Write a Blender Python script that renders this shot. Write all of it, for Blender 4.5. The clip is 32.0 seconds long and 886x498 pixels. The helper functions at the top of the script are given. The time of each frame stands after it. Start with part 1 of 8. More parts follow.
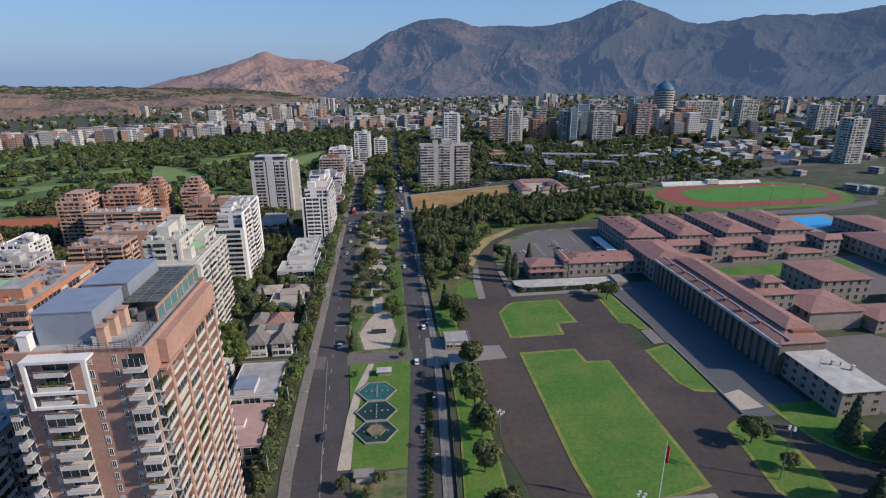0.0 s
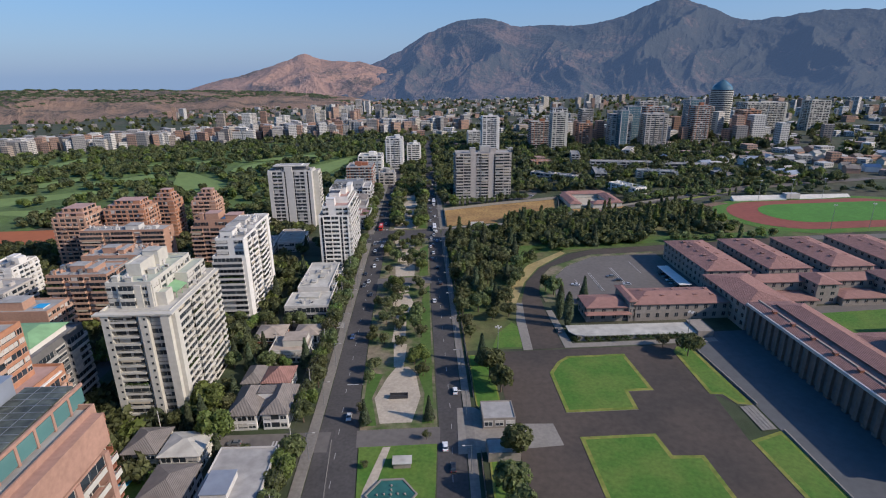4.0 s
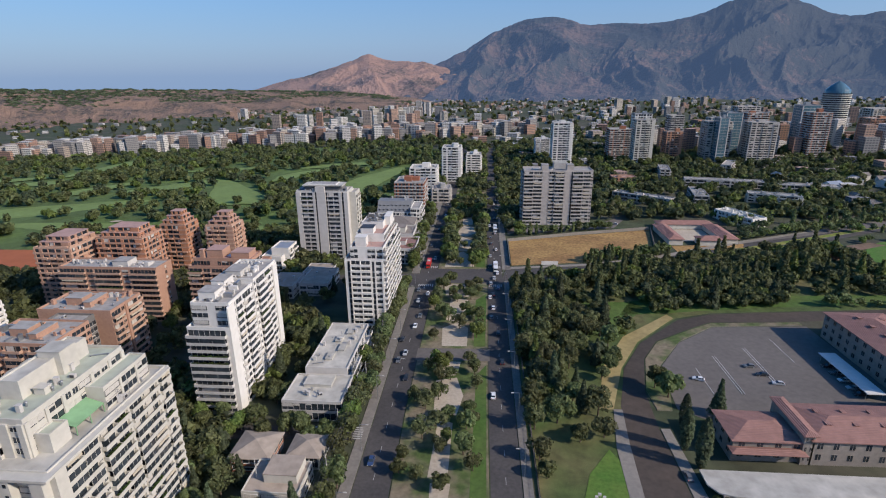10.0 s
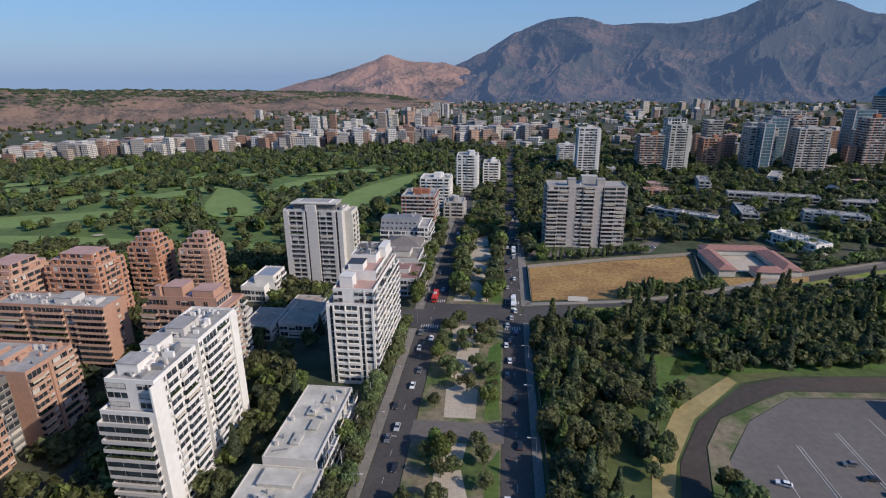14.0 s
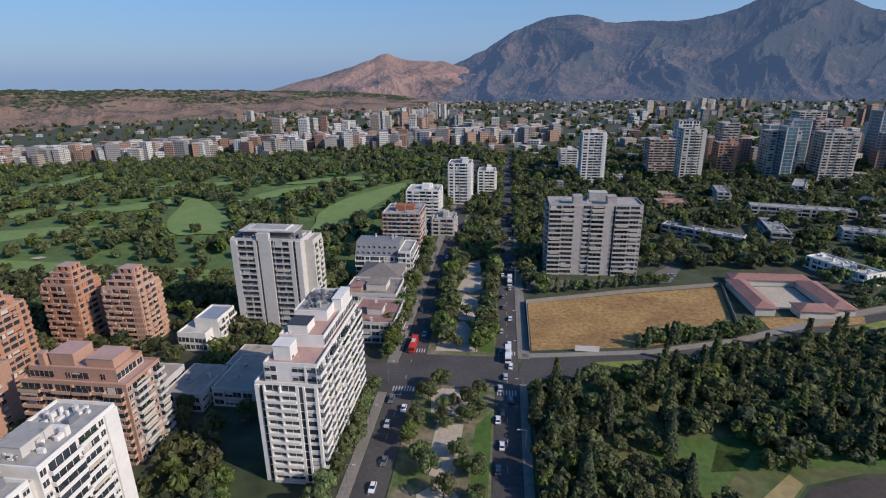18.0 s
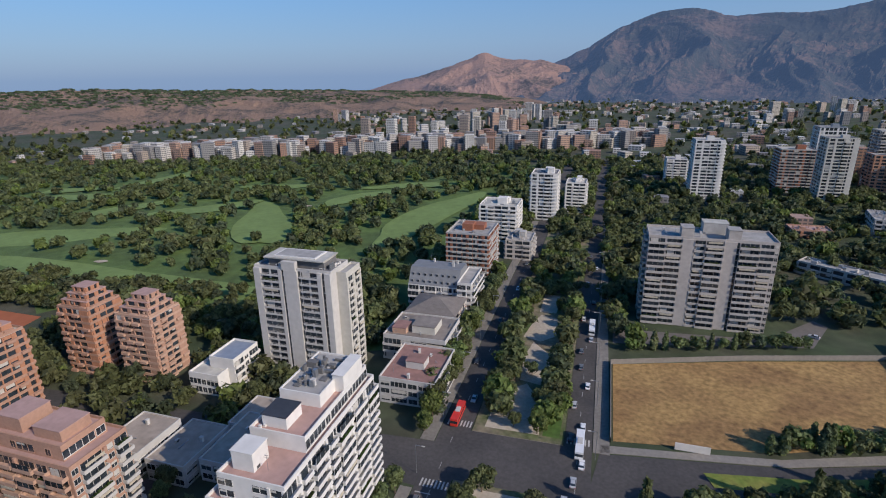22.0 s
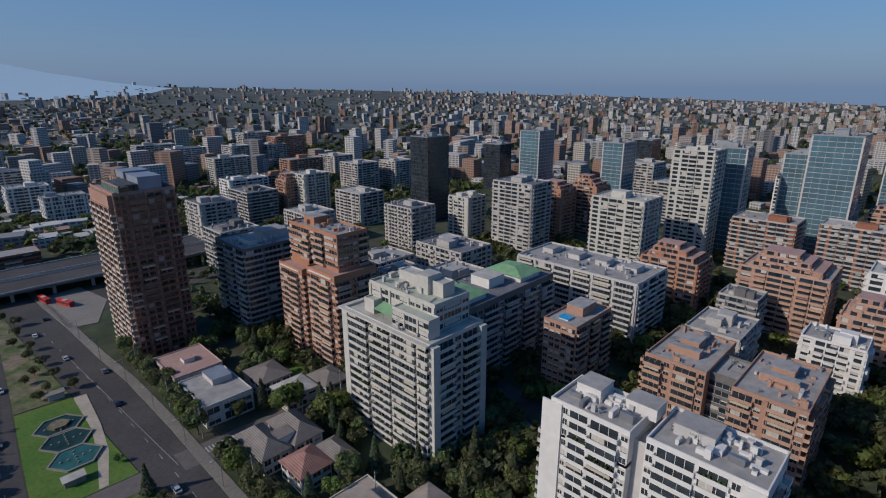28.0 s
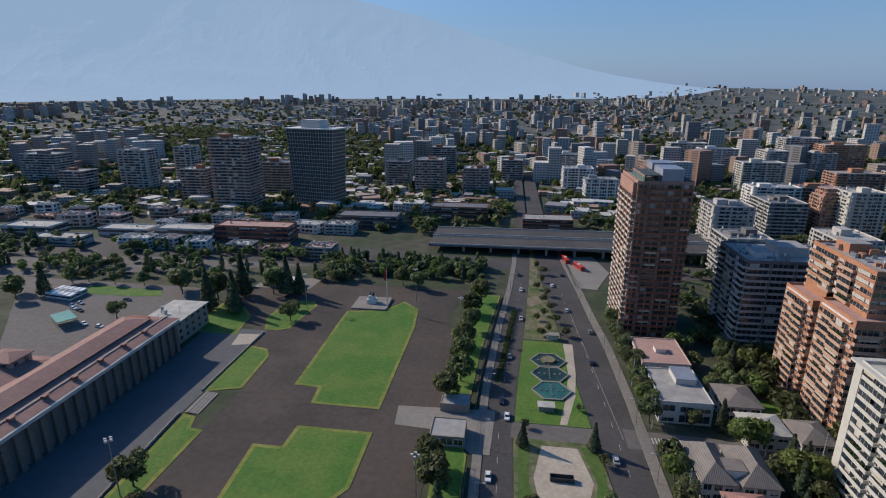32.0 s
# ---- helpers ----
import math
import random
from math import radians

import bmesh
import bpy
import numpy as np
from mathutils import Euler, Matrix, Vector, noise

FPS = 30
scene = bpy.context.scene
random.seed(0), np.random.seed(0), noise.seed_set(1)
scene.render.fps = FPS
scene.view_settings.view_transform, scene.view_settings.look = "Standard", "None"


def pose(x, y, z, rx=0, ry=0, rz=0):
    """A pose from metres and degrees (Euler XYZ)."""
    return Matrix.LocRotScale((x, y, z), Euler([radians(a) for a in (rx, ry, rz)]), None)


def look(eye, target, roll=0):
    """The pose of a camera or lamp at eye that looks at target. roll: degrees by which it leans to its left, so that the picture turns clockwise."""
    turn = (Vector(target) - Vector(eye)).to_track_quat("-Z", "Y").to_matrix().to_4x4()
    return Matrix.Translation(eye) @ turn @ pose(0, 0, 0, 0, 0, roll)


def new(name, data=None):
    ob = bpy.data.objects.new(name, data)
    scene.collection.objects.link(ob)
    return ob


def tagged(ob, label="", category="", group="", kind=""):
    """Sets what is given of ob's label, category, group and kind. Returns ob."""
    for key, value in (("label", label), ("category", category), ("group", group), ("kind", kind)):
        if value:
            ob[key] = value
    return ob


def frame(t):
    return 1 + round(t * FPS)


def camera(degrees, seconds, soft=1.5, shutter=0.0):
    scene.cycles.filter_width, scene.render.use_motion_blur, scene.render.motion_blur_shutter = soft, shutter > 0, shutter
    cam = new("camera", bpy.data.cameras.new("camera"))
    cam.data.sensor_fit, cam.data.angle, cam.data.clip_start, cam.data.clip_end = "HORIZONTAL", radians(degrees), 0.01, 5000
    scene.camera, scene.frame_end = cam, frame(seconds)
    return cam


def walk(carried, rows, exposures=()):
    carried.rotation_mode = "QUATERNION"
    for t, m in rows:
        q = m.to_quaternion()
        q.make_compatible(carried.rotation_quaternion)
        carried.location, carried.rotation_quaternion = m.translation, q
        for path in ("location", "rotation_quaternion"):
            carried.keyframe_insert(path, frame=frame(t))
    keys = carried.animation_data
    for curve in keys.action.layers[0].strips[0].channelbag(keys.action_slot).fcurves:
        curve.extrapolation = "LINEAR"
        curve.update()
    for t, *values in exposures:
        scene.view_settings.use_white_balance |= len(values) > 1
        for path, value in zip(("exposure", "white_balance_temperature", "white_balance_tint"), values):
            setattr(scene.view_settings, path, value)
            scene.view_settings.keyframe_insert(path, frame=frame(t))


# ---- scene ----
cam = camera(80.1, 32.0, soft=1.1)
PATH = [
    (0, (-0.00, 0.00, 116.60), (9.84, 94.26, 84.70), -0.23),
    (0.5, (0.55, 6.16, 116.27), (10.31, 100.43, 84.39), -0.20),
    (1, (1.25, 12.35, 116.05), (10.95, 106.66, 84.23), -0.27),
    (1.5, (1.87, 18.84, 116.05), (10.32, 113.26, 84.21), -0.38),
    (2, (2.90, 25.16, 116.12), (9.66, 119.71, 84.26), -0.48),
    (2.5, (3.56, 31.27, 116.09), (8.53, 125.93, 84.24), -0.55),
    (4.5, (4.89, 61.23, 115.19), (6.25, 156.08, 83.56), -0.74),
    (5, (5.66, 68.41, 115.11), (1.00, 163.15, 83.42), -0.87),
    (5.5, (5.75, 75.64, 114.91), (0.96, 170.43, 83.40), -0.89),
    (6, (5.38, 83.27, 114.98), (0.90, 178.02, 83.34), -0.87),
    (7, (4.87, 97.24, 114.96), (1.01, 192.00, 83.25), -1.06),
    (8, (4.36, 111.15, 114.85), (1.08, 205.98, 83.26), -0.76),
    (9, (3.78, 124.95, 115.08), (0.90, 219.80, 83.54), -0.56),
    (10, (3.63, 138.13, 115.13), (-4.04, 232.73, 83.64), -0.59),
    (11, (3.41, 151.98, 114.99), (-5.97, 246.46, 83.60), -0.53),
    (12, (3.36, 164.67, 114.93), (-7.08, 259.09, 83.67), -0.53),
    (13, (3.55, 177.10, 114.82), (-7.37, 271.48, 83.61), -0.48),
    (14, (4.55, 188.45, 115.17), (-6.60, 282.75, 83.84), -0.50),
    (14.5, (5.00, 194.54, 115.33), (-6.22, 288.82, 83.96), -0.56),
    (16.5, (5.85, 221.85, 115.27), (-5.29, 316.10, 83.75), -0.51),
    (17, (6.20, 228.23, 115.57), (-4.91, 322.47, 84.02), -0.54),
    (18, (7.55, 241.60, 115.53), (-3.68, 335.84, 84.04), -0.67),
    (19, (9.40, 254.70, 115.41), (-2.17, 348.91, 83.96), -0.80),
    (20, (11.18, 267.91, 115.51), (-0.73, 362.07, 84.02), -0.96),
    (20.5, (11.56, 274.59, 115.33), (-0.46, 368.74, 83.86), -1.00),
    (21, (11.90, 280.91, 115.04), (-4.13, 374.51, 83.70), -1.09),
    (21.5, (11.75, 288.23, 114.80), (-9.37, 380.80, 83.41), -0.99),
    (22, (11.62, 295.14, 114.66), (-16.43, 385.86, 83.29), -1.00),
    (22.5, (10.49, 302.32, 114.25), (-30.06, 388.21, 82.98), -0.89),
    (23, (9.12, 309.11, 114.03), (-43.20, 388.37, 82.71), -0.64),
    (23.5, (7.81, 315.66, 114.02), (-55.63, 386.34, 82.71), -0.44),
    (24, (7.24, 322.10, 113.79), (-67.62, 380.52, 82.43), -0.42),
    (24.5, (6.85, 329.42, 113.37), (-78.51, 371.00, 81.99), -0.64),
    (25, (6.54, 336.61, 112.87), (-85.75, 358.95, 81.50), -0.56),
    (25.5, (6.22, 342.13, 112.55), (-88.38, 350.57, 81.25), -0.39),
    (26, (6.17, 347.58, 112.42), (-86.68, 327.61, 81.12), -0.49),
    (26.5, (5.27, 353.38, 112.30), (-77.12, 306.07, 81.10), -0.27),
    (28.5, (11.81, 350.77, 109.58), (-50.90, 278.50, 80.50), -0.09),
    (29, (11.58, 350.44, 109.49), (-38.66, 269.03, 80.35), -0.04),
    (29.5, (10.95, 350.80, 109.48), (-25.53, 262.38, 80.31), -0.12),
    (30, (10.21, 351.08, 109.38), (-12.22, 258.10, 80.23), 0.04),
    (30.5, (9.84, 350.81, 109.19), (2.02, 255.47, 80.05), 0.05),
    (31, (9.61, 350.97, 108.92), (15.48, 255.46, 79.86), -0.03),
    (31.5, (9.80, 350.57, 108.58), (20.85, 255.50, 79.63), 0.00),
    (32, (10.39, 350.75, 108.40), (22.82, 255.78, 79.64), -0.04),
]
EXPOSURES = [(0, 0.54, 6310, 14), (9, 0.55, 6310, 14), (14, 0.49, 6260, 14), (20, 0.46, 6190, 14), (22.5, 0.34, 6140, 14), (24.5, 0.07, 6040, 14), (26.5, -0.2, 6010, 14), (29, -0.07, 6150, 12), (30.5, 0.29, 6380, 12), (32, 0.33, 6400, 12)]
walk(cam, [(t, look(eye, target, roll)) for t, eye, target, roll in PATH], EXPOSURES)

# ---- light: a clear, hazy morning, the sun low in the east ----
SUN_AZ, SUN_EL = radians(-22.0), radians(32.0)      # azimuth from +x towards +y
world = bpy.data.worlds.new("sky")
scene.world = world
world.use_nodes = True
wn = world.node_tree.nodes
sky = wn.new("ShaderNodeTexSky")
sky.sky_type, sky.sun_disc = "NISHITA", False
sky.sun_elevation, sky.sun_rotation = SUN_EL, radians(90) - SUN_AZ
sky.altitude, sky.air_density, sky.dust_density, sky.ozone_density = 900, 1.0, 2.0, 2.5
# pale haze gathers towards the horizon, all the way round
coord, split, fade, haze = wn.new("ShaderNodeTexCoord"), wn.new("ShaderNodeSeparateXYZ"), wn.new("ShaderNodeMapRange"), wn.new("ShaderNodeMix")
haze.data_type, haze.inputs["B"].default_value = "RGBA", (1.33, 2.12, 3.5, 1)
fade.interpolation_type = "SMOOTHSTEP"
fade.inputs["From Min"].default_value, fade.inputs["From Max"].default_value = -0.02, 0.42
fade.inputs["To Min"].default_value, fade.inputs["To Max"].default_value = 0.82, 0.0
world.node_tree.links.new(coord.outputs["Generated"], split.inputs[0])
world.node_tree.links.new(split.outputs[2], fade.inputs["Value"])
world.node_tree.links.new(fade.outputs[0], haze.inputs["Factor"])
deep = wn.new("ShaderNodeHueSaturation")
deep.inputs["Saturation"].default_value = 1.4
world.node_tree.links.new(sky.outputs[0], deep.inputs["Color"])
world.node_tree.links.new(deep.outputs[0], haze.inputs["A"])
world.node_tree.links.new(haze.outputs["Result"], wn["Background"].inputs[0])
wn["Background"].inputs[1].default_value = 0.112
sun = new("sun", bpy.data.lights.new("sun", "SUN"))
sun.data.energy, sun.data.angle, sun.data.color = 3.05, radians(0.5), (1.0, 0.89, 0.74)
SUN_DIR = Vector((math.cos(SUN_AZ) * math.cos(SUN_EL), math.sin(SUN_AZ) * math.cos(SUN_EL), math.sin(SUN_EL)))
sun.matrix_world = look((0, 0, 300), Vector((0, 0, 300)) - SUN_DIR)

# ---- the lie of the land ----
TX, TY = 0.0160, 0.0065


def gz(x, y):
    """Height of the ground: a plane that rises to the east, easing off far out."""
    r = math.hypot(x, y - 300)
    plane = TX * x + TY * y
    if r < 700:
        return plane
    k = min(1.0, (r - 700) / 3800)
    a = math.atan2(y - 300, x)
    far = -30 * max(0, math.sin(a)) - 40 * max(0, -math.cos(a)) + 45 * max(0, -math.sin(a)) + 40 * max(0, math.cos(a))
    return plane * 700 / r * (1 - k) + far * k + 105 * max(0, -math.sin(a)) * k * k


# ---- materials ----
def surf(name, col, rough=0.8, var=0.12, scale=0.6, big=0.05, bump=0.0, metal=0.0, pick=0.0, col2=None, spec=0.35, bumpscale=4.0):
    """A surface with variation at two scales; pick: how far it differs from object to object; col2: a second tone in patches."""
    m = bpy.data.materials.new(name)
    m.use_nodes = True
    n, l = m.node_tree.nodes, m.node_tree.links
    b = n["Principled BSDF"]
    b.inputs["Roughness"].default_value = rough
    b.inputs["Metallic"].default_value = metal
    b.inputs["Specular IOR Level"].default_value = spec
    geo = n.new("ShaderNodeNewGeometry")
    fine, wide = n.new("ShaderNodeTexNoise"), n.new("ShaderNodeTexNoise")
    fine.inputs["Scale"].default_value, fine.inputs["Detail"].default_value = scale, 6
    wide.inputs["Scale"].default_value, wide.inputs["Detail"].default_value = big, 3
    for t in (fine, wide):
        l.new(geo.outputs["Position"], t.inputs["Vector"])
    base = n.new("ShaderNodeMix")
    base.data_type = "RGBA"
    ramp = n.new("ShaderNodeMapRange")
    ramp.inputs["From Min"].default_value, ramp.inputs["From Max"].default_value = 0.4, 0.62
    l.new(wide.outputs["Fac"], ramp.inputs["Value"])
    l.new(ramp.outputs[0], base.inputs["Factor"])
    base.inputs["A"].default_value = (*col, 1)
    base.inputs["B"].default_value = (*(col2 or tuple(c * (1 - 0.7 * var) for c in col)), 1)
    hsv = n.new("ShaderNodeHueSaturation")
    l.new(base.outputs["Result"], hsv.inputs["Color"])
    val = n.new("ShaderNodeMapRange")
    val.inputs["From Min"].default_value, val.inputs["From Max"].default_value = 0.25, 0.75
    val.inputs["To Min"].default_value, val.inputs["To Max"].default_value = 1 - var, 1 + var
    l.new(fine.outputs["Fac"], val.inputs["Value"])
    last = val.outputs[0]
    if pick:
        info, rnd, mul = n.new("ShaderNodeObjectInfo"), n.new("ShaderNodeMapRange"), n.new("ShaderNodeMath")
        rnd.inputs["To Min"].default_value, rnd.inputs["To Max"].default_value = 1 - pick, 1 + pick
        mul.operation = "MULTIPLY"
        l.new(info.outputs["Random"], rnd.inputs["Value"])
        l.new(rnd.outputs[0], mul.inputs[0])
        l.new(last, mul.inputs[1])
        last = mul.outputs[0]
        hue = n.new("ShaderNodeMapRange")
        hue.inputs["To Min"].default_value, hue.inputs["To Max"].default_value = 0.5 - pick * 0.08, 0.5 + pick * 0.08
        l.new(info.outputs["Random"], hue.inputs["Value"])
        l.new(hue.outputs[0], hsv.inputs["Hue"])
    l.new(last, hsv.inputs["Value"])
    l.new(hsv.outputs[0], b.inputs["Base Color"])
    if bump:
        bm_, grain = n.new("ShaderNodeBump"), n.new("ShaderNodeTexNoise")
        grain.inputs["Scale"].default_value, grain.inputs["Detail"].default_value = bumpscale, 4
        l.new(geo.outputs["Position"], grain.inputs["Vector"])
        bm_.inputs["Strength"].default_value, bm_.inputs["Distance"].default_value = bump, 0.3
        l.new(grain.outputs["Fac"], bm_.inputs["Height"])
        l.new(bm_.outputs[0], b.inputs["Normal"])
    return m


def ribbed(name, col, step=0.55, axis="Y", pick=0.0):
    """Tiled or ribbed roofing: fine raised courses along one axis."""
    m = surf(name, col, 0.75, 0.16, 0.5, 0.08, pick=pick)
    n, l = m.node_tree.nodes, m.node_tree.links
    wave, bump = n.new("ShaderNodeTexWave"), n.new("ShaderNodeBump")
    wave.bands_direction = axis
    wave.inputs["Scale"].default_value = 0.314 / step
    geo = n.new("ShaderNodeNewGeometry")
    l.new(geo.outputs["Position"], wave.inputs["Vector"])
    bump.inputs["Strength"].default_value, bump.inputs["Distance"].default_value = 0.6, 0.15
    l.new(wave.outputs["Fac"], bump.inputs["Height"])
    l.new(bump.outputs[0], n["Principled BSDF"].inputs["Normal"])
    return m


def leafy(name, col, pick=0.35):
    m = surf(name, col, 0.6, 0.35, 1.1, 0.12, pick=pick, spec=0.25)
    n, l = m.node_tree.nodes, m.node_tree.links
    b = n["Principled BSDF"]
    geo, rnd, mul = n.new("ShaderNodeNewGeometry"), n.new("ShaderNodeMapRange"), n.new("ShaderNodeMath")
    rnd.inputs["To Min"].default_value, rnd.inputs["To Max"].default_value = 0.62, 1.4
    mul.operation = "MULTIPLY"
    hsv = b.inputs["Base Color"].links[0].from_node
    l.new(geo.outputs["Random Per Island"], rnd.inputs["Value"])
    l.new(hsv.inputs["Value"].links[0].from_socket, mul.inputs[0])
    l.new(rnd.outputs[0], mul.inputs[1])
    l.new(mul.outputs[0], hsv.inputs["Value"])
    mix, tr = n.new("ShaderNodeMixShader"), n.new("ShaderNodeBsdfTranslucent")
    l.new(b.inputs["Base Color"].links[0].from_socket, tr.inputs["Color"])
    mix.inputs[0].default_value = 0.45
    l.new(b.outputs[0], mix.inputs[1])
    l.new(tr.outputs[0], mix.inputs[2])
    l.new(mix.outputs[0], n["Material Output"].inputs["Surface"])
    return m


def far_walls(name, cols, dark=0.35, fh=3.0, bay=3.5):
    """Distant facades: a tone for each building, rows of openings as a pattern too fine to build."""
    m = bpy.data.materials.new(name)
    m.use_nodes = True
    n, l = m.node_tree.nodes, m.node_tree.links
    b = n["Principled BSDF"]
    b.inputs["Roughness"].default_value = 0.7
    geo, ramp, sep = n.new("ShaderNodeNewGeometry"), n.new("ShaderNodeValToRGB"), n.new("ShaderNodeSeparateXYZ")
    ramp.color_ramp.interpolation = "CONSTANT"
    while len(ramp.color_ramp.elements) < len(cols):
        ramp.color_ramp.elements.new(0.5)
    for i, c in enumerate(cols):
        ramp.color_ramp.elements[i].position = i / len(cols)
        ramp.color_ramp.elements[i].color = (*c, 1)
    l.new(geo.outputs["Random Per Island"], ramp.inputs[0])
    l.new(geo.outputs["Position"], sep.inputs[0])

    def math_(op, a, c):
        k = n.new("ShaderNodeMath")
        k.operation = op
        for i, v in enumerate((a, c)):
            if isinstance(v, float):
                k.inputs[i].default_value = v
            else:
                l.new(v, k.inputs[i])
        return k.outputs[0]

    row = math_("GREATER_THAN", math_("FRACT", math_("DIVIDE", sep.outputs[2], fh), 0.0), 0.45)
    along = math_("ADD", sep.outputs[0], sep.outputs[1])
    colm = math_("GREATER_THAN", math_("FRACT", math_("DIVIDE", along, bay), 0.0), 0.3)
    nz = n.new("ShaderNodeSeparateXYZ")
    l.new(geo.outputs["Normal"], nz.inputs[0])
    side = math_("LESS_THAN", math_("ABSOLUTE", nz.outputs[2], 0.0), 0.5)
    fac = math_("MULTIPLY", math_("MULTIPLY", row, colm), side)
    mix = n.new("ShaderNodeMix")
    mix.data_type = "RGBA"
    l.new(math_("MULTIPLY", fac, 0.85), mix.inputs["Factor"])
    l.new(ramp.outputs[0], mix.inputs["A"])
    mix.inputs["B"].default_value = (0.05, 0.055, 0.065, 1)
    l.new(mix.outputs["Result"], b.inputs["Base Color"])
    return m


GLASS = surf("window_glass", (0.035, 0.045, 0.055), 0.12, 0.5, 0.35, 0.2, spec=0.8)
GLASS_B = surf("blue_glass", (0.09, 0.17, 0.21), 0.1, 0.3, 0.1, 0.05, spec=0.9)
GLASS_T = surf("teal_rail_glass", (0.10, 0.22, 0.21), 0.15, 0.2, 0.2, 0.1, spec=0.7)
WHITE = surf("white_render", (0.66, 0.635, 0.592), 0.85, 0.07, 0.5, 0.08, bump=0.05)
CREAM = surf("cream_render", (0.51, 0.485, 0.425), 0.85, 0.1, 0.5, 0.08, bump=0.05)
GREYC = surf("grey_concrete", (0.42, 0.40, 0.37), 0.9, 0.14, 0.6, 0.09, bump=0.08)
PALEG = surf("pale_grey_render", (0.50, 0.477, 0.445), 0.88, 0.09, 0.5, 0.08)
TAUPE = surf("taupe_concrete", (0.43, 0.39, 0.355), 0.9, 0.12, 0.6, 0.09)
TAUPE_D = surf("dark_taupe_concrete", (0.29, 0.25, 0.22), 0.9, 0.12, 0.6, 0.09)
TAUPE_L = surf("pale_taupe_concrete", (0.47, 0.43, 0.39), 0.9, 0.12, 0.6, 0.09)
STONE = surf("school_stone", (0.28, 0.245, 0.21), 0.9, 0.16, 0.8, 0.1, bump=0.1)
STONE_D = surf("dark_brown_stone", (0.17, 0.14, 0.118), 0.9, 0.18, 0.8, 0.1, bump=0.1)
BRICK = surf("orange_brick", (0.42, 0.20, 0.115), 0.85, 0.14, 1.2, 0.12, bump=0.06)
BRICK_A = surf("weathered_red_brick", (0.40, 0.235, 0.175), 0.85, 0.16, 1.2, 0.12, bump=0.06)
BRICK_D = surf("red_brown_brick", (0.30, 0.12, 0.07), 0.85, 0.16, 1.2, 0.12, bump=0.06)
BRICK_L = surf("light_orange_brick", (0.405, 0.240, 0.168), 0.85, 0.12, 1.2, 0.12, bump=0.06)
BRICK_T = surf("pale_brick_trim", (0.465, 0.30, 0.215), 0.85, 0.12, 1.0, 0.1)
DARKC = surf("dark_concrete", (0.15, 0.145, 0.14), 0.85, 0.15, 0.6, 0.1)
ROOFG = surf("grey_roof_membrane", (0.34, 0.325, 0.305), 0.9, 0.2, 0.35, 0.15, bump=0.1)
ROOFW = surf("worn_pale_roof", (0.46, 0.44, 0.39), 0.9, 0.22, 0.3, 0.12, bump=0.1)
ROOFC = surf("pale_brown_roof", (0.36, 0.30, 0.245), 0.9, 0.2, 0.4, 0.12, bump=0.1)
ROOFB = surf("brown_grey_roof", (0.23, 0.20, 0.175), 0.9, 0.22, 0.35, 0.12, bump=0.1)
ROOFR = surf("faded_red_roof", (0.29, 0.165, 0.14), 0.9, 0.2, 0.35, 0.12, bump=0.1)
MANSARD = surf("grey_sheet_roof", (0.20, 0.205, 0.21), 0.6, 0.14, 0.4, 0.1)
ROOFD = surf("dark_grey_roof", (0.17, 0.17, 0.18), 0.85, 0.2, 0.3, 0.1)
ROOFP = surf("pink_terrace_tiles", (0.42, 0.27, 0.23), 0.85, 0.14, 0.6, 0.15)
ROOFGR = surf("faded_green_roof", (0.20, 0.36, 0.19), 0.8, 0.16, 0.4, 0.12)
ROOFPG = surf("pale_green_roof_coating", (0.40, 0.43, 0.35), 0.9, 0.16, 0.3, 0.12, bump=0.1)
METALB = surf("blue_grey_sheet_metal", (0.30, 0.33, 0.38), 0.5, 0.12, 0.4, 0.1, metal=0.3)
TILE = ribbed("clay_red_roof_tiles", (0.30, 0.160, 0.130), 0.6, "X")
TILE_Y = ribbed("clay_red_roof_tiles_across", (0.30, 0.160, 0.130), 0.6, "Y")
TILE_G = ribbed("grey_brown_roof_tiles", (0.20, 0.175, 0.155), 0.5, "X")
ASPHALT = surf("worn_asphalt", (0.062, 0.057, 0.055), 0.9, 0.2, 0.9, 0.05, bump=0.04, bumpscale=14.0, col2=(0.080, 0.073, 0.069))
ASPHALT_B = surf("brown_grey_asphalt", (0.082, 0.064, 0.052), 0.92, 0.18, 0.5, 0.035, bump=0.04, bumpscale=14.0, col2=(0.058, 0.048, 0.041))
ASPHALT_L = surf("pale_asphalt", (0.145, 0.130, 0.118), 0.92, 0.14, 0.5, 0.04, bump=0.04, bumpscale=14.0)
PAVE = surf("pavement_concrete", (0.245, 0.222, 0.192), 0.9, 0.14, 0.9, 0.1, bump=0.1)
PAVE_O = surf("old_pavement", (0.215, 0.195, 0.17), 0.9, 0.2, 0.9, 0.1, bump=0.1)
SAND = surf("pale_gravel_path", (0.45, 0.385, 0.30), 0.95, 0.16, 0.9, 0.12, bump=0.2)
LAWN = surf("mown_lawn", (0.064, 0.152, 0.020), 0.9, 0.24, 0.8, 0.07, bump=0.3, col2=(0.105, 0.172, 0.030))
LAWN_S = surf("park_lawn", (0.06, 0.12, 0.022), 0.9, 0.25, 0.5, 0.05, bump=0.3, col2=(0.085, 0.13, 0.03))
LAWN_D = surf("dry_lawn_edge", (0.215, 0.215, 0.05), 0.95, 0.3, 0.5, 0.12, bump=0.3, col2=(0.13, 0.185, 0.03))
GOLF = surf("golf_fairway", (0.165, 0.235, 0.07), 0.9, 0.15, 0.2, 0.03, bump=0.2)
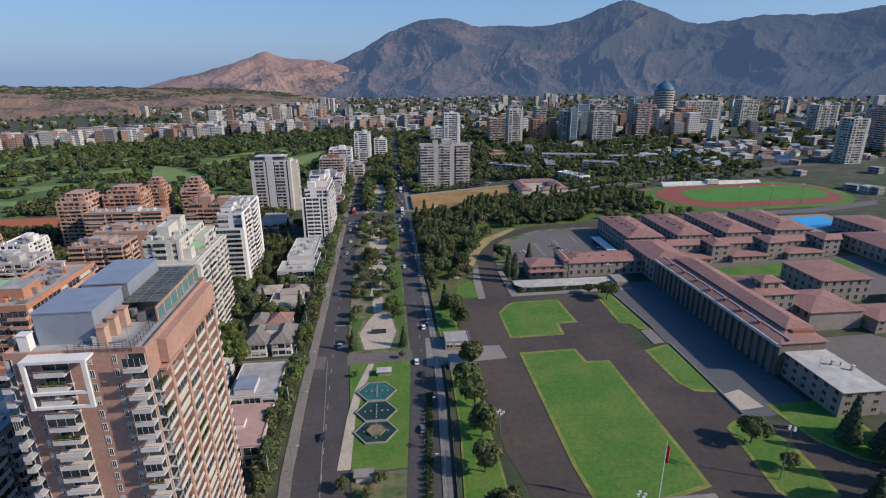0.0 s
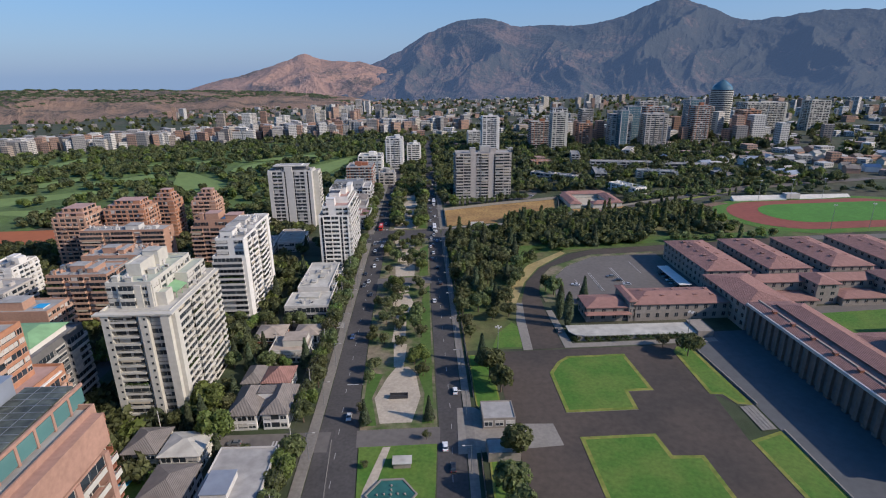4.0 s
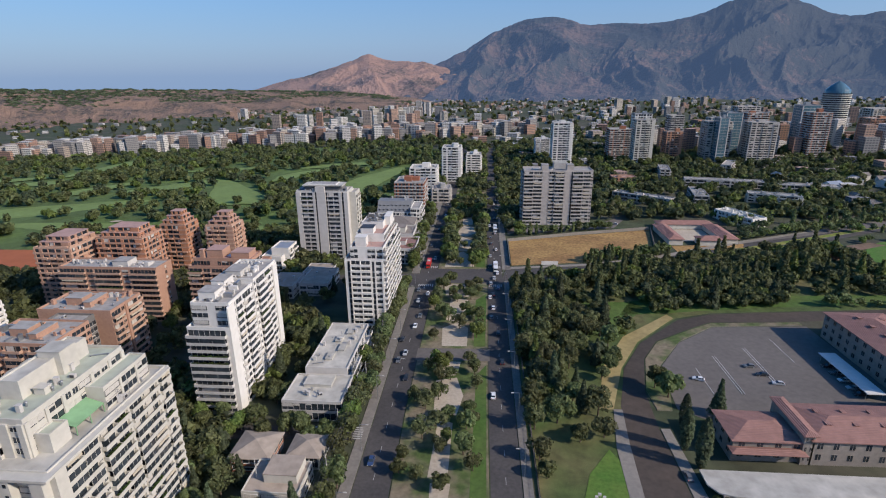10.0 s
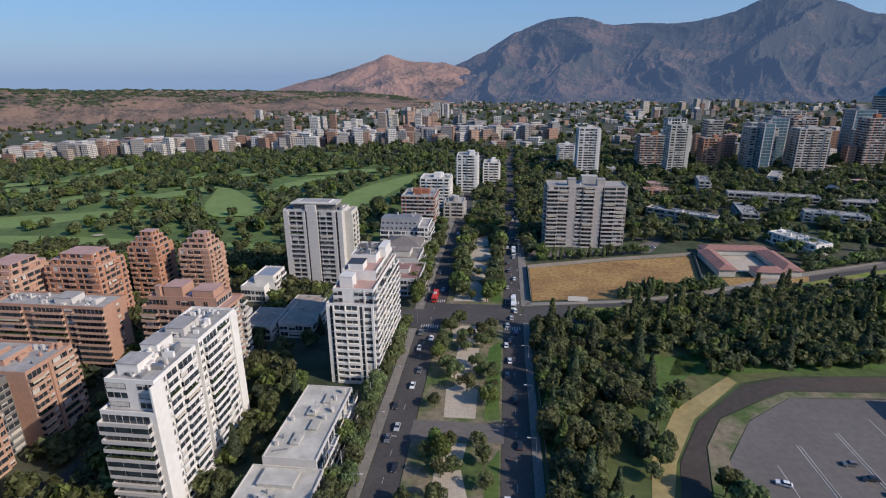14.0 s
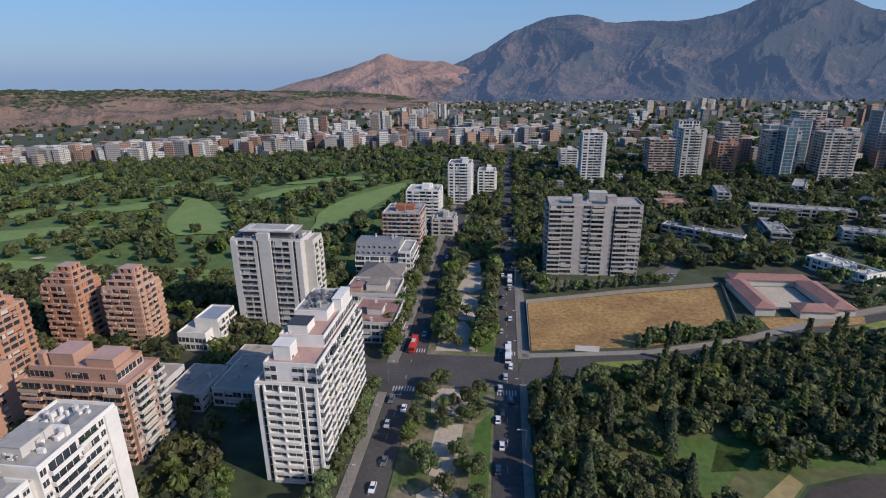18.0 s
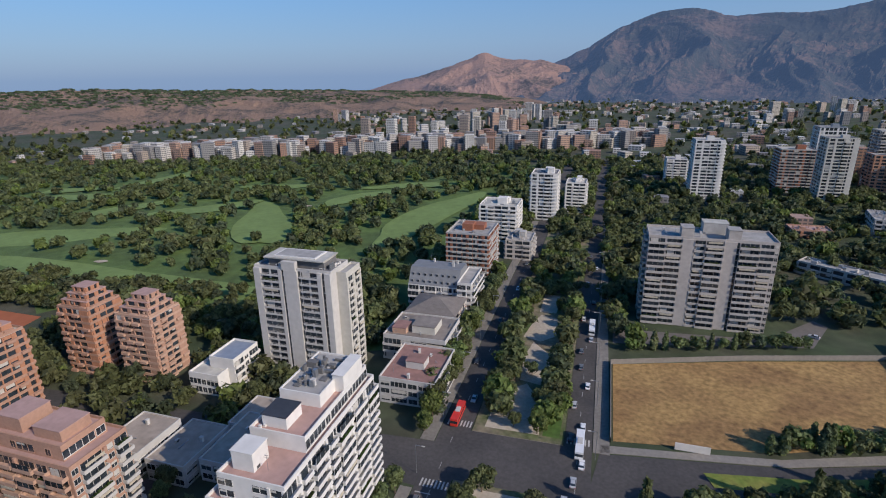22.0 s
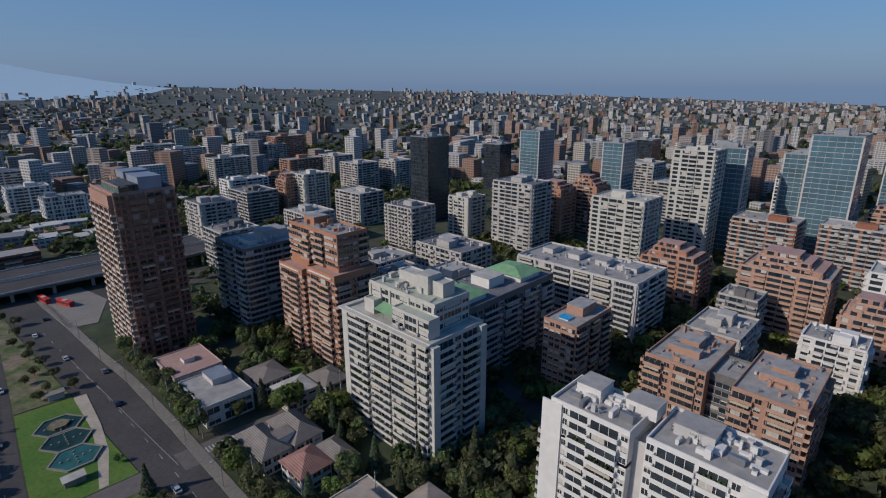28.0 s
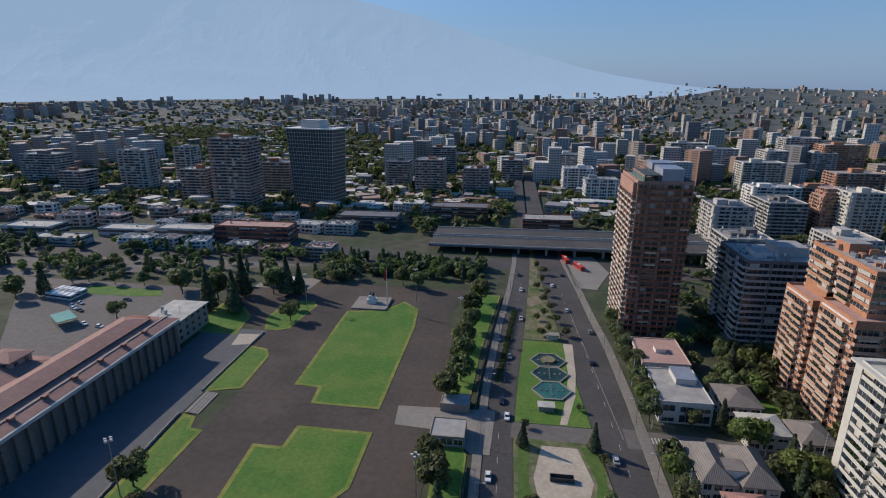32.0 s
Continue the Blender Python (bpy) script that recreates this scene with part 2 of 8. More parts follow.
ROUGHG = surf("rough_grass_and_earth", (0.045, 0.062, 0.028), 0.95, 0.4, 0.12, 0.02, bump=0.4, col2=(0.075, 0.072, 0.048))
DRY = surf("dry_yellow_grass", (0.34, 0.21, 0.078), 0.95, 0.42, 0.55, 0.06, bump=0.8, col2=(0.25, 0.145, 0.058), bumpscale=1.6)
DIRT = surf("bare_brown_earth", (0.23, 0.145, 0.10), 0.95, 0.25, 0.3, 0.08, bump=0.3, col2=(0.16, 0.11, 0.075))
CLAY = surf("red_clay_courts", (0.36, 0.115, 0.05), 0.95, 0.1, 0.2, 0.05)
TRACK = surf("red_running_track", (0.25, 0.075, 0.055), 0.9, 0.12, 0.3, 0.05)
PITCH = surf("green_sports_pitch", (0.07, 0.20, 0.03), 0.9, 0.14, 0.3, 0.06, bump=0.2)
WATER = surf("green_basin_water", (0.022, 0.05, 0.038), 0.3, 0.3, 0.5, 0.2, spec=0.25)
WATER_T = surf("turquoise_basin_water", (0.04, 0.13, 0.115), 0.3, 0.4, 0.4, 0.2, spec=0.25)
POOLM = surf("pool_blue_water", (0.03, 0.33, 0.62), 0.1, 0.06, 0.5, 0.2)
PAINT = surf("white_road_paint", (0.42, 0.41, 0.39), 0.8, 0.15, 1.5, 0.3)
STEEL = surf("galvanised_steel", (0.35, 0.36, 0.37), 0.45, 0.1, 1.0, 0.2, metal=0.7)
DARKM = surf("dark_painted_metal", (0.05, 0.05, 0.055), 0.5, 0.15, 1.0, 0.2)
BARK = surf("bark", (0.13, 0.095, 0.07), 0.95, 0.25, 2.0, 0.3, bump=0.3)
LEAF = leafy("broad_leaves", (0.15, 0.176, 0.07))
LEAF_L = leafy("bright_leaves", (0.168, 0.22, 0.06), 0.25)
LEAF_D = leafy("dark_needles", (0.094, 0.12, 0.062), 0.3)
LEAF_O = leafy("olive_leaves", (0.148, 0.16, 0.07), 0.25)
HEDGE = leafy("hedge_leaves", (0.07, 0.11, 0.035), 0.2)
TYRE = surf("black_rubber", (0.02, 0.02, 0.02), 0.8, 0.1)
RED = surf("red_paint", (0.55, 0.04, 0.025), 0.35, 0.08, 0.6, 0.1)
CARS = [surf("car_paint_" + k, c, 0.3, 0.05, 1.0, 0.2, spec=0.6) for k, c in
        (("white", (0.72, 0.72, 0.72)), ("silver", (0.42, 0.43, 0.44)), ("black", (0.025, 0.025, 0.028)), ("grey", (0.13, 0.135, 0.14)), ("blue", (0.04, 0.07, 0.16)), ("dark_red", (0.2, 0.02, 0.02)))]
SOLAR = surf("dark_solar_glazing", (0.10, 0.11, 0.09), 0.5, 0.6, 1.0, 0.3)


# ---- building tools ----
class Geo:
    """Gathers boxes and faces into one mesh, each with a material slot."""

    def __init__(self):
        self.v, self.f, self.m = [], [], []

    def face(self, pts, mi=0):
        k = len(self.v)
        self.v += pts
        self.f.append(tuple(range(k, k + len(pts))))
        self.m.append(mi)

    def box(self, x0, y0, z0, x1, y1, z1, mi=0, bottom=True):
        k = len(self.v)
        self.v += [(x0, y0, z0), (x1, y0, z0), (x1, y1, z0), (x0, y1, z0), (x0, y0, z1), (x1, y0, z1), (x1, y1, z1), (x0, y1, z1)]
        fs = [(0, 1, 5, 4), (1, 2, 6, 5), (2, 3, 7, 6), (3, 0, 4, 7), (4, 5, 6, 7)] + ([(3, 2, 1, 0)] if bottom else [])
        self.f += [tuple(k + i for i in q) for q in fs]
        self.m += [mi] * len(fs)
        return self

    def prism(self, pts, z0, z1, mi=0, cap=None):
        """Upright prism over a polygon, counter-clockwise."""
        k, n = len(self.v), len(pts)
        self.v += [(x, y, z0) for x, y in pts] + [(x, y, z1) for x, y in pts]
        for i in range(n):
            j = (i + 1) % n
            self.f.append((k + i, k + j, k + n + j, k + n + i))
            self.m.append(mi)
        self.f.append(tuple(k + n + i for i in range(n)))
        self.m.append(mi if cap is None else cap)
        return self

    def tube(self, x, y, z0, z1, r0, r1, n=8, mi=0):
        k = len(self.v)
        for z, r in ((z0, r0), (z1, r1)):
            self.v += [(x + r * math.cos(2 * math.pi * i / n), y + r * math.sin(2 * math.pi * i / n), z) for i in range(n)]
        for i in range(n):
            j = (i + 1) % n
            self.f.append((k + i, k + j, k + n + j, k + n + i))
            self.m.append(mi)
        self.f.append(tuple(k + n + i for i in range(n)))
        self.m.append(mi)
        return self

    def mesh(self, name, *mats):
        me = bpy.data.meshes.new(name)
        me.from_pydata(self.v, [], self.f)
        for m in mats:
            me.materials.append(m)
        if len(mats) > 1:
            me.polygons.foreach_set("material_index", self.m)
        return me


def part(name, me, parent, x=0, y=0, z=0, rz=0, label=""):
    ob = new(name, me)
    ob.parent = parent
    ob.matrix_basis = pose(x, y, z, 0, 0, rz)
    if label:
        ob["label"] = label
    return ob


def thing(name, x, y, label, category, group="", kind="", rz=0, z=None):
    ob = new(name)
    ob.matrix_basis = pose(x, y, gz(x, y) if z is None else z, 0, 0, rz)
    return tagged(ob, label, category, group, kind)


def sheet(name, pts, lift, mat, label, category, thick=0.0, kind="structure", side=None):
    """A flat piece that follows the ground; with a thickness its edge is a real step."""
    g = Geo()
    n = len(pts)
    top = [(x, y, gz(x, y) + lift) for x, y in pts]
    area = sum(pts[i][0] * pts[(i + 1) % n][1] - pts[(i + 1) % n][0] * pts[i][1] for i in range(n))
    if area < 0:
        top.reverse()
    g.face(top)
    if thick:
        for i in range(n):
            a, b = top[i], top[(i + 1) % n]
            g.face([(a[0], a[1], a[2] - thick), (b[0], b[1], b[2] - thick), b, a], 1)
    ob = new(name, g.mesh(name, mat, side or PAVE))
    return tagged(ob, label, category, kind=kind)


def ribbon(rows):
    """Outline of a strip from rows of y, x left and x right."""
    return [(b, y) for y, a, b in rows] + [(a, y) for y, a, b in reversed(rows)]


# ---- facades ----
BAYS = {}
HABITS = random.Random(99)
CURTAIN = surf("pale_curtain", (0.50, 0.47, 0.42), 0.9, 0.15, 2.0, 0.5)
AWNING = surf("cream_awning", (0.48, 0.42, 0.32), 0.9, 0.12, 1.0, 0.3)
NAMES = {"w": "window", "d": "window", "b": "balcony", "r": "balcony", "g": "window", "f": "window_bay", "P": "pier", "s": "stair_glazing", "c": "balcony", "l": "balcony", "L": "balcony", "t": "window", "Q": "pier"}


def bay_mesh(kind, w, fh, wall, trim, depth, tall, habit=0):
    """One bay of a facade, w wide: x along the wall, the street at -y. habit: how its owner uses it (blinds, plants, glazing)."""
    key = (habit, kind, round(w, 2), round(fh, 2), wall.name, trim.name, depth, round(tall, 1))
    if key in BAYS:
        return BAYS[key]
    g = Geo()
    if kind in "wd":
        n = 1 if kind == "w" else 2
        for i in range(n):
            a, b = w * (i + 0.14) / n, w * (i + 0.86) / n
            z0, z1 = 0.85, fh - 0.4
            g.box(a, -0.05, z0, b, 0.05, z1, 1)
            g.box(a - 0.1, -0.13, z0 - 0.12, b + 0.1, 0, z0, 0)
            g.box(a - 0.1, -0.1, z1, b + 0.1, 0, z1 + 0.1, 0)
            g.box(a - 0.1, -0.1, z0, a, 0, z1, 0)
            g.box(b, -0.1, z0, b + 0.1, 0, z1, 0)
            g.box((a + b) / 2 - 0.04, -0.09, z0, (a + b) / 2 + 0.04, 0, z1, 0)
    elif kind in "brc":
        dp = depth * (0.55 if kind == "c" else 1)
        g.box(0, -dp, -0.02, w, 0, 0.17, 0)
        pm = 2 if kind == "r" else 0
        g.box(0, -dp, 0.17, w, -dp + 0.12, 1.08, pm)
        g.box(0, -dp + 0.12, 0.17, 0.12, 0, 1.08, pm)
        g.box(w - 0.12, -dp + 0.12, 0.17, w, 0, 1.08, pm)
        g.box(0.35, -0.06, 0.17, w - 0.35, 0.02, fh - 0.35, 1)
        k = max(1, int(w / 1.8))
        for i in range(k + 1):
            x = 0.35 + (w - 0.7) * i / k
            g.box(x - 0.05, -0.1, 0.17, x + 0.05, 0, fh - 0.35, 0)
    elif kind == "t":
        a, b = w * 0.33, w * 0.67
        g.box(a, -0.04, 1.1, b, 0.04, fh - 0.7, 1)
        g.box(a - 0.12, -0.14, 0.96, b + 0.12, 0, 1.1, 0)
        g.box(a - 0.12, -0.1, fh - 0.7, b + 0.12, 0, fh - 0.58, 0)
        g.box((a + b) / 2 - 0.05, -0.08, 1.1, (a + b) / 2 + 0.05, 0, fh - 0.7, 0)
    elif kind == "l":
        g.box(0, -depth, -0.2, w, 0, 0.16, 0)
        g.box(0, -depth, 0.16, w, -depth + 0.1, 0.62, 0)
        for i in range(max(2, int(w / 1.4)) + 1):
            x = (w - 0.06) * i / max(2, int(w / 1.4))
            g.box(x, -depth + 0.02, 0.62, x + 0.06, -depth + 0.08, 1.02, 2)
        g.box(0, -depth, 1.02, w, -depth + 0.08, 1.1, 2)
        g.box(0.5, -0.06, 0.16, w - 0.5, 0.02, fh - 0.5, 1)
        g.box(w * 0.45, -0.1, 0.16, w * 0.55, 0, fh - 0.5, 2)
    elif kind == "L":
        g.box(0, -depth, -0.16, w, 0, 0.14, 0)
        g.box(0.02, -depth + 0.04, 0.14, w - 0.02, -depth + 0.14, 0.7, 0)
        g.box(0.02, -depth + 0.06, 0.98, w - 0.02, -depth + 0.12, 1.06, 2)
        for i in range(max(2, int(w / 1.3)) + 1):
            x = 0.04 + (w - 0.14) * i / max(2, int(w / 1.3))
            g.box(x, -depth + 0.07, 0.7, x + 0.05, -depth + 0.11, 0.98, 2)
        g.box(0.25, -0.06, 0.14, w - 0.25, 0.02, fh - 0.3, 1)
        k = max(1, int(w / 1.7))
        for i in range(k + 1):
            x = 0.25 + (w - 0.5) * i / k
            g.box(x - 0.06, -0.11, 0.14, x + 0.06, 0, fh - 0.3, 0)
    elif kind == "g":
        g.box(0, -0.05, 0.8, w, 0.03, fh - 0.35, 1)
        k = max(1, int(w / 1.5))
        for i in range(k + 1):
            x = w * i / k
            g.box(max(0, x - 0.05), -0.12, 0.8, min(w, x + 0.05), 0, fh - 0.35, 0)
        g.box(0, -0.16, 0.66, w, 0, 0.8, 0)
    elif kind == "f":
        g.box(0, -depth, 0, w, 0, 0.98, 0)
        g.box(0, -depth, 0.98, 0.4, 0, fh, 0)
        g.box(0.4, -0.05, 0.98, w, 0.03, fh, 1)
        g.box(w / 2 + 0.15, -0.12, 0.98, w / 2 + 0.25, 0, fh, 0)
    elif kind in "PQ":
        g.box(0, -depth, 0, w, 0, tall, 2)
    elif kind == "s":
        g.box(0, -0.05, 0.3, w, 0.03, tall - 0.2, 1)
        for i in range(int(tall / fh)):
            g.box(0, -0.1, i * fh, w, 0, i * fh + 0.25, 0)
    if kind in "brclL" and habit:
        dp = depth * (0.55 if kind == "c" else 1)
        if habit == 1:      # glazed in
            g.box(0.12, -dp + 0.03, 1.1, w - 0.12, -dp + 0.07, fh - 0.12, 1)
            for i in range(4):
                x = 0.12 + (w - 0.3) * i / 3
                g.box(x, -dp + 0.01, 1.08, x + 0.06, -dp + 0.09, fh - 0.1, 0)
        elif habit == 2:      # plants along the parapet
            for i in range(int(w / 0.9)):
                x = 0.3 + i * 0.9
                g.box(x, -dp + 0.14, 0.6, x + 0.6, -dp + 0.6, 1.25 + 0.2 * (i % 3), 3)
        elif habit == 3:      # curtains drawn
            g.box(w * 0.12, -0.09, 0.2, w * 0.55, -0.06, fh - 0.4, 4)
        elif habit == 4:      # awning let down
            g.box(w * 0.1, -dp - 0.05, fh - 0.9, w * 0.9, -dp, fh - 0.1, 5)
    elif kind in "wdg" and habit:
        n = 2 if kind == "d" else 1
        for i in range(n):
            a, b = (w * (i + 0.14) / n, w * (i + 0.86) / n) if kind != "g" else (w * 0.05, w * (0.5 if habit < 3 else 0.95))
            g.box(a, -0.08, fh - 0.4 - (0.5, 0.9, 1.3, 0.4)[habit - 1], b, -0.055, fh - 0.4, 4)
    BAYS[key] = g.mesh(NAMES[kind], trim, GLASS, GLASS_T if kind == "r" else wall, HEDGE, CURTAIN, AWNING)
    return BAYS[key]


def facade(b, side, x0, y0, x1, y1, z0, floors, fh, pattern, wall, trim, depth=1.3):
    """Fills one side of a block with bays, floor by floor. pattern: kinds with their share of the width."""
    ox, oy = b.location.x, b.location.y
    start, rz, length = {"S": ((x0, y0), 0, x1 - x0), "E": ((x1, y0), 90, y1 - y0), "N": ((x1, y1), 180, x1 - x0), "W": ((x0, y1), 270, y1 - y0)}[side]
    total = sum(w for _, w in pattern)
    a, ux, uy = 0.0, math.cos(radians(rz)), math.sin(radians(rz))
    for kind, w in pattern:
        w = w * length / total
        px, py = start[0] + ux * a - ox, start[1] + uy * a - oy
        if kind in "PQs":
            part(NAMES[kind], bay_mesh(kind, w, fh, wall, trim, depth * (1.1 if kind == "Q" else 0.4), floors * fh), b, px, py, z0, rz)
        elif kind != ".":
            for i in range(floors):
                me = bay_mesh(kind, w, fh, wall, trim, depth, 0, HABITS.choice([0, 0, 0, 0, 1, 1, 2, 3, 3, 4]))
                part(NAMES[kind], me, b, px, py, z0 + i * fh, rz)
        a += w


def volume(b, x0, y0, x1, y1, z0, h, wall, roof, name="wall", parapet=0.9):
    """A walled block with its flat roof and parapet."""
    ox, oy = b.location.x, b.location.y
    g = Geo().box(x0 - ox, y0 - oy, z0 - (2.0 if z0 == 0 else 0), x1 - ox, y1 - oy, z0 + h)
    part(name, g.mesh(name, wall), b)
    r = Geo().box(x0 - ox + 0.3, y0 - oy + 0.3, z0 + h, x1 - ox - 0.3, y1 - oy - 0.3, z0 + h + 0.12)
    part("roof", r.mesh("roof", roof), b)
    if parapet:
        p = Geo()
        t = 0.3
        X0, Y0, X1, Y1 = x0 - ox, y0 - oy, x1 - ox, y1 - oy
        zz = z0 + h
        p.box(X0, Y0, zz, X1, Y0 + t, zz + parapet).box(X0, Y1 - t, zz, X1, Y1, zz + parapet)
        p.box(X0, Y0 + t, zz, X0 + t, Y1 - t, zz + parapet).box(X1 - t, Y0 + t, zz, X1, Y1 - t, zz + parapet)
        part("parapet", p.mesh("parapet", wall), b)


def room(b, x0, y0, x1, y1, z, h, wall, cap=None, name="machine_room"):
    """A small block on a roof, with a lid that overhangs a little."""
    ox, oy = b.location.x, b.location.y
    g = Geo().box(x0 - ox, y0 - oy, z, x1 - ox, y1 - oy, z + h)
    g.box(x0 - ox - 0.15, y0 - oy - 0.15, z + h, x1 - ox + 0.15, y1 - oy + 0.15, z + h + 0.2, 1)
    part(name, g.mesh(name, wall, cap or wall), b)


CLUT = {}


def clutter(b, x0, y0, x1, y1, z, n, seed):
    """Vents, pipes, tanks and air conditioners on a flat roof."""
    if not CLUT:
        CLUT["vent"] = Geo().tube(0, 0, 0, 1.0, 0.22, 0.22, 8).tube(0, 0, 1.0, 1.25, 0.4, 0.3, 8).mesh("vent", STEEL)
        CLUT["air_conditioner"] = Geo().box(-0.6, -0.4, 0.1, 0.6, 0.4, 1.0).box(-0.5, -0.43, 0.2, 0.5, -0.4, 0.9, 1).mesh("air_conditioner", PALEG, DARKM)
        CLUT["chimney"] = Geo().box(-0.5, -0.4, 0, 0.5, 0.4, 1.7).box(-0.6, -0.5, 1.7, 0.6, 0.5, 1.85).mesh("chimney", PALEG)
        CLUT["pipe"] = Geo().box(-2.2, -0.12, 0.2, 2.2, 0.12, 0.45).box(-2.0, -0.1, 0, -1.8, 0.1, 0.2).box(1.8, -0.1, 0, 2.0, 0.1, 0.2).mesh("pipe", STEEL)
        CLUT["antenna"] = Geo().tube(0, 0, 0, 4.0, 0.06, 0.04, 5).box(-0.7, -0.03, 3.0, 0.7, 0.03, 3.06).box(-0.5, -0.03, 3.5, 0.5, 0.03, 3.56).mesh("antenna", STEEL)
    rnd = random.Random(seed)
    for i in range(n):
        k = rnd.choice(["vent", "vent", "air_conditioner", "chimney", "chimney", "pipe", "antenna"])
        part(k, CLUT[k], b, rnd.uniform(x0 + 1, x1 - 1) - b.location.x, rnd.uniform(y0 + 1, y1 - 1) - b.location.y, z, rnd.choice([0, 90, 180, 90, 20]))


def roof_plant(b, x0, y0, x1, y1, z, n, seed, mat=None):
    """Ducts, tanks, flues and small housings crowding a flat roof."""
    r = random.Random(seed)
    g = Geo()
    for i in range(n):
        x, y, w, d = r.uniform(x0 + 0.8, x1 - 2.6) - b.location.x, r.uniform(y0 + 0.8, y1 - 2.6) - b.location.y, r.choice([0.5, 0.7, 1.2, 2.0, 3.0]), r.choice([0.5, 0.6, 0.9, 1.6])
        if r.random() < 0.5:
            w, d = d, w
        w, d = min(w, (x1 - x0) / 4), min(d, (y1 - y0) / 4)
        h = r.choice([0.5, 0.7, 1.1, 1.6, 2.2])
        g.box(x, y, z, x + w, y + d, z + h, r.choice([0, 0, 1]), False)
    part("roof_plant", g.mesh("roof_plant", mat or WHITE, STEEL), b)


TAKEN = []


def block(x0, y0, x1, y1, label, category="apartment building", name="apartment_building", group="towers along the avenue"):
    TAKEN.append(((x0 + x1) / 2, (y0 + y1) / 2, x1 - x0, y1 - y0))
    return thing(name, (x0 + x1) / 2, (y0 + y1) / 2, label, category, group)


P = lambda s: [(k[0], float(k[1:])) for k in s.split()]

# ---- the brick tower beside the fountain ----
b = block(-66, 83, -43, 119, "tall red-brown brick apartment tower with pale balconies and grey roof plant")
volume(b, -66, 86, -43, 119, 0, 71, BRICK_A, ROOFG)
FH = 71 / 26
facade(b, "S", -66, 86, -43, 119, 0, 26, FH, P("L2.6 .3 w1.2 .3 L8.6 .5 w1.5 .6 w1.3 .3 L5.8"), BRICK_A, PALEG, 2.2)
facade(b, "E", -66, 86, -43, 119, 0, 24, FH, P("L3.4 Q.8 L4.5 Q.8 L4.5 Q.8 L4.5 Q.8 L4.5 Q.8 L1.6"), BRICK_A, CREAM, 1.6)
# north balconies get dark trim, a colour stand-in for the shade on that side
facade(b, "N", -66, 86, -43, 119, 0, 26, FH, P("l4.5 P.7 l6.3 P.7 l6.3 P.7 l4.5"), BRICK_A, BRICK_D, 1.5)
beam = Geo().box(0, 0, 0, 1.5, 26.5, 0.5).mesh("cross_beam", BRICK_A)
for i in range(12):
    part("cross_beam", beam, b, 11.5, 89.2 - 101, (2 * i + 1.9) * FH)
g = Geo().box(0, -2.75, 62.2, 0.7, -2.25, 71.0).box(9.6, -2.75, 62.2, 10.3, -2.25, 71.0).box(-0.1, -2.75, 71.0, 10.4, 0, 71.5)
for z in (62.2, 65.0):
    g.box(0.7, -2.72, z, 9.6, -2.26, z + 0.5)
part("white_frame", g.mesh("white_frame", WHITE), b, -61.9 + 54.5, 86 - 101, 0)
part("fascia", Geo().box(0, 0, 66.2, 1.62, 27.5, 71.0).mesh("fascia", BRICK_A), b, 11.52, 90.5 - 101, 0)
room(b, -62.5, 90, -52.6, 101, 71, 6.2, METALB)
room(b, -61.5, 104, -52.8, 118.5, 71, 5.8, METALB)
room(b, -55.6, 101.6, -53.6, 103, 71, 5.6, BRICK_A, name="chimney")
room(b, -64.5, 88, -62.8, 89.6, 71, 3.0, WHITE)
for y in (88.6, 92.4, 96.2):
    room(b, -51.8, y, -50.4, y + 1.6, 71, 3.6, BRICK_T, BRICK_A, "terrace_pier")
g = Geo().box(-3.4, -9.6, 3.2, 3.2, 9.8, 3.4)
for y in (-9.2, -5, 0, 5, 9.4):
    for x in (-3.2, 3.0):
        g.box(x, y, 0, x + 0.18, y + 0.18, 3.2)
for i in range(14):
    g.box(-3.4, -9.6 + i * 1.49, 3.4, 3.2, -9.52 + i * 1.49, 3.46, 1)
for x in (-1.2, 1.0):
    g.box(x, -9.6, 3.4, x + 0.08, 9.8, 3.46, 1)
part("roof_terrace_canopy", g.mesh("roof_terrace_canopy", SOLAR, STEEL), b, -48.8 + 54.5, 109.6 - 101, 71.1, label="dark glazed roof terrace canopy")
for i in range(7):
    pane = Geo().box(0, 0, 0.3, 0.08, 2.9, 2.6).mesh("glass_screen", GLASS_T)
    part("glass_screen", pane, b, 9.3, -3.4 + i * 3.3, 71.2, label="teal glass roof screen")
    part("screen_post", BAYS.setdefault("screen_post", Geo().box(-0.05, -0.35, 0, 0.25, 0.05, 3.1).mesh("screen_post", BRICK_A)), b, 9.2, -3.4 + i * 3.3, 71.2)
part("screen_beam", Geo().box(-0.06, 0, 2.75, 0.26, 23.2, 3.2).mesh("screen_beam", BRICK_A), b, 9.2, -3.7, 71.2)
rail = Geo()
for i in range(10):
    rail.box(0, i * 1.28, 0, 0.06, i * 1.28 + 0.06, 1.9)
for k in range(5):
    rail.box(0, 0, 0.35 + k * 0.38, 0.05, 11.6, 0.4 + k * 0.38)
part("terrace_railing", rail.mesh("terrace_railing", DARKM), b, 9.3, -15.2, 71.2)
rail = Geo()
for i in range(9):
    rail.box(-i * 1.28, 0, 0, -i * 1.28 + 0.06, 0.06, 1.9)
for k in range(5):
    rail.box(-11, 0, 0.35 + k * 0.38, 0, 0.05, 0.4 + k * 0.38)
part("terrace_railing", rail.mesh("terrace_railing", DARKM), b, 9.3, -15.2, 71.2)
clutter(b, -64, 88, -45, 92, 71.1, 7, 3)
roof_plant(b, -65, 87, -62.6, 115, 71.1, 14, 72, DARKC)
roof_plant(b, -52, 97, -46, 102, 71.1, 12, 73, DARKC)

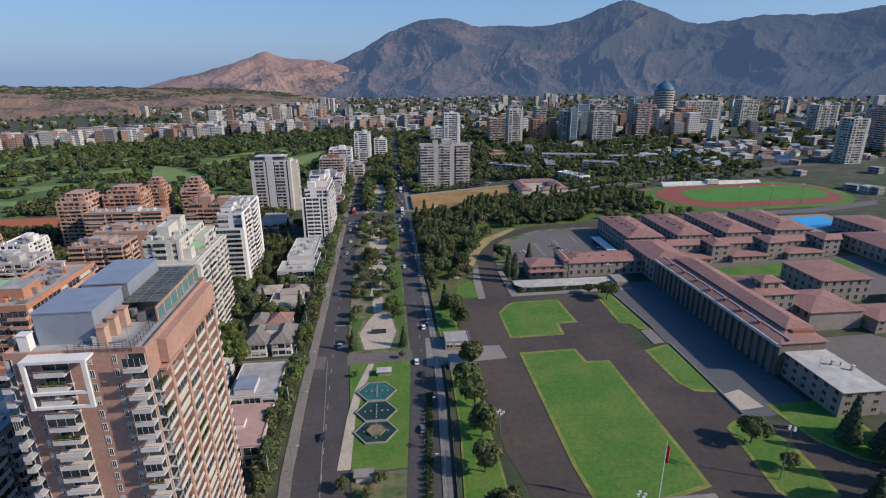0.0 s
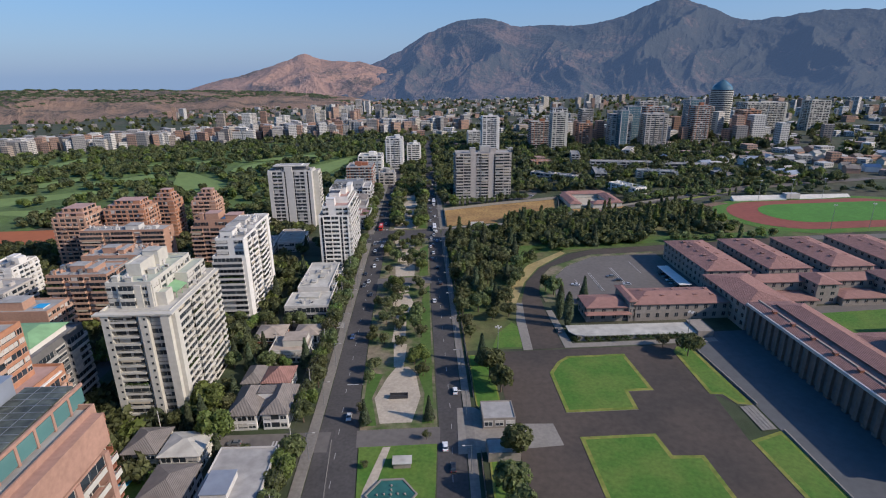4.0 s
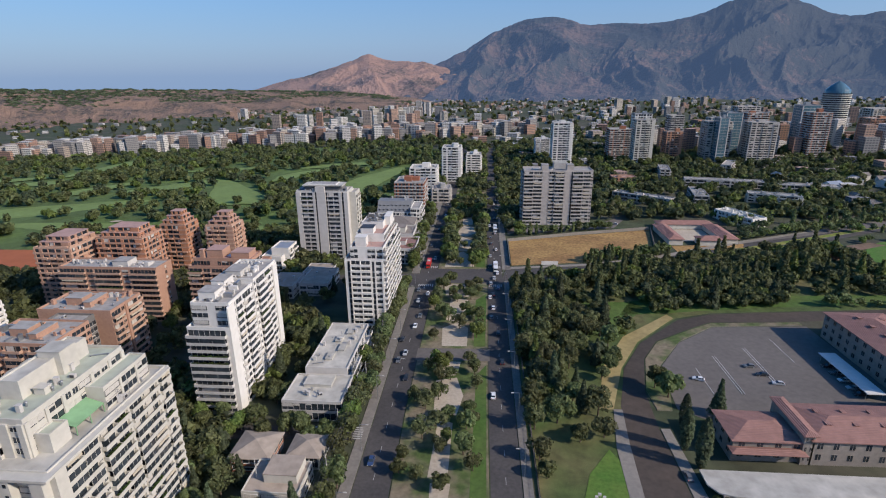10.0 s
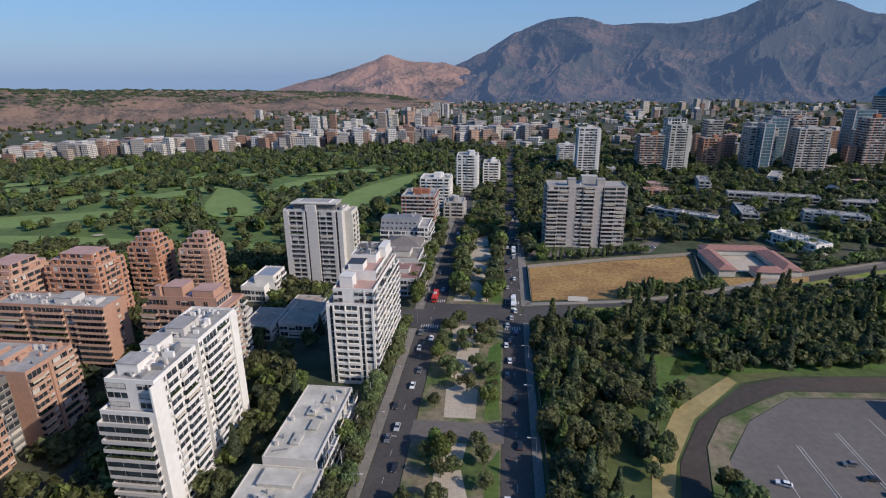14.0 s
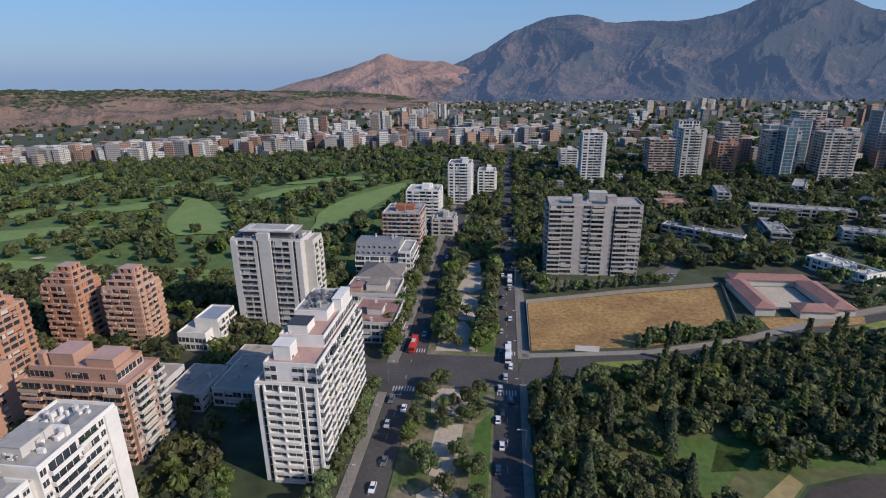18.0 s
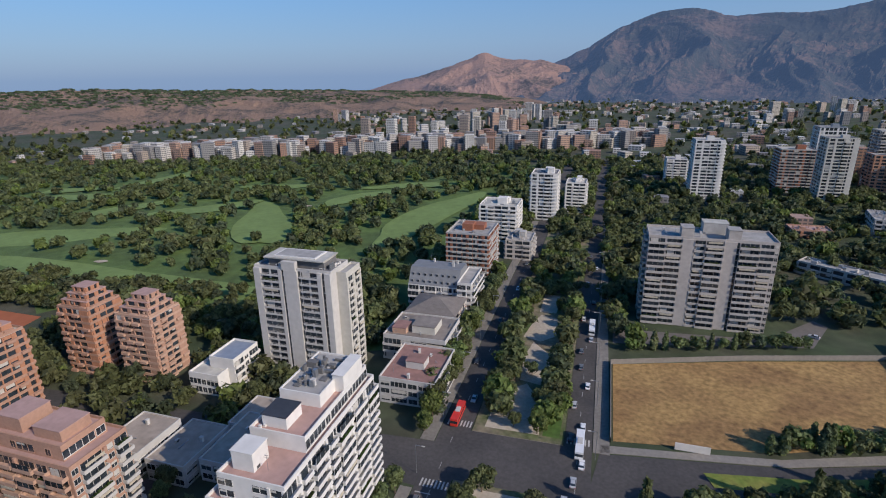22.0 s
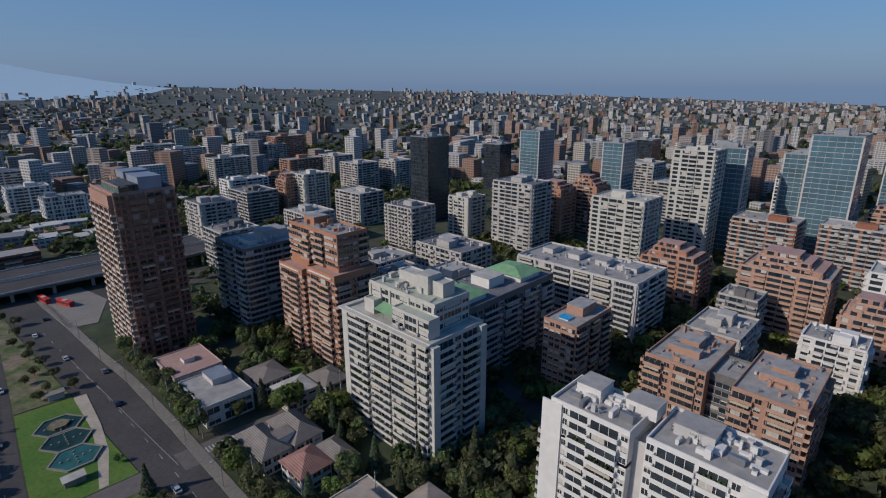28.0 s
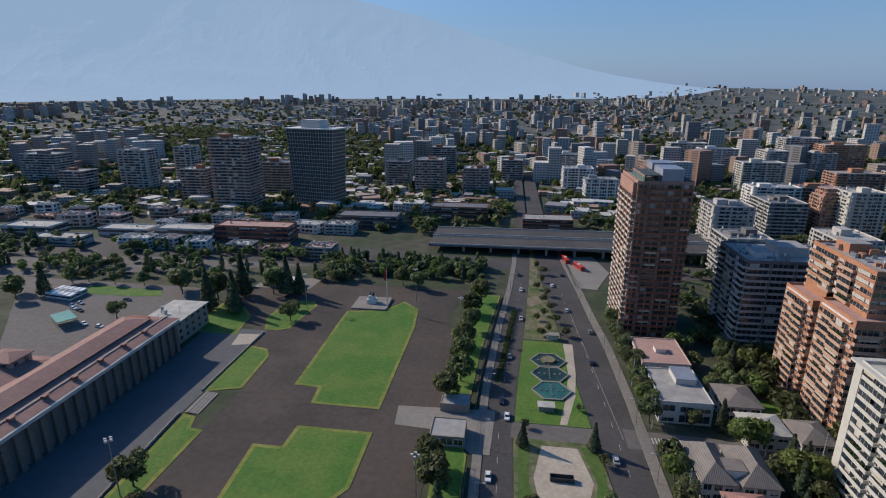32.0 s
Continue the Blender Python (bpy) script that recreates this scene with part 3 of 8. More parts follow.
# ---- the cream tower with setback storeys ----
b = block(-104, 216, -81, 256, "cream apartment tower with stepped top storeys and vertical pillars")
volume(b, -104, 216, -81, 256, 0, 41, CREAM, ROOFW)
FH = 41 / 15
facade(b, "S", -104, 216, -81, 256, 0, 15, FH, P(".1.0 Q2.4 l8.2 .1.2 Q2.6 g4.2 Q2.6"), CREAM, CREAM, 1.7)
facade(b, "E", -104, 216, -81, 256, 0, 15, FH, P("Q2.6 b4.6 b4 w1.4 b4.6 b4 P.7 b5 b5 P.7 b4"), CREAM, CREAM, 1.3)
facade(b, "N", -104, 216, -81, 256, 0, 15, FH, P("Q2.2 b6 w3 b6 Q2.2"), CREAM, CREAM, 1.4)
slot = Geo().box(-0.35, -0.06, 0.9, 0.35, 0.1, 1.7).mesh("window", GLASS)
for i in range(15):      # small windows in the two front pillars
    part("window", slot, b, -101.2 + 92.5, 214.12 - 236, i * FH)
    part("window", slot, b, -88.9 + 92.5, 214.12 - 236, i * FH)
ledge = Geo().box(-12.9, -22.2, 40.9, 13.0, -19.6, 41.5).box(11.4, -19.6, 40.9, 13.0, 19.9, 41.5)
part("ledge", ledge.mesh("ledge", CREAM), b)
volume(b, -103, 220.5, -88, 251, 41, 8.4, CREAM, ROOFPG)
facade(b, "S", -103, 220.5, -88, 251, 41, 3, FH, P("g3.4 P.8 b4.6 P2.2 w2 P1.2"), CREAM, CREAM, 1.1)
facade(b, "E", -103, 220.5, -88, 251, 41, 3, FH, P("P1 d4 P.8 g3.6 P.8 d4 g3.6 P.8 d5 P.8 g3.6 P1"), CREAM, CREAM, 0.9)
facade(b, "N", -103, 220.5, -88, 251, 41, 3, FH, P("w3 g6 w3"), CREAM, CREAM, 1.0)
volume(b, -88, 237, -83.5, 253, 41, 5.6, CREAM, ROOFPG, "side_wall", 0.6)
facade(b, "E", -88, 237, -83.5, 253, 41, 2, FH, P("g5 P.6 g5 P.6 g4"), CREAM, CREAM, 0.7)
volume(b, -88, 222, -84.5, 227, 41, 4.2, CREAM, ROOFPG, "side_wall", 0.6)
g = Geo()
g.face([(0, 0, 3.6), (4.2, 0, 2.2), (4.2, 9, 2.2), (0, 9, 3.6)])
g.face([(0, 9, 3.5), (4.2, 9, 2.1), (4.2, 0, 2.1), (0, 0, 3.5)])
g.box(4.0, 0.1, 0, 4.15, 0.3, 2.15).box(4.0, 8.7, 0, 4.15, 8.9, 2.15).box(4.0, 4.4, 0, 4.15, 4.6, 2.15)
part("terrace_awning", g.mesh("terrace_awning", ROOFGR), b, -87.9 + 92.5, 227.6 - 236, 41.2, label="faded green terrace awning")
volume(b, -99.5, 228, -94.5, 248, 49.4, 4.2, CREAM, ROOFW, "crown_wall", 0.5)
room(b, -98.5, 238, -93, 243, 49.4, 6.0, CREAM, ROOFW)
room(b, -101.5, 222, -99.5, 223.6, 49.5, 2.0, CREAM, name="chimney")
room(b, -97, 222, -95, 223.2, 49.5, 1.6, CREAM, name="chimney")
room(b, -93.5, 230, -91, 232, 49.5, 1.6, CREAM, name="chimney")
for i in range(5):      # raking struts over the crown
    g = Geo()
    for k in range(6):
        u, w = k / 6, (k + 1) / 6
        g.face([(-4.5 * (1 - u), 0, 2.6 * math.sin(u * 1.57)), (-4.5 * (1 - w), 0, 2.6 * math.sin(w * 1.57)), (-4.5 * (1 - w), 0.4, 2.6 * math.sin(w * 1.57)), (-4.5 * (1 - u), 0.4, 2.6 * math.sin(u * 1.57))])
        g.face([(-4.5 * (1 - u), 0, 2.6 * math.sin(u * 1.57) - 0.4), (-4.5 * (1 - u), 0, 2.6 * math.sin(u * 1.57)), (-4.5 * (1 - w), 0, 2.6 * math.sin(w * 1.57)), (-4.5 * (1 - w), 0, 2.6 * math.sin(w * 1.57) - 0.4)])
    part("strut", g.mesh("strut", CREAM), b, -99.4 + 92.5, 229 + i * 4.2 - 236, 51.4)
clutter(b, -102, 221, -89, 228, 49.5, 6, 5)
clutter(b, -94, 229, -89, 249, 49.5, 6, 7)
clutter(b, -84, 238, -81.5, 255, 41.1, 5, 6)

b = block(-182, 205, -121, 231, "dark grey apartment block with green pitched penthouse roofs")
volume(b, -182, 205, -121, 231, 0, 31.4, DARKC, ROOFD)
FH = 31.4 / 11.5
facade(b, "N", -182, 205, -121, 231, 0, 11, FH, P("b8 w3 b8 w3 b8 w3 b8 w3 b8"), DARKC, GREYC, 1.4)
facade(b, "E", -182, 205, -121, 231, 0, 11, FH, P("b6 w4 b6"), DARKC, GREYC, 1.2)
for x0, x1 in ((-141, -123), (-178, -162)):
    g = Geo()
    c0, c1 = x0 + 151.5, x1 + 151.5
    g.box(c0 + 1, -9, 0, c1 - 1, 9, 2.4, 1)
    for q in ([(c0, -10, 2.4), (c1, -10, 2.4), (c1 - 5, -3, 5.0), (c0 + 5, -3, 5.0)], [(c1, -10, 2.4), (c1, 10, 2.4), (c1 - 5, 3, 5.0), (c1 - 5, -3, 5.0)],
              [(c1, 10, 2.4), (c0, 10, 2.4), (c0 + 5, 3, 5.0), (c1 - 5, 3, 5.0)], [(c0, 10, 2.4), (c0, -10, 2.4), (c0 + 5, -3, 5.0), (c0 + 5, 3, 5.0)],
              [(c0 + 5, -3, 5.0), (c1 - 5, -3, 5.0), (c1 - 5, 3, 5.0), (c0 + 5, 3, 5.0)]):
        g.face(q)
    part("penthouse_roof", g.mesh("penthouse_roof", ROOFGR, WHITE), b, 0, 0, 31.5)
room(b, -158, 212, -148, 222, 31.4, 4.2, WHITE, ROOFW)
clutter(b, -160, 206, -142, 230, 31.5, 8, 35)

# ---- the white tower with banded balconies ----
b = block(-97, 293, -82, 339, "white apartment tower in two wings with banded balconies")
FH = 41 / 15
volume(b, -97, 293, -82, 314, 0, 12 * FH, WHITE, ROOFG)
volume(b, -98, 317, -83, 339, 0, 41, WHITE, ROOFG)
volume(b, -96, 314, -84.5, 317, 0, 38, PALEG, ROOFG)
volume(b, -95.5, 295, -82, 314, 12 * FH, 3 * FH, WHITE, ROOFG, "upper_wall")
facade(b, "S", -97, 293, -82, 314, 0, 12, FH, P("b14 .1"), WHITE, PALEG, 1.7)
facade(b, "S", -95.5, 295, -82, 314, 12 * FH, 3, FH, P("g6 .3 g5"), WHITE, PALEG, 1.0)
facade(b, "E", -97, 293, -82, 314, 0, 15, FH, P("P5 w1.5 c5 b7 w2"), WHITE, WHITE, 1.2)
facade(b, "E", -98, 317, -83, 339, 0, 15, FH, P("w2 b8 c6 w2 P4"), WHITE, WHITE, 1.2)
facade(b, "N", -98, 317, -83, 339, 0, 14, FH, P("w2 b6 w2 b3"), WHITE, WHITE, 1.4)
room(b, -94, 298, -88, 304, 41, 3.4, WHITE, ROOFG)
room(b, -95, 309, -90, 316, 41, 3.0, WHITE, ROOFG)
room(b, -95, 320, -89, 328, 41, 2.6, PALEG, ROOFG)
clutter(b, -95, 296, -83, 313, 41.1, 16, 8)
clutter(b, -96, 318, -84, 338, 41.1, 16, 9)
roof_plant(b, -95, 296, -83, 313, 41.1, 34, 61)
roof_plant(b, -97, 318, -84, 338, 41.1, 38, 62)

# ---- the low white office ----
b = block(-65, 289, -45, 343, "low weathered white concrete office with stepped flat roof", "office building", "office_building")
volume(b, -65, 289, -44, 306, 0, 7.6, PALEG, ROOFW, parapet=0.6)
volume(b, -62, 306, -46, 343, 0, 10.4, PALEG, ROOFW, parapet=0.6)
facade(b, "S", -65, 289, -44, 306, 0, 2, 3.7, P("g4 g4 g4 g4 g4"), PALEG, PALEG, 1.0)
facade(b, "E", -65, 289, -44, 306, 0, 2, 3.7, P("b4 b4 b4 b4"), PALEG, WHITE, 1.4)
facade(b, "E", -62, 306, -46, 343, 0, 3, 3.4, P("b5 b5 b5 b5 b5 b5 b5"), PALEG, WHITE, 1.8)
room(b, -60, 298, -50, 304, 7.6, 1.2, ROOFW, ROOFW, "skylight_box")
for i in range(4):
    room(b, -56 + (i % 2) * 3, 312 + i * 7, -53.5 + (i % 2) * 3, 317 + i * 7, 10.4, 0.8, ROOFW, ROOFW, "skylight_box")
clutter(b, -61, 308, -47, 341, 10.5, 12, 11)
clutter(b, -63, 290, -46, 297, 7.7, 6, 12)

# ---- the white grid-fronted tower ----
b = block(-60, 362, -42, 405, "bright white apartment tower with deep window grid and stepped roof terraces")
FH = 38 / 14
volume(b, -60, 362, -42, 405, 0, 12 * FH, WHITE, ROOFP)
volume(b, -57.5, 363.5, -42, 405, 12 * FH, 2 * FH, WHITE, ROOFP, "upper_wall")
volume(b, -57, 374, -43.5, 404, 38, 3.2, WHITE, ROOFP, "upper_wall")
volume(b, -56.5, 385, -46, 403, 41.2, 3.0, WHITE, ROOFG, "upper_wall", parapet=0.5)
facade(b, "S", -60, 362, -42, 405, 0, 12, FH, P("P1.3 s1.3 f4.4 f4.4 P.8 s1.2 P.6 g2.6 P.8"), WHITE, WHITE, 1.0)
facade(b, "S", -57.5, 363.5, -42, 405, 12 * FH, 2, FH, P("g4 .5 g4 P.7 g3 P.6"), WHITE, WHITE, 0.8)
facade(b, "E", -60, 362, -42, 405, 0, 14, FH, P("b5 P.7 b3 s.8 b5 P.7 b3 s.8 b6 P.7 b6 P.7 b5"), WHITE, WHITE, 1.3)
facade(b, "E", -57, 374, -43.5, 404, 38, 1, 3.2, P("g6 w2 g6 w2 g6"), WHITE, WHITE, 0.8)
room(b, -55.5, 366, -50.5, 371, 38, 4.5, WHITE, WHITE)
room(b, -55, 376, -49, 382, 41.2, 3.0, WHITE, DARKM)
room(b, -46.5, 392, -43.6, 402, 41.2, 4.5, WHITE, WHITE)
clutter(b, -56, 386, -47, 402, 44.3, 8, 14)
roof_plant(b, -57, 386, -46, 403, 44.2, 26, 70, DARKC)
roof_plant(b, -57, 374, -50, 385, 41.2, 14, 71)
clutter(b, -57, 364, -44, 373, 38.1, 5, 15)

# ---- the pale slab tower ----
b = block(-115, 457, -78, 474, "slender pale grey slab tower with dark window columns and overhanging roof")
FH = 44 / 16
volume(b, -115, 457, -82, 471, 0, 44, PALEG, ROOFD)
volume(b, -82, 461, -78, 473, 0, 42.5, CREAM, ROOFG, "east_wall")
facade(b, "S", -115, 457, -82, 471, 0, 16, FH, P("Q2.6 l7.4 Q1.3 s1.0 Q5.2 s.9 l7 Q1.6 s1.2 Q2.2"), PALEG, PALEG, 0.9)
facade(b, "E", -82, 461, -78, 473, 0, 15, FH, P("P1 b4 P1.5 b4 P1"), CREAM, CREAM, 0.9)
facade(b, "W", -115, 457, -82, 471, 0, 16, FH, P("w3 P1 w3"), PALEG, PALEG, 0.7)
room(b, -110, 459.5, -86, 469, 44, 3.0, DARKC, ROOFW, "penthouse")
g = Geo().box(-13.2, -6.0, -0.7, 12.6, 5.6, -0.2)
part("roof_canopy", g.mesh("roof_canopy", ROOFW), b, -98 + 96.5, 464 - 465.5, 48.3)
g = Geo().box(-9.5, -4.6, -0.2, 8.5, 4.4, 0.2).box(-8.8, -4.0, 0.2, 7.8, 3.8, 0.25, 1)
part("roof_well", g.mesh("roof_well", WHITE, ROOFG), b, -98 + 96.5, 464 - 465.5, 48.3)
shaft = Geo().box(-3.4, -1.4, 44.0, 2.4, 0.6, 47.4)
part("lift_head", shaft.mesh("lift_head", PALEG), b, -99 + 96.5, 457.5 - 465.5, 0)
clutter(b, -114, 457.5, -83, 459.5, 44.1, 6, 18)
roof_plant(b, -85, 459, -82, 470, 44.1, 8, 171)

# ---- the broad grey slab across the avenue ----
b = block(33, 534, 84, 552, "broad grey-brown concrete apartment slab with two windowless shafts")
FH = 41 / 15
volume(b, 33, 534, 84, 552, 0, 41, TAUPE, ROOFG)
facade(b, "S", 33, 534, 84, 552, 0, 15, FH, P("b6.5 c6 P4.4 c4 b6.5 P4.4 s1 b7 c5 w1.5"), TAUPE, TAUPE_L, 1.5)
facade(b, "W", 33, 534, 84, 552, 0, 15, FH, P("b6 w2 b6 w2"), TAUPE, TAUPE_L, 1.3)
for x in (46, 64.5):
    room(b, x, 534.5, x + 5, 541, 41, 4.8, TAUPE, ROOFG, "lift_shaft")
room(b, 56, 544, 66, 551, 41, 5.0, GREYC, ROOFW)
clutter(b, 35, 536, 82, 550, 41.1, 10, 20)

# ---- orange brick blocks west of the avenue ----
b = block(-138, 366, -103, 382, "orange brick apartment block with pink-tiled roof and cream-trimmed balconies", group="orange brick blocks")
FH = 2.73
volume(b, -138, 366, -103, 382, 0, 10 * FH, BRICK_L, ROOFP)
facade(b, "S", -138, 366, -103, 382, 0, 10, FH, P("b7 c4 b6 P.7 b6 c4 b6 .1"), BRICK_L, BRICK_T, 1.6)
facade(b, "E", -138, 366, -103, 382, 0, 10, FH, P("w2 b6 P.8 w2 b4"), BRICK_L, PALEG, 1.5)
volume(b, -136, 368, -107, 380, 27.3, 3.6, BRICK_L, ROOFP, "penthouse_wall")
facade(b, "S", -136, 368, -107, 380, 27.3, 1, 3.2, P("g7 .3 w2 g5 .3 w2 .3"), BRICK_L, BRICK_L, 0.8)
facade(b, "E", -136, 368, -107, 380, 27.3, 1, 3.2, P("g5 w2"), BRICK_L, WHITE, 0.8)
room(b, -130, 370, -122, 378, 30.9, 4.2, BRICK_L, ROOFP)
room(b, -133, 369, -131, 371, 30.9, 4.5, BRICK_L, ROOFP, "chimney")
room(b, -118, 370, -109, 378, 30.9, 3.0, BRICK_L, ROOFP)
room(b, -121, 372, -119, 375, 30.9, 0.5, WHITE, POOLM, "roof_pool")

b = block(-204, 365, -154, 378, "long brick apartment block with flat grey roof", group="orange brick blocks")
volume(b, -204, 365, -154, 378, 0, 27.3, BRICK_L, ROOFG)
facade(b, "S", -204, 365, -154, 378, 0, 10, FH, P("b9 w3 b9 w3 b9"), BRICK_L, BRICK_T, 1.4)
facade(b, "E", -204, 365, -154, 378, 0, 10, FH, P(".6 w2 .4"), BRICK_L, BRICK_L, 0.8)
room(b, -178, 368, -170, 375, 27.3, 2.8, PALEG, ROOFG)
roof_plant(b, -203, 366, -156, 377, 27.4, 40, 68, PALEG)

for i, (x0, y0, x1, y1) in enumerate(((-174, 290, -146, 309), (-174, 317, -143, 336))):
    b = block(x0, y0, x1, y1, "orange brick apartment wing with grey roof and brick chimneys", group="orange brick blocks")
    volume(b, x0, y0, x1, y1, 0, 27.3, BRICK_L, ROOFG)
    if i == 0:
        facade(b, "S", x0, y0, x1, y1, 0, 10, FH, P("b6 w2 b5 w2 b6"), BRICK_L, BRICK_T, 1.4)
    facade(b, "E", x0, y0, x1, y1, 0, 10, FH, P("b5 w2 P1 c6 w2"), BRICK_L, BRICK_T, 1.4)
    if i == 1:
        facade(b, "N", x0, y0, x1, y1, 0, 10, FH, P("b6 w2 b5 w2 b6"), BRICK_L, BRICK_T, 1.4)
    room(b, x0 + 8, y0 + 6, x0 + 15, y0 + 12, 27.3, 3.2, BRICK_L, ROOFG)
    room(b, x0 + 17, y0 + 4, x0 + 20, y0 + 14, 27.3, 2.4, BRICK_L, ROOFG)
    clutter(b, x0, y0, x1, y1, 27.4, 5, 24 + i)
    roof_plant(b, x0, y0, x1, y1, 27.4, 26, 63 + i, BRICK_L)
b = block(-165, 309, -150, 317, "recessed grey link between two brick wings", "building", "link_building", "orange brick blocks")
volume(b, -165, 309, -150, 317, 0, 26, DARKC, ROOFG)
facade(b, "E", -165, 309, -150, 317, 0, 9, FH, P("g4 g4"), DARKC, GREYC, 0.8)
clutter(b, -164, 310, -151, 316, 26.1, 4, 27)

b = block(-173, 250, -147, 264, "orange brick apartment block with small roof pool", group="orange brick blocks")
volume(b, -173, 250, -147, 264, 0, 27.3, BRICK_L, ROOFG)
facade(b, "E", -173, 250, -147, 264, 0, 10, FH, P("w2 d4 w2 b3"), BRICK_L, BRICK_T, 1.1)
facade(b, "N", -173, 250, -147, 264, 0, 10, FH, P("b6 w2 b5 w2 b6"), BRICK_L, BRICK_T, 1.2)
room(b, -168, 253, -158, 260, 27.3, 3.6, BRICK_L, ROOFG)
room(b, -155, 254, -151, 258, 27.3, 0.6, WHITE, POOLM, "roof_pool")

b = block(-231, 198, -200, 262, "long white apartment slab with heavy concrete frames", group="white slabs")
volume(b, -231, 198, -200, 262, 0, 30, PALEG, ROOFG)
facade(b, "E", -231, 198, -200, 262, 0, 11, 30 / 11, P("P1 b8 P1.2 b8 P1.2 b8 P1.2 b8 P1.2 b8 P1.2 b8 P1"), PALEG, PALEG, 1.5)
facade(b, "N", -231, 198, -200, 262, 0, 11, 30 / 11, P("P1 b7 P1 b7 P1 b7 P1"), PALEG, PALEG, 1.3)
for i in range(4):
    room(b, -222, 204 + i * 15, -214, 210 + i * 15, 30, 2.6, PALEG, ROOFG)
roof_plant(b, -230, 199, -201, 261, 30.1, 60, 67, PALEG)

# stepped orange towers
b = block(-118, 143, -97, 186, "stepped orange brick apartment tower with pale terrace canopies", group="orange brick blocks")
FH = 2.73
volume(b, -118, 143, -97, 162, 0, 37, BRICK, ROOFP)
volume(b, -118, 166, -97, 186, 0, 40, BRICK, ROOFP)
volume(b, -118, 160, -102, 168, 0, 48, BRICK_D, ROOFG)
volume(b, -117, 146, -102, 182, 37, 18, BRICK, ROOFG, "upper_wall")
for y0, y1, n in ((143, 162, 13), (166, 186, 14)):
    facade(b, "E", -118, y0, -97, y1, 0, n, FH, P("w2 c5 b6 w2"), BRICK, BRICK_T, 1.5)
    facade(b, "N", -118, y0, -97, y1, 0, n, FH, P("b5 w2 b5 w2"), BRICK, BRICK_T, 1.4)
    facade(b, "S", -118, y0, -97, y1, 0, n, FH, P("b5 w2 b5 w2"), BRICK, BRICK_T, 1.4)
    room(b, -102, y0 + 2, -96.5, y1 - 2, n * FH + 0.9, 0.3, WHITE, WHITE, "terrace_canopy")
facade(b, "E", -117, 146, -102, 182, 41, 5, FH, P("w2 g6 b6 w3 b6 g6 w2"), BRICK, BRICK_T, 1.2)
facade(b, "S", -117, 146, -102, 182, 38, 6, FH, P("w2 g4 w2 b4"), BRICK, BRICK_T, 1.2)
facade(b, "N", -117, 146, -102, 182, 41, 5, FH, P("w2 g4 w2 b4"), BRICK, BRICK_T, 1.2)
room(b, -113, 152, -106, 160, 55, 3.5, BRICK, ROOFG)
clutter(b, -116, 147, -103, 181, 55.1, 6, 31)
roof_plant(b, -116, 147, -103, 181, 55.1, 36, 69, BRICK)

b = block(-126, 98, -88, 128, "dark grey apartment block with cluttered white roof")
volume(b, -126, 98, -88, 128, 0, 41, DARKC, ROOFG)
facade(b, "N", -126, 98, -88, 128, 0, 15, FH, P("b8 P.6 b8 P.6 b8 P.6 b8"), DARKC, GREYC, 1.3)
facade(b, "E", -126, 98, -88, 128, 0, 15, FH, P("b6 w2 b6 w2 b6"), DARKC, GREYC, 1.3)
room(b, -116, 106, -104, 118, 41, 4, GREYC, ROOFG)
room(b, -100, 112, -94, 122, 41, 2.6, WHITE, ROOFG)
clutter(b, -125, 99, -89, 127, 41.1, 8, 33)
roof_plant(b, -125, 99, -89, 127, 41.1, 50, 66)

# ---- plainer blocks, built storey by storey ----
STYLES = {
    "ob": (BRICK_L, BRICK_T, 4.2, 0.5, "orange brick apartment block with pale balcony bands"),
    "or": (BRICK, BRICK_L, 3.6, 0.45, "orange brick apartment block with brick parapets"),
    "rb": (BRICK_D, GREYC, 3.2, 0.35, "red-brown brick tower with small windows"),
    "wh": (WHITE, WHITE, 3.8, 0.5, "white apartment block with banded balconies"),
    "be": (CREAM, CREAM, 3.6, 0.5, "beige apartment tower with banded balconies"),
    "gr": (GREYC, TAUPE_L, 4.0, 0.45, "grey concrete apartment block with pale bands"),
    "dk": (DARKC, GREYC, 4.0, 0.4, "dark concrete apartment block with grey bands"),
    "gl": (GLASS_B, PALEG, 3.2, 0.12, "blue-green glass office tower with thin mullions"),
    "gd": (GLASS, DARKM, 2.4, 0.12, "dark glass office tower with thin mullions"),
    "wg": (WHITE, WHITE, 2.6, 0.3, "white office tower with gridded windows"),
}
STOREYS = {}


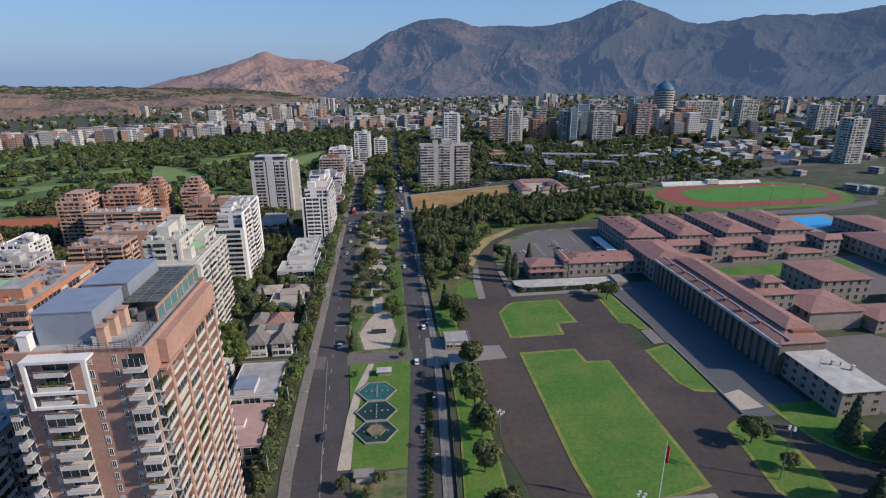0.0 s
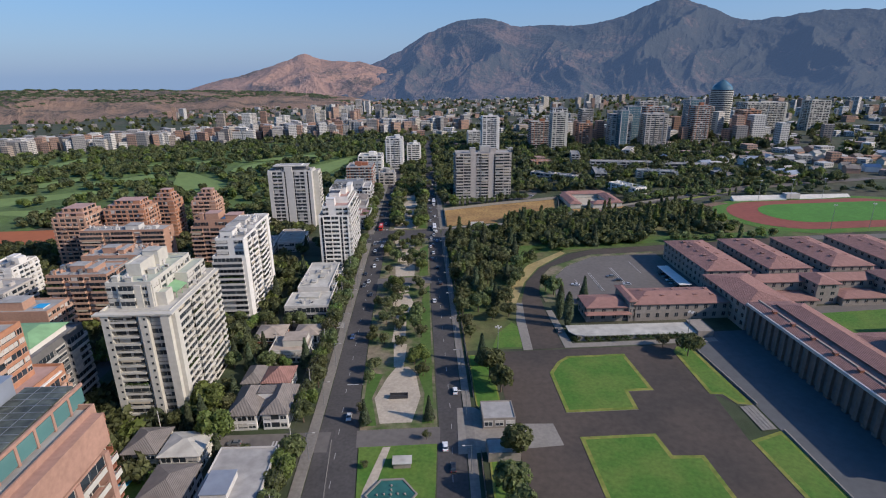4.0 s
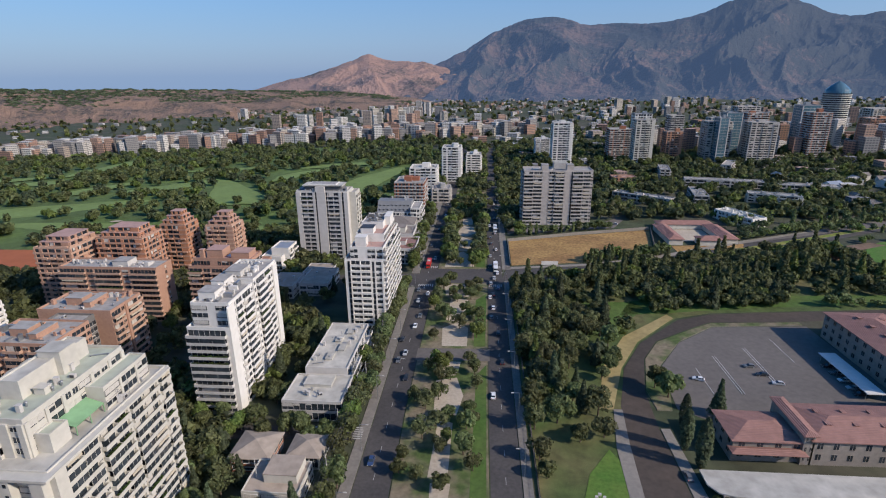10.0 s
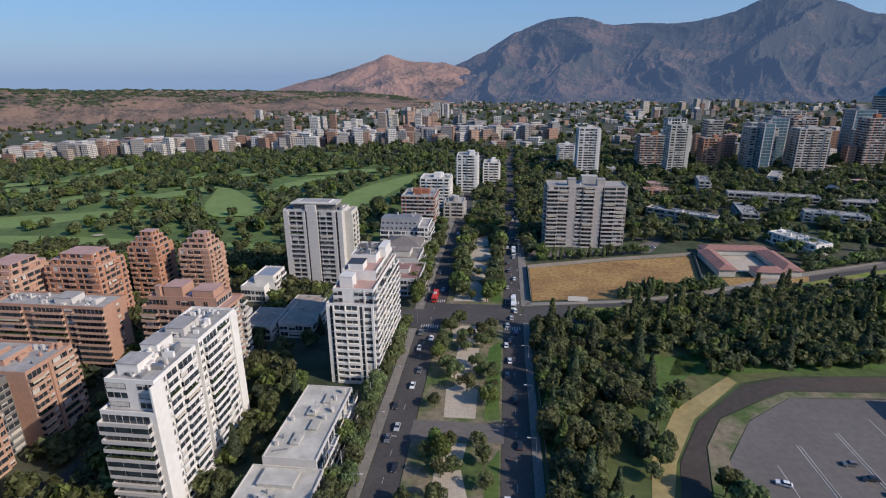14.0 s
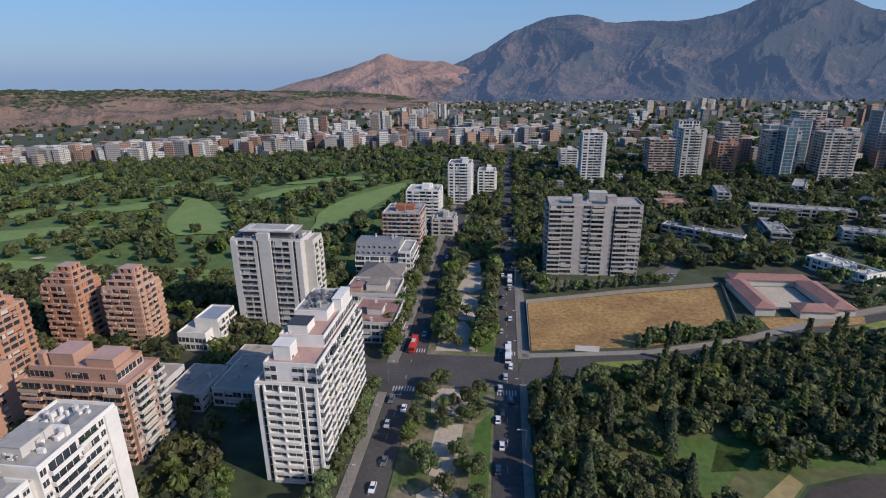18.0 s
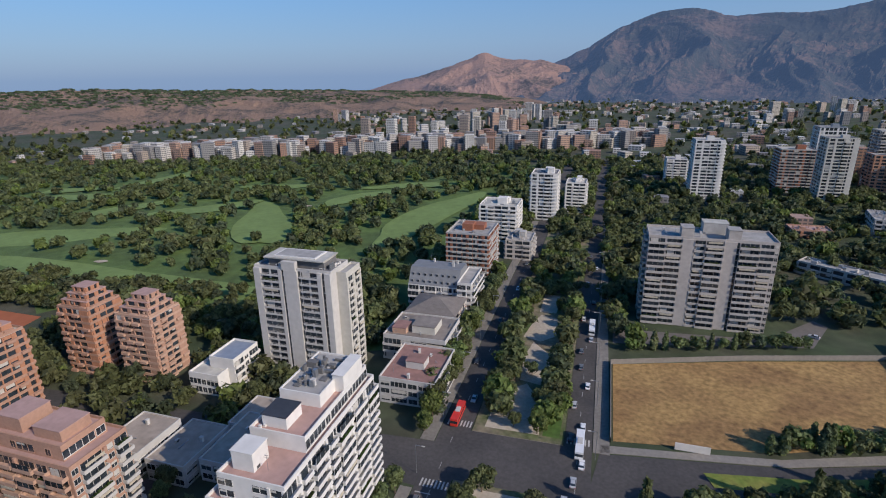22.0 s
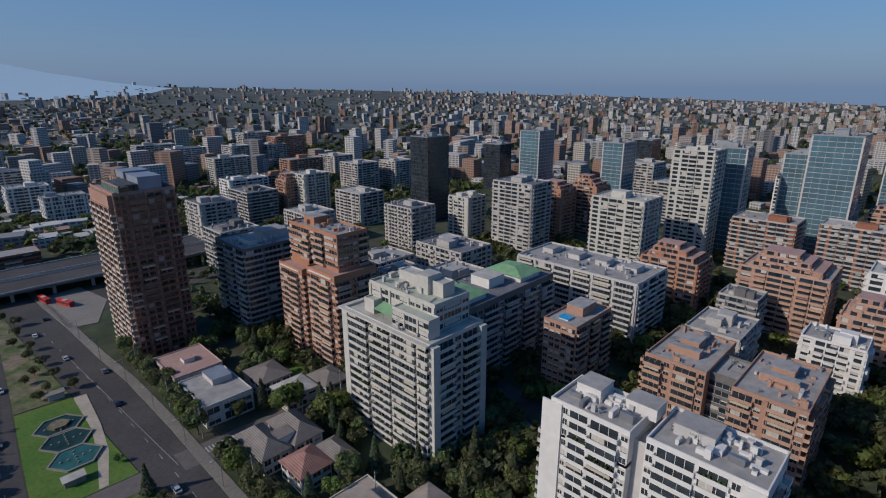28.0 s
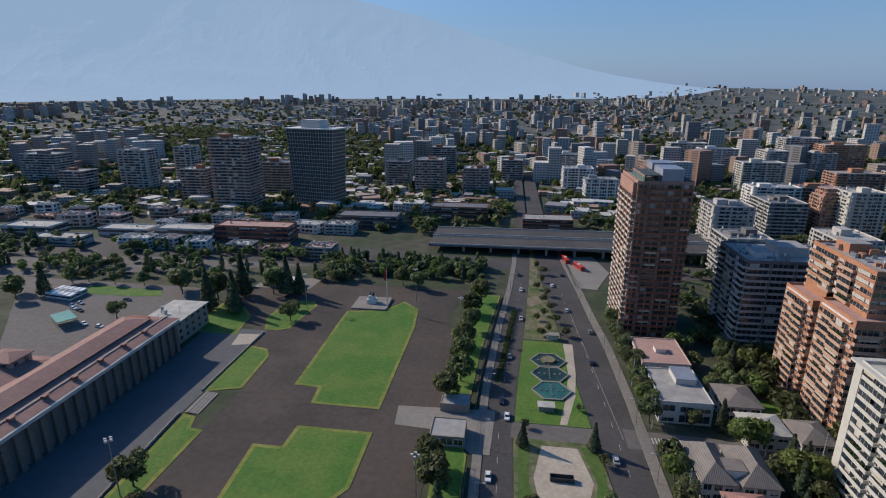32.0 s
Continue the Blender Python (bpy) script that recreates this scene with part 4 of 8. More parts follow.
def storey(w, d, fh, style, n=1, flip=0):
    """One storey all round, or n of them in one mesh: a proud band below, piers and the glazing between them."""
    key = (w, d, round(fh, 3), style, n, flip)
    if key not in STOREYS:
        wall, band, step, proud, _ = STYLES[style]
        g = Geo()
        X, Y, p = w / 2, d / 2, proud
        thin = style in ("gl", "gd")
        top = 0.3 if thin else 0.95
        for i in range(n):
            g.box(-X - p, -Y - p, i * fh, X + p, Y + p, i * fh + top)
        t = 0.1 if thin else 0.4
        if n > 1:
            step *= 1.5
        for m, length, put in ((max(2, round(w / step)), w, 0), (max(2, round(d / step)), d, 1)):
            for i in range(m + 1):
                wide = t * ((10 if style == "gl" else 2.2) if i in (0, m) else 1)
                if not thin and i % 3 == 1:
                    wide *= 4
                c = max(-length / 2, min(length / 2 - wide, -length / 2 + length * i / m - wide / 2))
                for s in (-1, 1):
                    z0, z1 = (top, fh) if n == 1 else (0.01, n * fh)
                    q = p * (0.4 if n == 1 else 0.45)
                    if put == 0:
                        g.box(c, s * (Y + q) - q, z0, c + wide, s * (Y + q) + q, z1, 1, False)
                    else:
                        g.box(s * (X + q) - q, c, z0, s * (X + q) + q, c + wide, z1, 1, False)
        # balconies in some columns, and bays closed with panels or curtains
        r = random.Random(int(w * 31 + d * 7 + n * 3 + flip))
        if not thin:
            for m, length, put in ((max(2, round(w / step)), w, 0), (max(2, round(d / step)), d, 1)):
                for s in (-1, 1):
                    for i in range(m):
                        kind = r.random()
                        a, e = -length / 2 + length * (i + 0.12) / m, -length / 2 + length * (i + 0.9) / m
                        for k in range(n):
                            z = k * fh
                            if kind < 0.42:
                                lo, hi = (Y + p, Y + p + 0.9) if put == 0 else (X + p, X + p + 0.9)
                                u, v = (lo, hi) if s > 0 else (-hi, -lo)
                                if put == 0:
                                    g.box(a, u, z - 0.05, e, v, z + top + 0.05, 0)
                                else:
                                    g.box(u, a, z - 0.05, v, e, z + top + 0.05, 0)
                            if r.random() < 0.3:
                                t0 = a + (e - a) * r.choice([0, 0.3, 0.5])
                                zz = z + top + r.choice([0.0, 0.5, 0.9])
                                q = (Y if put == 0 else X) + 0.05
                                mi = r.choice([1, 3, 3])
                                if put == 0:
                                    pts = [(t0, s * q, zz), (e, s * q, zz), (e, s * q, z + fh - 0.03), (t0, s * q, z + fh - 0.03)]
                                else:
                                    pts = [(s * q, t0, zz), (s * q, e, zz), (s * q, e, z + fh - 0.03), (s * q, t0, z + fh - 0.03)]
                                g.face(pts if (s < 0) == (put == 0) else pts[::-1], mi)
        g.box(-X - 0.02, -Y - 0.02, top, X + 0.02, Y + 0.02, n * fh - 0.02, 2, False)
        STOREYS[key] = g.mesh("storey", band, wall if not thin else band, GLASS_B if style == "gl" else GLASS, CURTAIN)
    return STOREYS[key]


def plain_tower(x, y, w, d, h, style, rz=0, group="mid-rise city blocks", top=True, seed=0, label="", roof=None):
    TAKEN.append((x, y, w, d))
    wall, band, step, proud, text = STYLES[style]
    office = style in ("gl", "gd", "wg")
    b = thing("office_tower" if office else "apartment_building", x, y, label or text, "office tower" if office else "apartment building", group, rz=rz)
    stepped = style in ("ob", "or") and h > 24 and math.hypot(x, y - 250) < 480
    if stepped:
        h -= 5.5
    n = max(2, round(h / (3.4 if office else 2.75)))
    fh = h / n
    part("core", Geo().box(-w / 2 + 0.1, -d / 2 + 0.1, -2, w / 2 - 0.1, d / 2 - 0.1, h).mesh("core", wall), b)
    if math.hypot(x - 5, y - max(0, min(350, y))) < 270:
        for i in range(n):
            me = storey(w, d, fh, style, 1, (i * 7 + int(abs(x))) % 3)
            part("storey", me, b, 0, 0, i * fh)
    else:
        part("facade", storey(w, d, fh, style, n), b)
    rm = roof or (ROOFG, ROOFW, ROOFD, ROOFG)[seed % 4]
    g = Geo().box(-w / 2, -d / 2, h, w / 2, d / 2, h + 0.15, 1)
    for a in (-1, 1):
        g.box(-w / 2, a * (d / 2 - 0.15) - 0.15, h + 0.15, w / 2, a * (d / 2 - 0.15) + 0.15, h + 1.0)
        g.box(a * (w / 2 - 0.15) - 0.15, -d / 2 + 0.3, h + 0.15, a * (w / 2 - 0.15) + 0.15, d / 2 - 0.3, h + 1.0)
    part("roof", g.mesh("roof", band if not office else STEEL, rm), b)
    if math.hypot(x, y - 250) < 560:
        roof_plant(b, x - w / 2, y - d / 2, x + w / 2, y + d / 2, h + 0.15, 16, seed + int(abs(x)), band if not office else STEEL)
    if stepped:
        for k in range(2 + int(abs(x) + h) % 2):
            a, c = w * (0.8 - 0.2 * k), d * (0.78 - 0.2 * k)
            part("setback_storey", storey(round(a, 1), round(c, 1), 2.75, style), b, w * 0.06 * k, -d * 0.04 * k, h + 0.15 + 2.75 * k)
            part("setback_roof", Geo().box(-a / 2 - 0.4, -c / 2 - 0.4, 0, a / 2 + 0.4, c / 2 + 0.4, 0.3).mesh("setback_roof", ROOFP), b, w * 0.06 * k, -d * 0.04 * k, h + 0.15 + 2.75 * (k + 1))
    elif top:
        rnd = random.Random(seed + int(x * 7 + y))
        for i in range(2 if math.hypot(x, y - 300) < 450 else 1):
            a, c = rnd.uniform(-w * 0.3, w * 0.15), rnd.uniform(-d * 0.3, d * 0.1)
            part("machine_room", Geo().box(a, c, h + 0.15, a + w * 0.25, c + d * 0.28, h + rnd.uniform(2.2, 4.5)).mesh("machine_room", wall if not office else STEEL), b)
    return b


def district(rows, group):
    for i, (x, y, w, d, h, style) in enumerate(rows):
        if "north-east" in group:      # farther off and lower than the slabs before them
            x, y, w, d, h = 5 + (x - 5) * 1.1, 200 + (y - 200) * 1.1, round(w * 0.92, 1), round(d * 0.92, 1), h * 0.84
        plain_tower(x, y, w, d, h, style, group=group, seed=i)


# west of the avenue: blocks behind the front row
district([(-218, 391, 20, 24, 38, "ob"), (-191, 402, 26, 18, 39, "or"), (-187, 443, 16, 15, 34, "or"), (-158, 444, 17, 15, 33, "ob"),
          (-340, 405, 26, 30, 38, "rb"), (-288, 350, 22, 36, 34, "wh"), (-376, 383, 20, 28, 40, "wh"), (-275, 303, 28, 36, 36, "ob"), (-258, 338, 24, 20, 27, "ob")], "blocks west of the avenue")
district([(-222, 331, 16, 20, 21, "wh"), (-372, 316, 20, 34, 36, "rb"), (-440, 326, 18, 26, 40, "ob"), (-408, 352, 20, 34, 31, "ob"), (-370, 270, 24, 36, 34, "rb"),
          (-485, 366, 22, 28, 60, "wg"), (-298, 128, 24, 34, 50, "gr"), (-347, 126, 22, 22, 45, "or")], "blocks west of the avenue")
district([(-378, 138, 22, 24, 45, "or"), (-304, 205, 26, 34, 48, "be"), (-275, 250, 22, 30, 30, "or"), (-360, 226, 22, 26, 75, "be"), (-397, 232, 16, 30, 75, "gl"),
          (-445, 270, 24, 22, 70, "gl"), (-422, 292, 30, 28, 85, "gl")], "blocks west of the avenue")
district([(-460, 28, 28, 24, 75, "gl"), (-440, 130, 24, 20, 70, "gl"), (-318, 12, 26, 22, 75, "gd"), (-362, -152, 30, 34, 35, "gr"), (-408, -140, 28, 30, 35, "gr"),
          (-268, -27, 26, 36, 28, "gr"), (-203, -98, 28, 36, 28, "dk")], "blocks west of the avenue")
district([(-236, -90, 18, 18, 40, "or"), (-288, 84, 20, 20, 35, "be"), (-206, 147, 26, 36, 25, "gr"), (-172, 124, 26, 24, 20, "gr"), (-522, 405, 26, 44, 30, "gr"),
          (-750, 445, 40, 60, 32, "wg"), (-452, 290, 24, 30, 34, "gr"), (-492, -50, 22, 24, 55, "gd")], "blocks west of the avenue")
district([(-627, 70, 26, 30, 60, "gd"), (-638, 311, 20, 20, 60, "gl"), (-748, 400, 28, 28, 97, "gl"), (-416, -280, 30, 40, 30, "gr"), (-398, -428, 30, 40, 35, "gr"),
          (-325, -393, 26, 32, 40, "gr"), (-560, 250, 26, 36, 40, "wg"), (-580, 180, 30, 30, 55, "gl")], "blocks west of the avenue")
district([(-520, 120, 28, 30, 45, "gr"), (-540, 330, 26, 26, 36, "or"), (-640, 390, 30, 30, 30, "wh"), (-690, 330, 26, 30, 34, "be"), (-600, 430, 30, 24, 28, "wh"),
          (-470, 170, 28, 28, 36, "dk"), (-250, 60, 24, 30, 30, "gr"), (-170, 60, 26, 28, 24, "dk")], "blocks west of the avenue")
district([(-130, 20, 26, 26, 26, "dk"), (-200, 0, 26, 30, 24, "gr"), (-150, -60, 28, 28, 30, "gr"), (-245, 292, 16, 16, 22, "dk"), (-205, 296, 26, 20, 21, "gr"),
          (-160, 189, 28, 22, 28, "gr"), (-150, 166, 20, 20, 26, "gr")], "blocks west of the avenue")
# south, beyond the overpass
district([(261, -106, 36, 26, 64, "rb"), (413, -178, 32, 22, 42, "gr"), (384, -222, 20, 20, 42, "gr"), (522, -175, 44, 24, 35, "dk"), (446, -130, 26, 20, 25, "rb"),
          (321, -140, 26, 22, 30, "rb"), (250, -172, 30, 22, 35, "rb"), (105, -380, 34, 26, 35, "rb")], "blocks south of the overpass")
district([(97, -212, 30, 26, 38, "rb"), (48, -216, 26, 24, 30, "rb"), (-64, -364, 36, 24, 32, "wh"), (-63, -258, 32, 24, 28, "wh"), (-81, -208, 32, 22, 24, "wg"),
          (-254, -512, 54, 26, 36, "gr"), (-287, -478, 50, 26, 32, "wh"), (-275, -306, 46, 24, 35, "be")], "blocks south of the overpass")
district([(-391, -468, 46, 28, 50, "gr"), (-428, -434, 52, 26, 45, "or"), (-267, -176, 42, 24, 28, "or"), (-223, -156, 40, 22, 30, "wh"), (-335, -234, 46, 24, 35, "or"),
          (-251, -80, 26, 24, 40, "be"), (140, -250, 26, 22, 30, "dk"), (10, -330, 26, 22, 26, "rb")], "blocks south of the overpass")
# north-east of the avenue
district([(89, 752, 25, 20, 60, "wh"), (160, 786, 30, 22, 45, "rb"), (177, 752, 23, 20, 62, "be"), (220, 784, 21, 20, 40, "or"), (196, 830, 24, 20, 62, "wg"),
          (226, 800, 18, 20, 62, "dk"), (263, 772, 31, 24, 55, "gr"), (303, 757, 34, 24, 55, "gr")], "towers north-east of the avenue")
district([(74, 812, 21, 18, 28, "wh"), (262, 758, 12, 20, 62, "gl"), (290, 800, 22, 20, 64, "gl"), (528, 890, 74, 30, 60, "be"), (632, 916, 38, 26, 60, "be"),
          (493, 540, 22, 22, 60, "be"), (585, 590, 30, 24, 70, "rb"), (369, 772, 24, 22, 65, "rb")], "towers north-east of the avenue")
district([(330, 830, 30, 22, 60, "rb"), (300, 860, 28, 22, 50, "gl"), (395, 840, 26, 24, 70, "gl"), (430, 880, 30, 24, 55, "rb"), (350, 900, 34, 24, 65, "gr"),
          (470, 830, 30, 26, 50, "or"), (680, 800, 40, 26, 55, "be"), (740, 760, 36, 26, 50, "gr")], "towers north-east of the avenue")
# round tower with a domed glass cap
b = thing("office_tower", 566, 1066, "round beige office tower with a domed glass cap", "office tower", "towers north-east of the avenue")
band = Geo().tube(0, 0, 0, 1.4, 20, 20, 28).mesh("storey_band", CREAM)
glazing = Geo().tube(0, 0, 1.4, 3.3, 19.3, 19.3, 28).mesh("storey_glazing", GLASS)
for i in range(21):
    part("storey_band", band, b, 0, 0, i * 3.3)
    part("storey_glazing", glazing, b, 0, 0, i * 3.3)
g = Geo()
for i in range(6):
    g.tube(0, 0, 69.3 + i * 3, 72.3 + i * 3, 18.5 * math.cos(i * 0.25), 18.5 * math.cos((i + 1) * 0.25), 28)
part("dome", g.mesh("dome", GLASS_B), b)

# the tall slab on a narrowing shaft south of the school, and its neighbour's crown
b = thing("office_tower", 190, -124, "tall teal glass office slab with flared crown and roof box", "office tower", "blocks south of the overpass", rz=-14)
g = Geo()
for i in range(20):
    a = 21 + 3.5 * i / 19
    z = 6 + i * 3.35
    g.box(-a, -11, z, a, 11, z + 0.5, 0).box(-a + 0.15, -10.85, z + 0.5, a - 0.15, 10.85, z + 3.35, 1, False)
    for k in range(18):
        x = -a + 2 * a * k / 17
        g.box(x - 0.1, -11.15, z + 0.5, x + 0.1, -10.8, z + 3.35, 0).box(x - 0.1, 10.8, z + 0.5, x + 0.1, 11.15, z + 3.35, 0)
part("shaft", g.mesh("shaft", GREYC, surf("dim_teal_glass", (0.035, 0.055, 0.06), 0.28, 0.3, 0.1, 0.05, spec=0.45)), b)
part("base", Geo().box(-22, -12, -2, 22, 12, 6).mesh("base", DARKC), b)
part("roof", Geo().box(-26, -12.5, 73, 26, 12.5, 74).mesh("roof", WHITE), b)
part("machine_room", Geo().box(-9, -7, 74, 11, 7, 81).mesh("machine_room", PALEG), b)

# ---- the row on the west side of the avenue, north of the crossing ----
b = block(-60, 446, -39, 472, "low apartment building with faded red flat roof", group="low row on the avenue")
volume(b, -60, 446, -39, 472, 0, 9.5, PALEG, ROOFR)
facade(b, "S", -60, 446, -39, 472, 0, 3, 3.1, P("w3 g4 w3 g4"), PALEG, PALEG, 1.0)
facade(b, "E", -60, 446, -39, 472, 0, 3, 3.1, P("b5 b5 b5 b5"), PALEG, PALEG, 1.4)
room(b, -53, 455, -46, 461, 9.5, 3, PALEG, ROOFR)
clutter(b, -59, 447, -40, 471, 9.6, 6, 43)
b = block(-71, 476, -44, 498, "low apartment building with grey terraces and white penthouse", group="low row on the avenue")
volume(b, -71, 476, -44, 498, 0, 10, PALEG, ROOFB)
facade(b, "S", -71, 476, -44, 498, 0, 3, 3.1, P("b6 w3 g5 b6"), PALEG, PALEG, 1.2)
facade(b, "E", -71, 476, -44, 498, 0, 3, 3.1, P("b5 b5 b5 b5"), PALEG, PALEG, 1.4)
room(b, -60, 481, -50, 491, 10, 3.4, CREAM, ROOFB)
room(b, -68, 479, -62, 486, 10, 2.6, BRICK_T, ROOFR)
clutter(b, -70, 477, -45, 497, 10.1, 7, 44)
b = block(-70, 500, -47, 521, "brick apartment building with brown tiled hipped roof", group="low row on the avenue")
volume(b, -70, 500, -47, 521, 0, 10, BRICK_D, TILE_G, parapet=0)
facade(b, "S", -70, 500, -47, 521, 0, 3, 3.1, P("w3 w3 g5 w3"), BRICK_D, WHITE, 1.2)
facade(b, "E", -70, 500, -47, 521, 0, 3, 3.1, P("b5 w3 b5 w3"), BRICK_D, WHITE, 1.2)


def hip(b, x0, y0, x1, y1, z, rise, mat, over=0.6, name="roof", along=None):
    """A hipped roof with eaves of some thickness."""
    ox, oy = b.location.x, b.location.y
    x0, y0, x1, y1 = x0 - over - ox, y0 - over - oy, x1 + over - ox, y1 + over - oy
    g = Geo().box(x0, y0, z, x1, y1, z + 0.25)
    z += 0.25
    if (x1 - x0) > (y1 - y0):
        k = (y1 - y0) / 2
        a, c = (x0 + k, y0 + k, z + rise), (x1 - k, y0 + k, z + rise)
        fs = [[(x0, y0, z), (x1, y0, z), c, a], [(x1, y1, z), (x0, y1, z), a, c], [(x1, y0, z), (x1, y1, z), c], [(x0, y1, z), (x0, y0, z), a]]
    else:
        k = (x1 - x0) / 2
        a, c = (x0 + k, y0 + k, z + rise), (x0 + k, y1 - k, z + rise)
        fs = [[(x1, y0, z), (x1, y1, z), c, a], [(x0, y1, z), (x0, y0, z), a, c], [(x0, y0, z), (x1, y0, z), a], [(x1, y1, z), (x0, y1, z), c]]
    for q in fs:
        g.face(q)
    part(name, g.mesh(name, mat), b)


hip(b, -70, 500, -47, 521, 10, 4, TILE_G)
b = block(-78, 525, -45, 546, "white apartment building with steep grey mansard roof", group="low row on the avenue")
volume(b, -78, 525, -52, 546, 0, 13, WHITE, ROOFD, parapet=0)
volume(b, -52, 523, -45, 546, 0, 16, WHITE, ROOFG)
facade(b, "S", -78, 525, -52, 546, 0, 4, 3.2, P("b4 w2 b4 w2 b4 w2"), WHITE, WHITE, 1.2)
facade(b, "S", -52, 523, -45, 546, 0, 5, 3.2, P("b4 w2"), WHITE, WHITE, 1.2)
facade(b, "E", -52, 523, -45, 546, 0, 5, 3.2, P("b5 b5 b5 b5"), WHITE, WHITE, 1.4)
g = Geo()
X0, X1, Y0, Y1 = -78 + 61.5, -52 + 61.5, 525 - 535.5, 546 - 535.5
for q in ([(X0, Y0, 13), (X1, Y0, 13), (X1, Y0 + 5, 20.5), (X0, Y0 + 5, 20.5)], [(X1, Y1, 13), (X0, Y1, 13), (X0, Y1 - 5, 20.5), (X1, Y1 - 5, 20.5)],
          [(X0, Y0 + 5, 20.5), (X1, Y0 + 5, 20.5), (X1, Y1 - 5, 20.5), (X0, Y1 - 5, 20.5)], [(X1, Y0, 13), (X1, Y1, 13), (X1, Y1 - 5, 20.5), (X1, Y0 + 5, 20.5)], [(X0, Y1, 13), (X0, Y0, 13), (X0, Y0 + 5, 20.5), (X0, Y1 - 5, 20.5)]):
    g.face(q)
part("mansard_roof", g.mesh("mansard_roof", MANSARD), b)
dorm = Geo().box(-0.5, -0.6, 0, 0.5, 1.2, 1.3).box(-0.4, -0.63, 0.15, 0.4, -0.6, 1.1, 1).mesh("dormer_window", MANSARD, GLASS)
for r in range(2):
    for i in range(8):
        part("dormer_window", dorm, b, X0 + 2 + i * 3.1, Y0 + 1.2 + r * 2.0, 14.0 + r * 2.9)
clutter(b, -76, 532, -54, 540, 20.5, 5, 41)
district([(-60, 588, 25, 28, 25, "rb"), (-56, 655, 26, 24, 25, "wh"), (-32, 716, 20, 22, 36, "wh"), (-9, 742, 16, 20, 24, "wh"), (-36, 618, 16, 20, 12, "gr")], "row on the avenue")
# white villa with blue-grey roof and low stone houses behind the front row
b = block(-133, 434, -117, 455, "white terraced villa with stepped flat roofs", "house", "house", "houses west of the avenue")
volume(b, -133, 434, -120, 452, 0, 8, WHITE, ROOFW)
volume(b, -128, 440, -117, 455, 0, 12, WHITE, METALB)
facade(b, "S", -133, 434, -120, 452, 0, 2, 3.4, P("g4 w2 g4"), WHITE, WHITE, 1)
facade(b, "E", -128, 440, -117, 455, 0, 4, 2.9, P("b4 w2 b4"), WHITE, WHITE, 1)
for x0, y0, x1, y1, h in ((-130, 390, -115, 410, 8), (-112, 392, -98, 412, 7), (-96, 396, -80, 420, 7), (-100, 414, -84, 430, 6)):
    b = block(x0, y0, x1, y1, "low grey house with flat stone-paved roof", "house", "house", "houses west of the avenue")
    volume(b, x0, y0, x1, y1, 0, h, PALEG, ROOFC, parapet=0.6)
    facade(b, "E", x0, y0, x1, y1, 0, 2, 3.2, P("w3 g4 w3"), PALEG, WHITE, 1)
    facade(b, "S", x0, y0, x1, y1, 0, 2, 3.2, P("w3 g4 w3"), PALEG, WHITE, 1)
    clutter(b, x0, y0, x1, y1, h + 0.1, 3, int(-x0))


# ---- houses in their gardens along the avenue ----
def house(x0, y0, x1, y1, h, label, wall, roof, rise=3.0, flat=False):
    b = block(x0, y0, x1, y1, label, "house", "house", "houses along the avenue")
    volume(b, x0, y0, x1, y1, 0, h, wall, roof, parapet=0.5 if flat else 0)
    n = max(1, round(h / 3.2))
    facade(b, "E", x0, y0, x1, y1, 0, n, h / n, P("w3 w3 w3"), wall, WHITE, 1)
    facade(b, "S", x0, y0, x1, y1, 0, n, h / n, P("w3 g3 w3"), wall, WHITE, 1)
    facade(b, "N", x0, y0, x1, y1, 0, n, h / n, P("w3 w3 w3"), wall, WHITE, 1)
    if not flat:
        hip(b, x0, y0, x1, y1, h, rise, roof)
    return b


b = house(-60, 139, -42, 161, 8, "pink-walled house with flat red-tiled roof", surf("pink_render", (0.5, 0.36, 0.31), 0.85), ROOFP, flat=True)
room(b, -53, 148, -49, 152, 8, 1.6, WHITE, ROOFP)
b = house(-59, 165, -42, 188, 8, "modern grey house with flat grey roof and dark glazing", PALEG, ROOFG, flat=True)
room(b, -57, 167, -50, 176, 8, 2.2, PALEG, METALB)
house(-76, 170, -64, 184, 6, "small grey house with low hipped roof", PALEG, TILE_G, 2.2)
house(-78, 188, -66, 199, 6, "small beige house with pale hipped roof", CREAM, ROOFW, 2.0)
b = house(-64, 207, -54.6, 224, 6, "white house with steep grey-brown hipped roof", WHITE, TILE_G, 3.8)
volume(b, -54.6, 212, -52.4, 222, 0, 5.6, WHITE, ROOFG, "link_wall", 0.3)
room(b, -56.2, 216, -51, 221, 5.8, 2.6, WHITE, TILE_G, "dormer")
house(-52.4, 207, -44, 224, 6, "white house with steep grey-brown hipped roof", WHITE, TILE_G, 3.6)
b = house(-58, 227, -48, 238, 5.5, "white house wing with red-brown hipped roof", WHITE, TILE, 3.2)
house(-66, 228, -59, 240, 5, "garden house with grey-brown tiled roof", WHITE, TILE_G, 2.6)
b = house(-62, 250, -46, 263, 5.5, "beige house with stacked flat roofs and terraces", CREAM, ROOFC, flat=True)
room(b, -57, 254, -47.5, 262, 5.6, 2.8, CREAM, ROOFC, "upper_storey")
house(-72, 264, -60, 276, 5, "low brick house with pale brown roof", BRICK_D, ROOFC, 2.2)
house(-55, 266, -45, 276, 4.5, "low beige house with pale brown roof", CREAM, ROOFC, 2.0)
house(-90, 190, -80, 202, 6, "pale house with tiled roof among trees", CREAM, TILE_G, 2.4)

